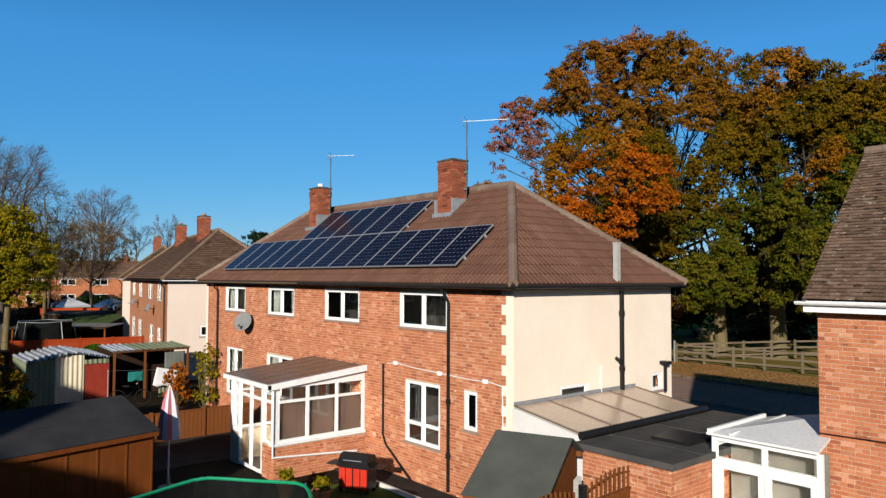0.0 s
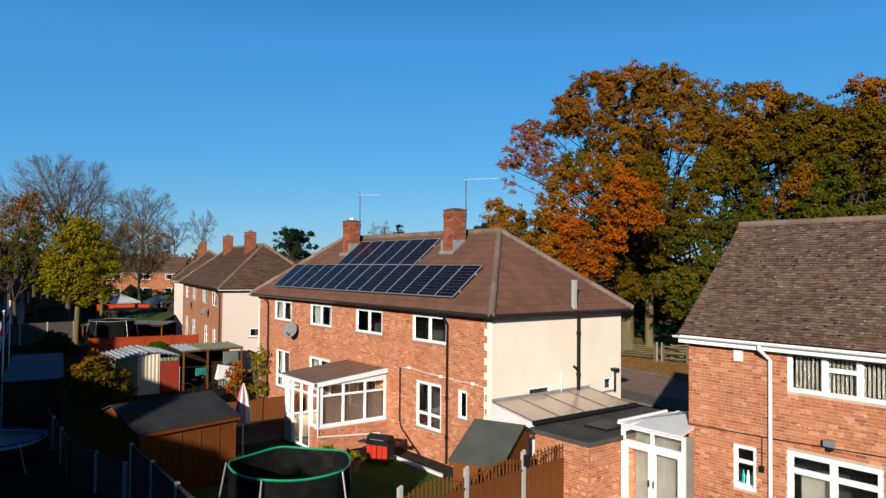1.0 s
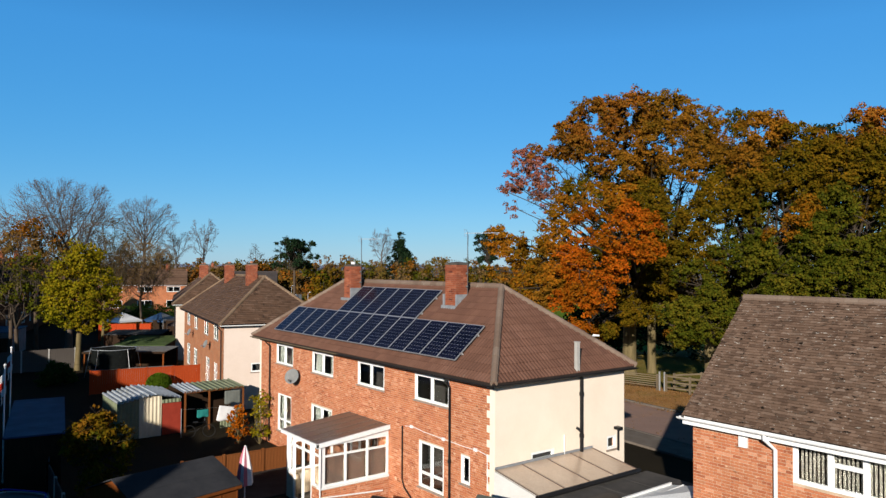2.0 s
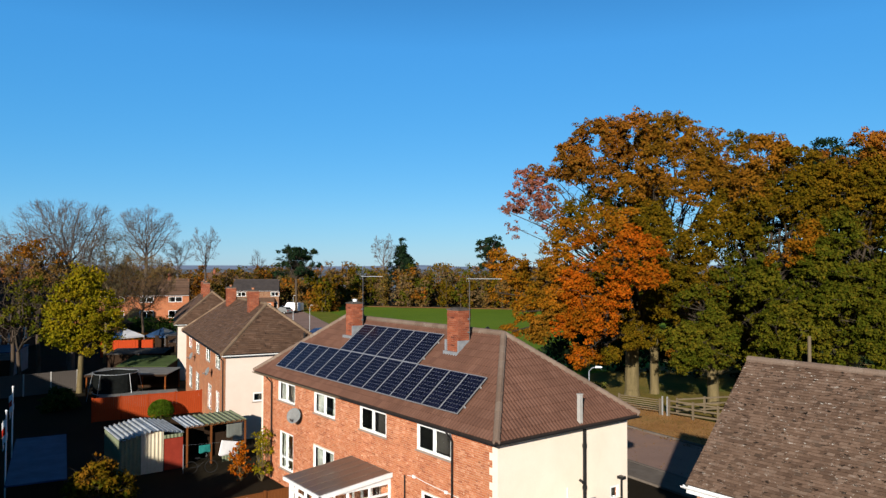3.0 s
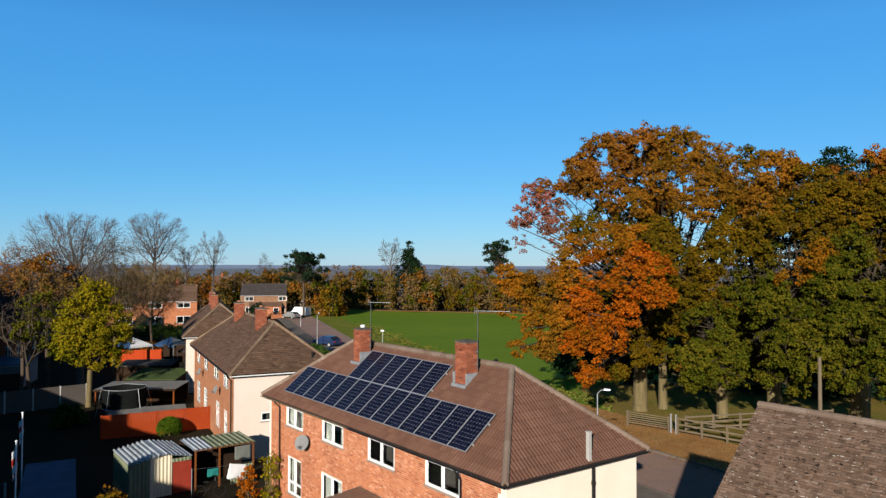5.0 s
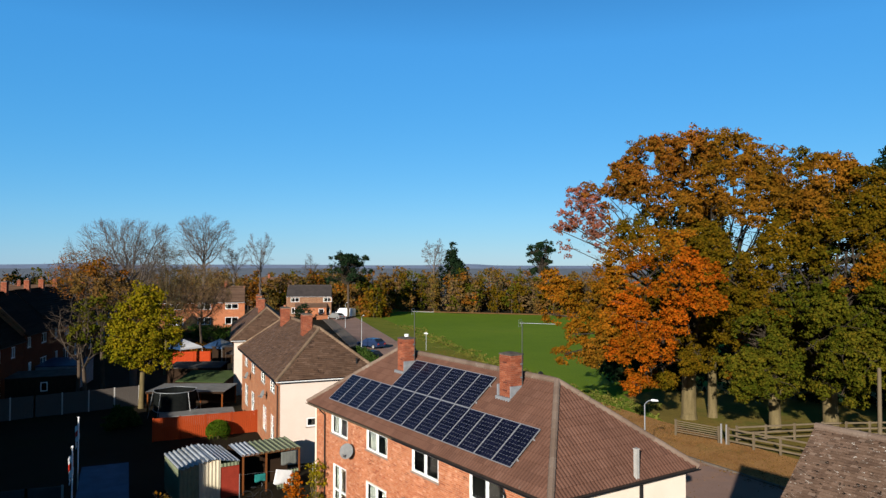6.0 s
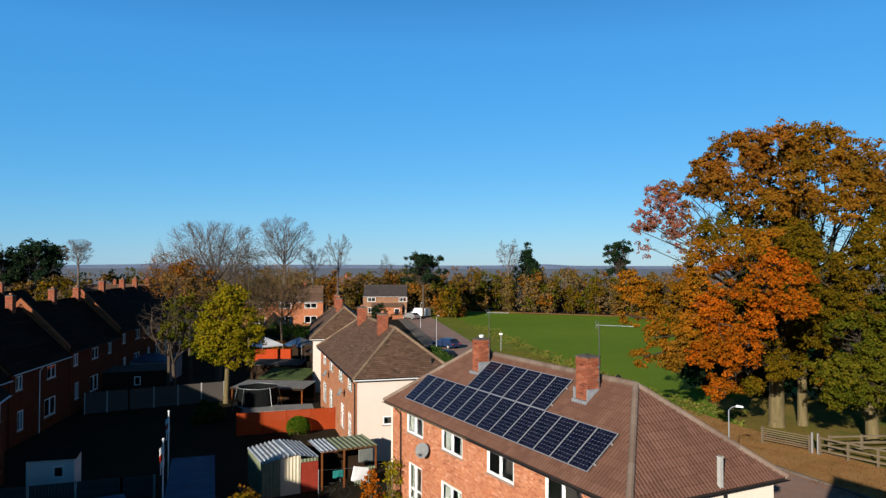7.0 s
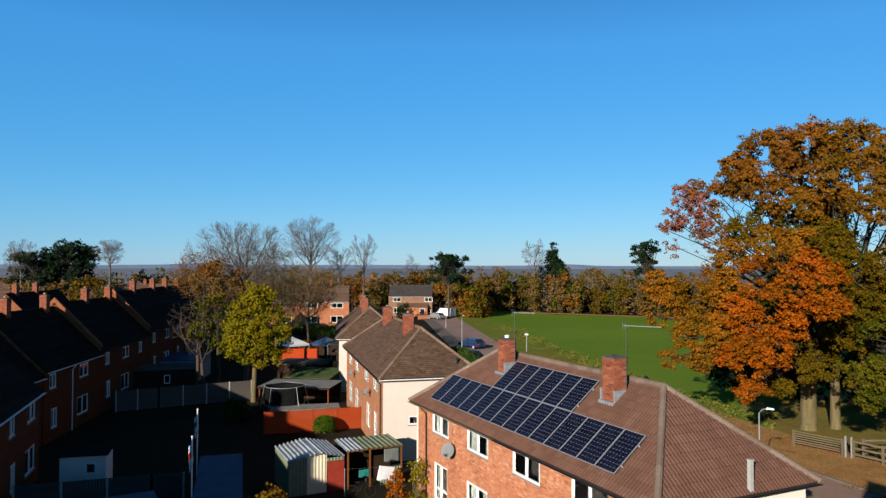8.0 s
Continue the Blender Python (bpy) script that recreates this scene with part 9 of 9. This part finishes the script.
lamp1 = street_lamp(pose(-9.6, 15.3, 0.1, 0, 0, 30), 4.85, "grey street lamp with pale head", 0.7)
copy_thing(lamp1, pose(-74.6, 31.2, 0.1, 0, 0, 120))
sign = thing("sign_post", "short pale post with a small white sign", "sign", at=pose(-69.0, 38.6, 0.1, 0, 0, 30))
part("post", Geo().tube((0, 0, 0), (0, 0, 2.6), 0.04, 0.04, 8), M_GALV, sign)
part("sign_plate", Geo().box(-0.28, 0.28, -0.06, -0.04, 2.3, 2.48), M_WHITE, sign, "blank white plate")
copy_thing(lamp1, pose(-108.0, 44.5, 0.1, 0, 0, 120))


def rail_fence(name, pts, label, posts_mat, rails, h=1.15, gap=1.9, bar=(0.05, 0.11)):
    root = thing(name, label, "fence", group="park fences")
    for (ax, ay), (bx, by) in zip(pts, pts[1:]):
        a, b = Vector((ax, ay, 0.1)), Vector((bx, by, 0.1))
        n = max(1, round((b - a).length / gap))
        for i in range(n + 1):
            p = a.lerp(b, i / n)
            if i < n or (bx, by) == pts[-1]:
                part("post", Geo().beam(p, p + Vector((0, 0, h)), 0.12, 0.12), posts_mat, root)
        for k in range(rails):
            z = 0.3 + (h - 0.42) * k / max(1, rails - 1)
            part("rail", Geo().beam(a + Vector((0, 0, z)), b + Vector((0, 0, z)), *bar), posts_mat, root)
    return root


rail_fence("field_gate", [(-16.8, 26.9), (-13.75, 27.5)], "weathered grey field gate by the verge", M_OLDWOOD, 6, gap=4.0, bar=(0.035, 0.06))
rail_fence("rail_fence", [(-13.1, 27.6), (-8.0, 28.3), (4.0, 29.5), (20, 30)], "brown wooden rail fence by the verge", M_OLDWOOD, 3, 1.2)
rail_fence("rail_fence", [(-13.0, 28.4), (-10.5, 34.5), (-8.0, 39.0)], "brown wooden rail fence leading into the park", M_OLDWOOD, 3, 1.2)
for x, y in ((-13.6, 27.55), (-13.25, 27.62)):
    single("gate_post", Geo().beam((0, 0, 0), (0, 0, 1.35), 0.08, 0.08), M_GREYWALL, "short white gate post at the fence", "post", at=pose(x, y, 0.08), group="white gate posts")
single("telegraph_pole", Geo().tube((0, 0, 0), (0, 0, 6.3), 0.13, 0.10, 10), M_OLDWOOD, "grey timber pole beside the park", "pole", at=pose(-3.9, 28.3, 0))


def car(at, paint, label, van=False):
    root = thing("van" if van else "car", label, "van" if van else "car", at=at)
    w = 0.88 if not van else 0.98
    if van:
        side = [(-2.3, 0.35), (-2.35, 2.15), (1.0, 2.2), (1.6, 1.3), (2.35, 1.05), (2.4, 0.4)]
    else:
        side = [(-2.1, 0.35), (-2.15, 0.85), (-1.9, 1.0), (-1.35, 1.42), (0.3, 1.46), (1.05, 1.0), (1.95, 0.85), (2.1, 0.4)]
    g = Geo()
    n = len(side)
    for yy, inset in ((-w, 0), (w, 0)):
        g.v.extend((x, yy * (0.86 if z > 1.05 else 1.0), z) for x, z in side)
    g.f = [tuple(range(n)), tuple(reversed(range(n, 2 * n)))] + [(i, i + n, (i + 1) % n + n, (i + 1) % n) for i in range(n)]
    body = part("body", g, paint, root)
    if van:
        wins = [[(1.05, -0.9, 1.38), (1.5, -0.9, 1.38), (1.1, -0.9, 2.0), (0.7, -0.9, 2.0)]]
        part("windscreen", Geo().face((1.08, -0.75, 2.12), (1.6, -0.85, 1.36), (1.6, 0.85, 1.36), (1.08, 0.75, 2.12)).moved(pose(0.03, 0, 0.02)), M_TINT, root)
    else:
        part("windscreen", Geo().face((0.33, -0.68, 1.44), (1.02, -0.74, 1.03), (1.02, 0.74, 1.03), (0.33, 0.68, 1.44)).moved(pose(0.02, 0, 0.03)), M_TINT, root)
        part("rear_window", Geo().face((-1.38, 0.68, 1.41), (-1.87, 0.74, 1.03), (-1.87, -0.74, 1.03), (-1.38, -0.68, 1.41)).moved(pose(-0.02, 0, 0.03)), M_TINT, root)
        for s in (-1, 1):
            part("side_window", Geo().solid([(-1.65, s * 0.80, 1.04), (0.85, s * 0.80, 1.04), (0.85, s * 0.82, 1.04), (-1.65, s * 0.82, 1.04)], [(-1.25, s * 0.755, 1.38), (0.25, s * 0.755, 1.38), (0.25, s * 0.775, 1.38), (-1.25, s * 0.775, 1.38)]), M_TINT, root)
    for x in (-1.35, 1.35):
        for s in (-1, 1):
            wh = part("tyre", Geo().lathe([(0.2, -0.1), (0.31, -0.09), (0.33, 0), (0.31, 0.09), (0.2, 0.1)], (0, 0, 0), 18).moved(pose(x, s * (w - 0.02), 0.33, 90, 0, 0)), M_RUBBER, root)
            part("rim", Geo().lathe([(0, -0.09), (0.2, -0.1), (0.2, 0.1), (0, 0.09)], (0, 0, 0), 14).moved(pose(x, s * (w - 0.02), 0.33, 90, 0, 0)), M_ALU, wh)
    for s in (-1, 1):
        part("headlight", Geo().box(2.02, 2.13, s * 0.6 - 0.16, s * 0.6 + 0.16, 0.62, 0.78), M_ALU, root)
        part("tail_light", Geo().box(-2.17, -2.08, s * 0.66 - 0.12, s * 0.66 + 0.12, 0.66, 0.84), M_RED, root)
    return root


car(pose(-76.3, 33.6, 0.02, 0, 0, 198), M_CARPAINT, "dark blue car parked at the kerb")
car(pose(-63.5, 26.4, 0.02, 0, 0, 196), M_BLACK, "black car parked in shade by the hedge")
car(pose(-130.2, 52.6, 0.02, 0, 0, 199), M_DISH, "silver-grey car at the road's end")
car(pose(-134.4, 56.9, 0.02, 0, 0, 215), M_VANWHITE, "white van parked at the road's end", van=True)
leafy("shrub", "dark round bush before the corner house", "shrub", (-132.9, 46.2, 0), [(0, 0, 2.0, 1.9, 1.0), (0.3, -1.2, 1.6, 1.6, 1.0), (0, 1.3, 1.6, 1.6, 1.0)], L_DARK, leaf=0.1, per=26, seed=91, sub=0.4)
single("garden_wall", Geo().box(-131.6, -131.35, 48.6, 52.6, 0, 0.85).box(-131.64, -131.31, 48.56, 52.64, 0.85, 0.92), M_BRICKFAR, "low brick wall before the corner house", "wall")
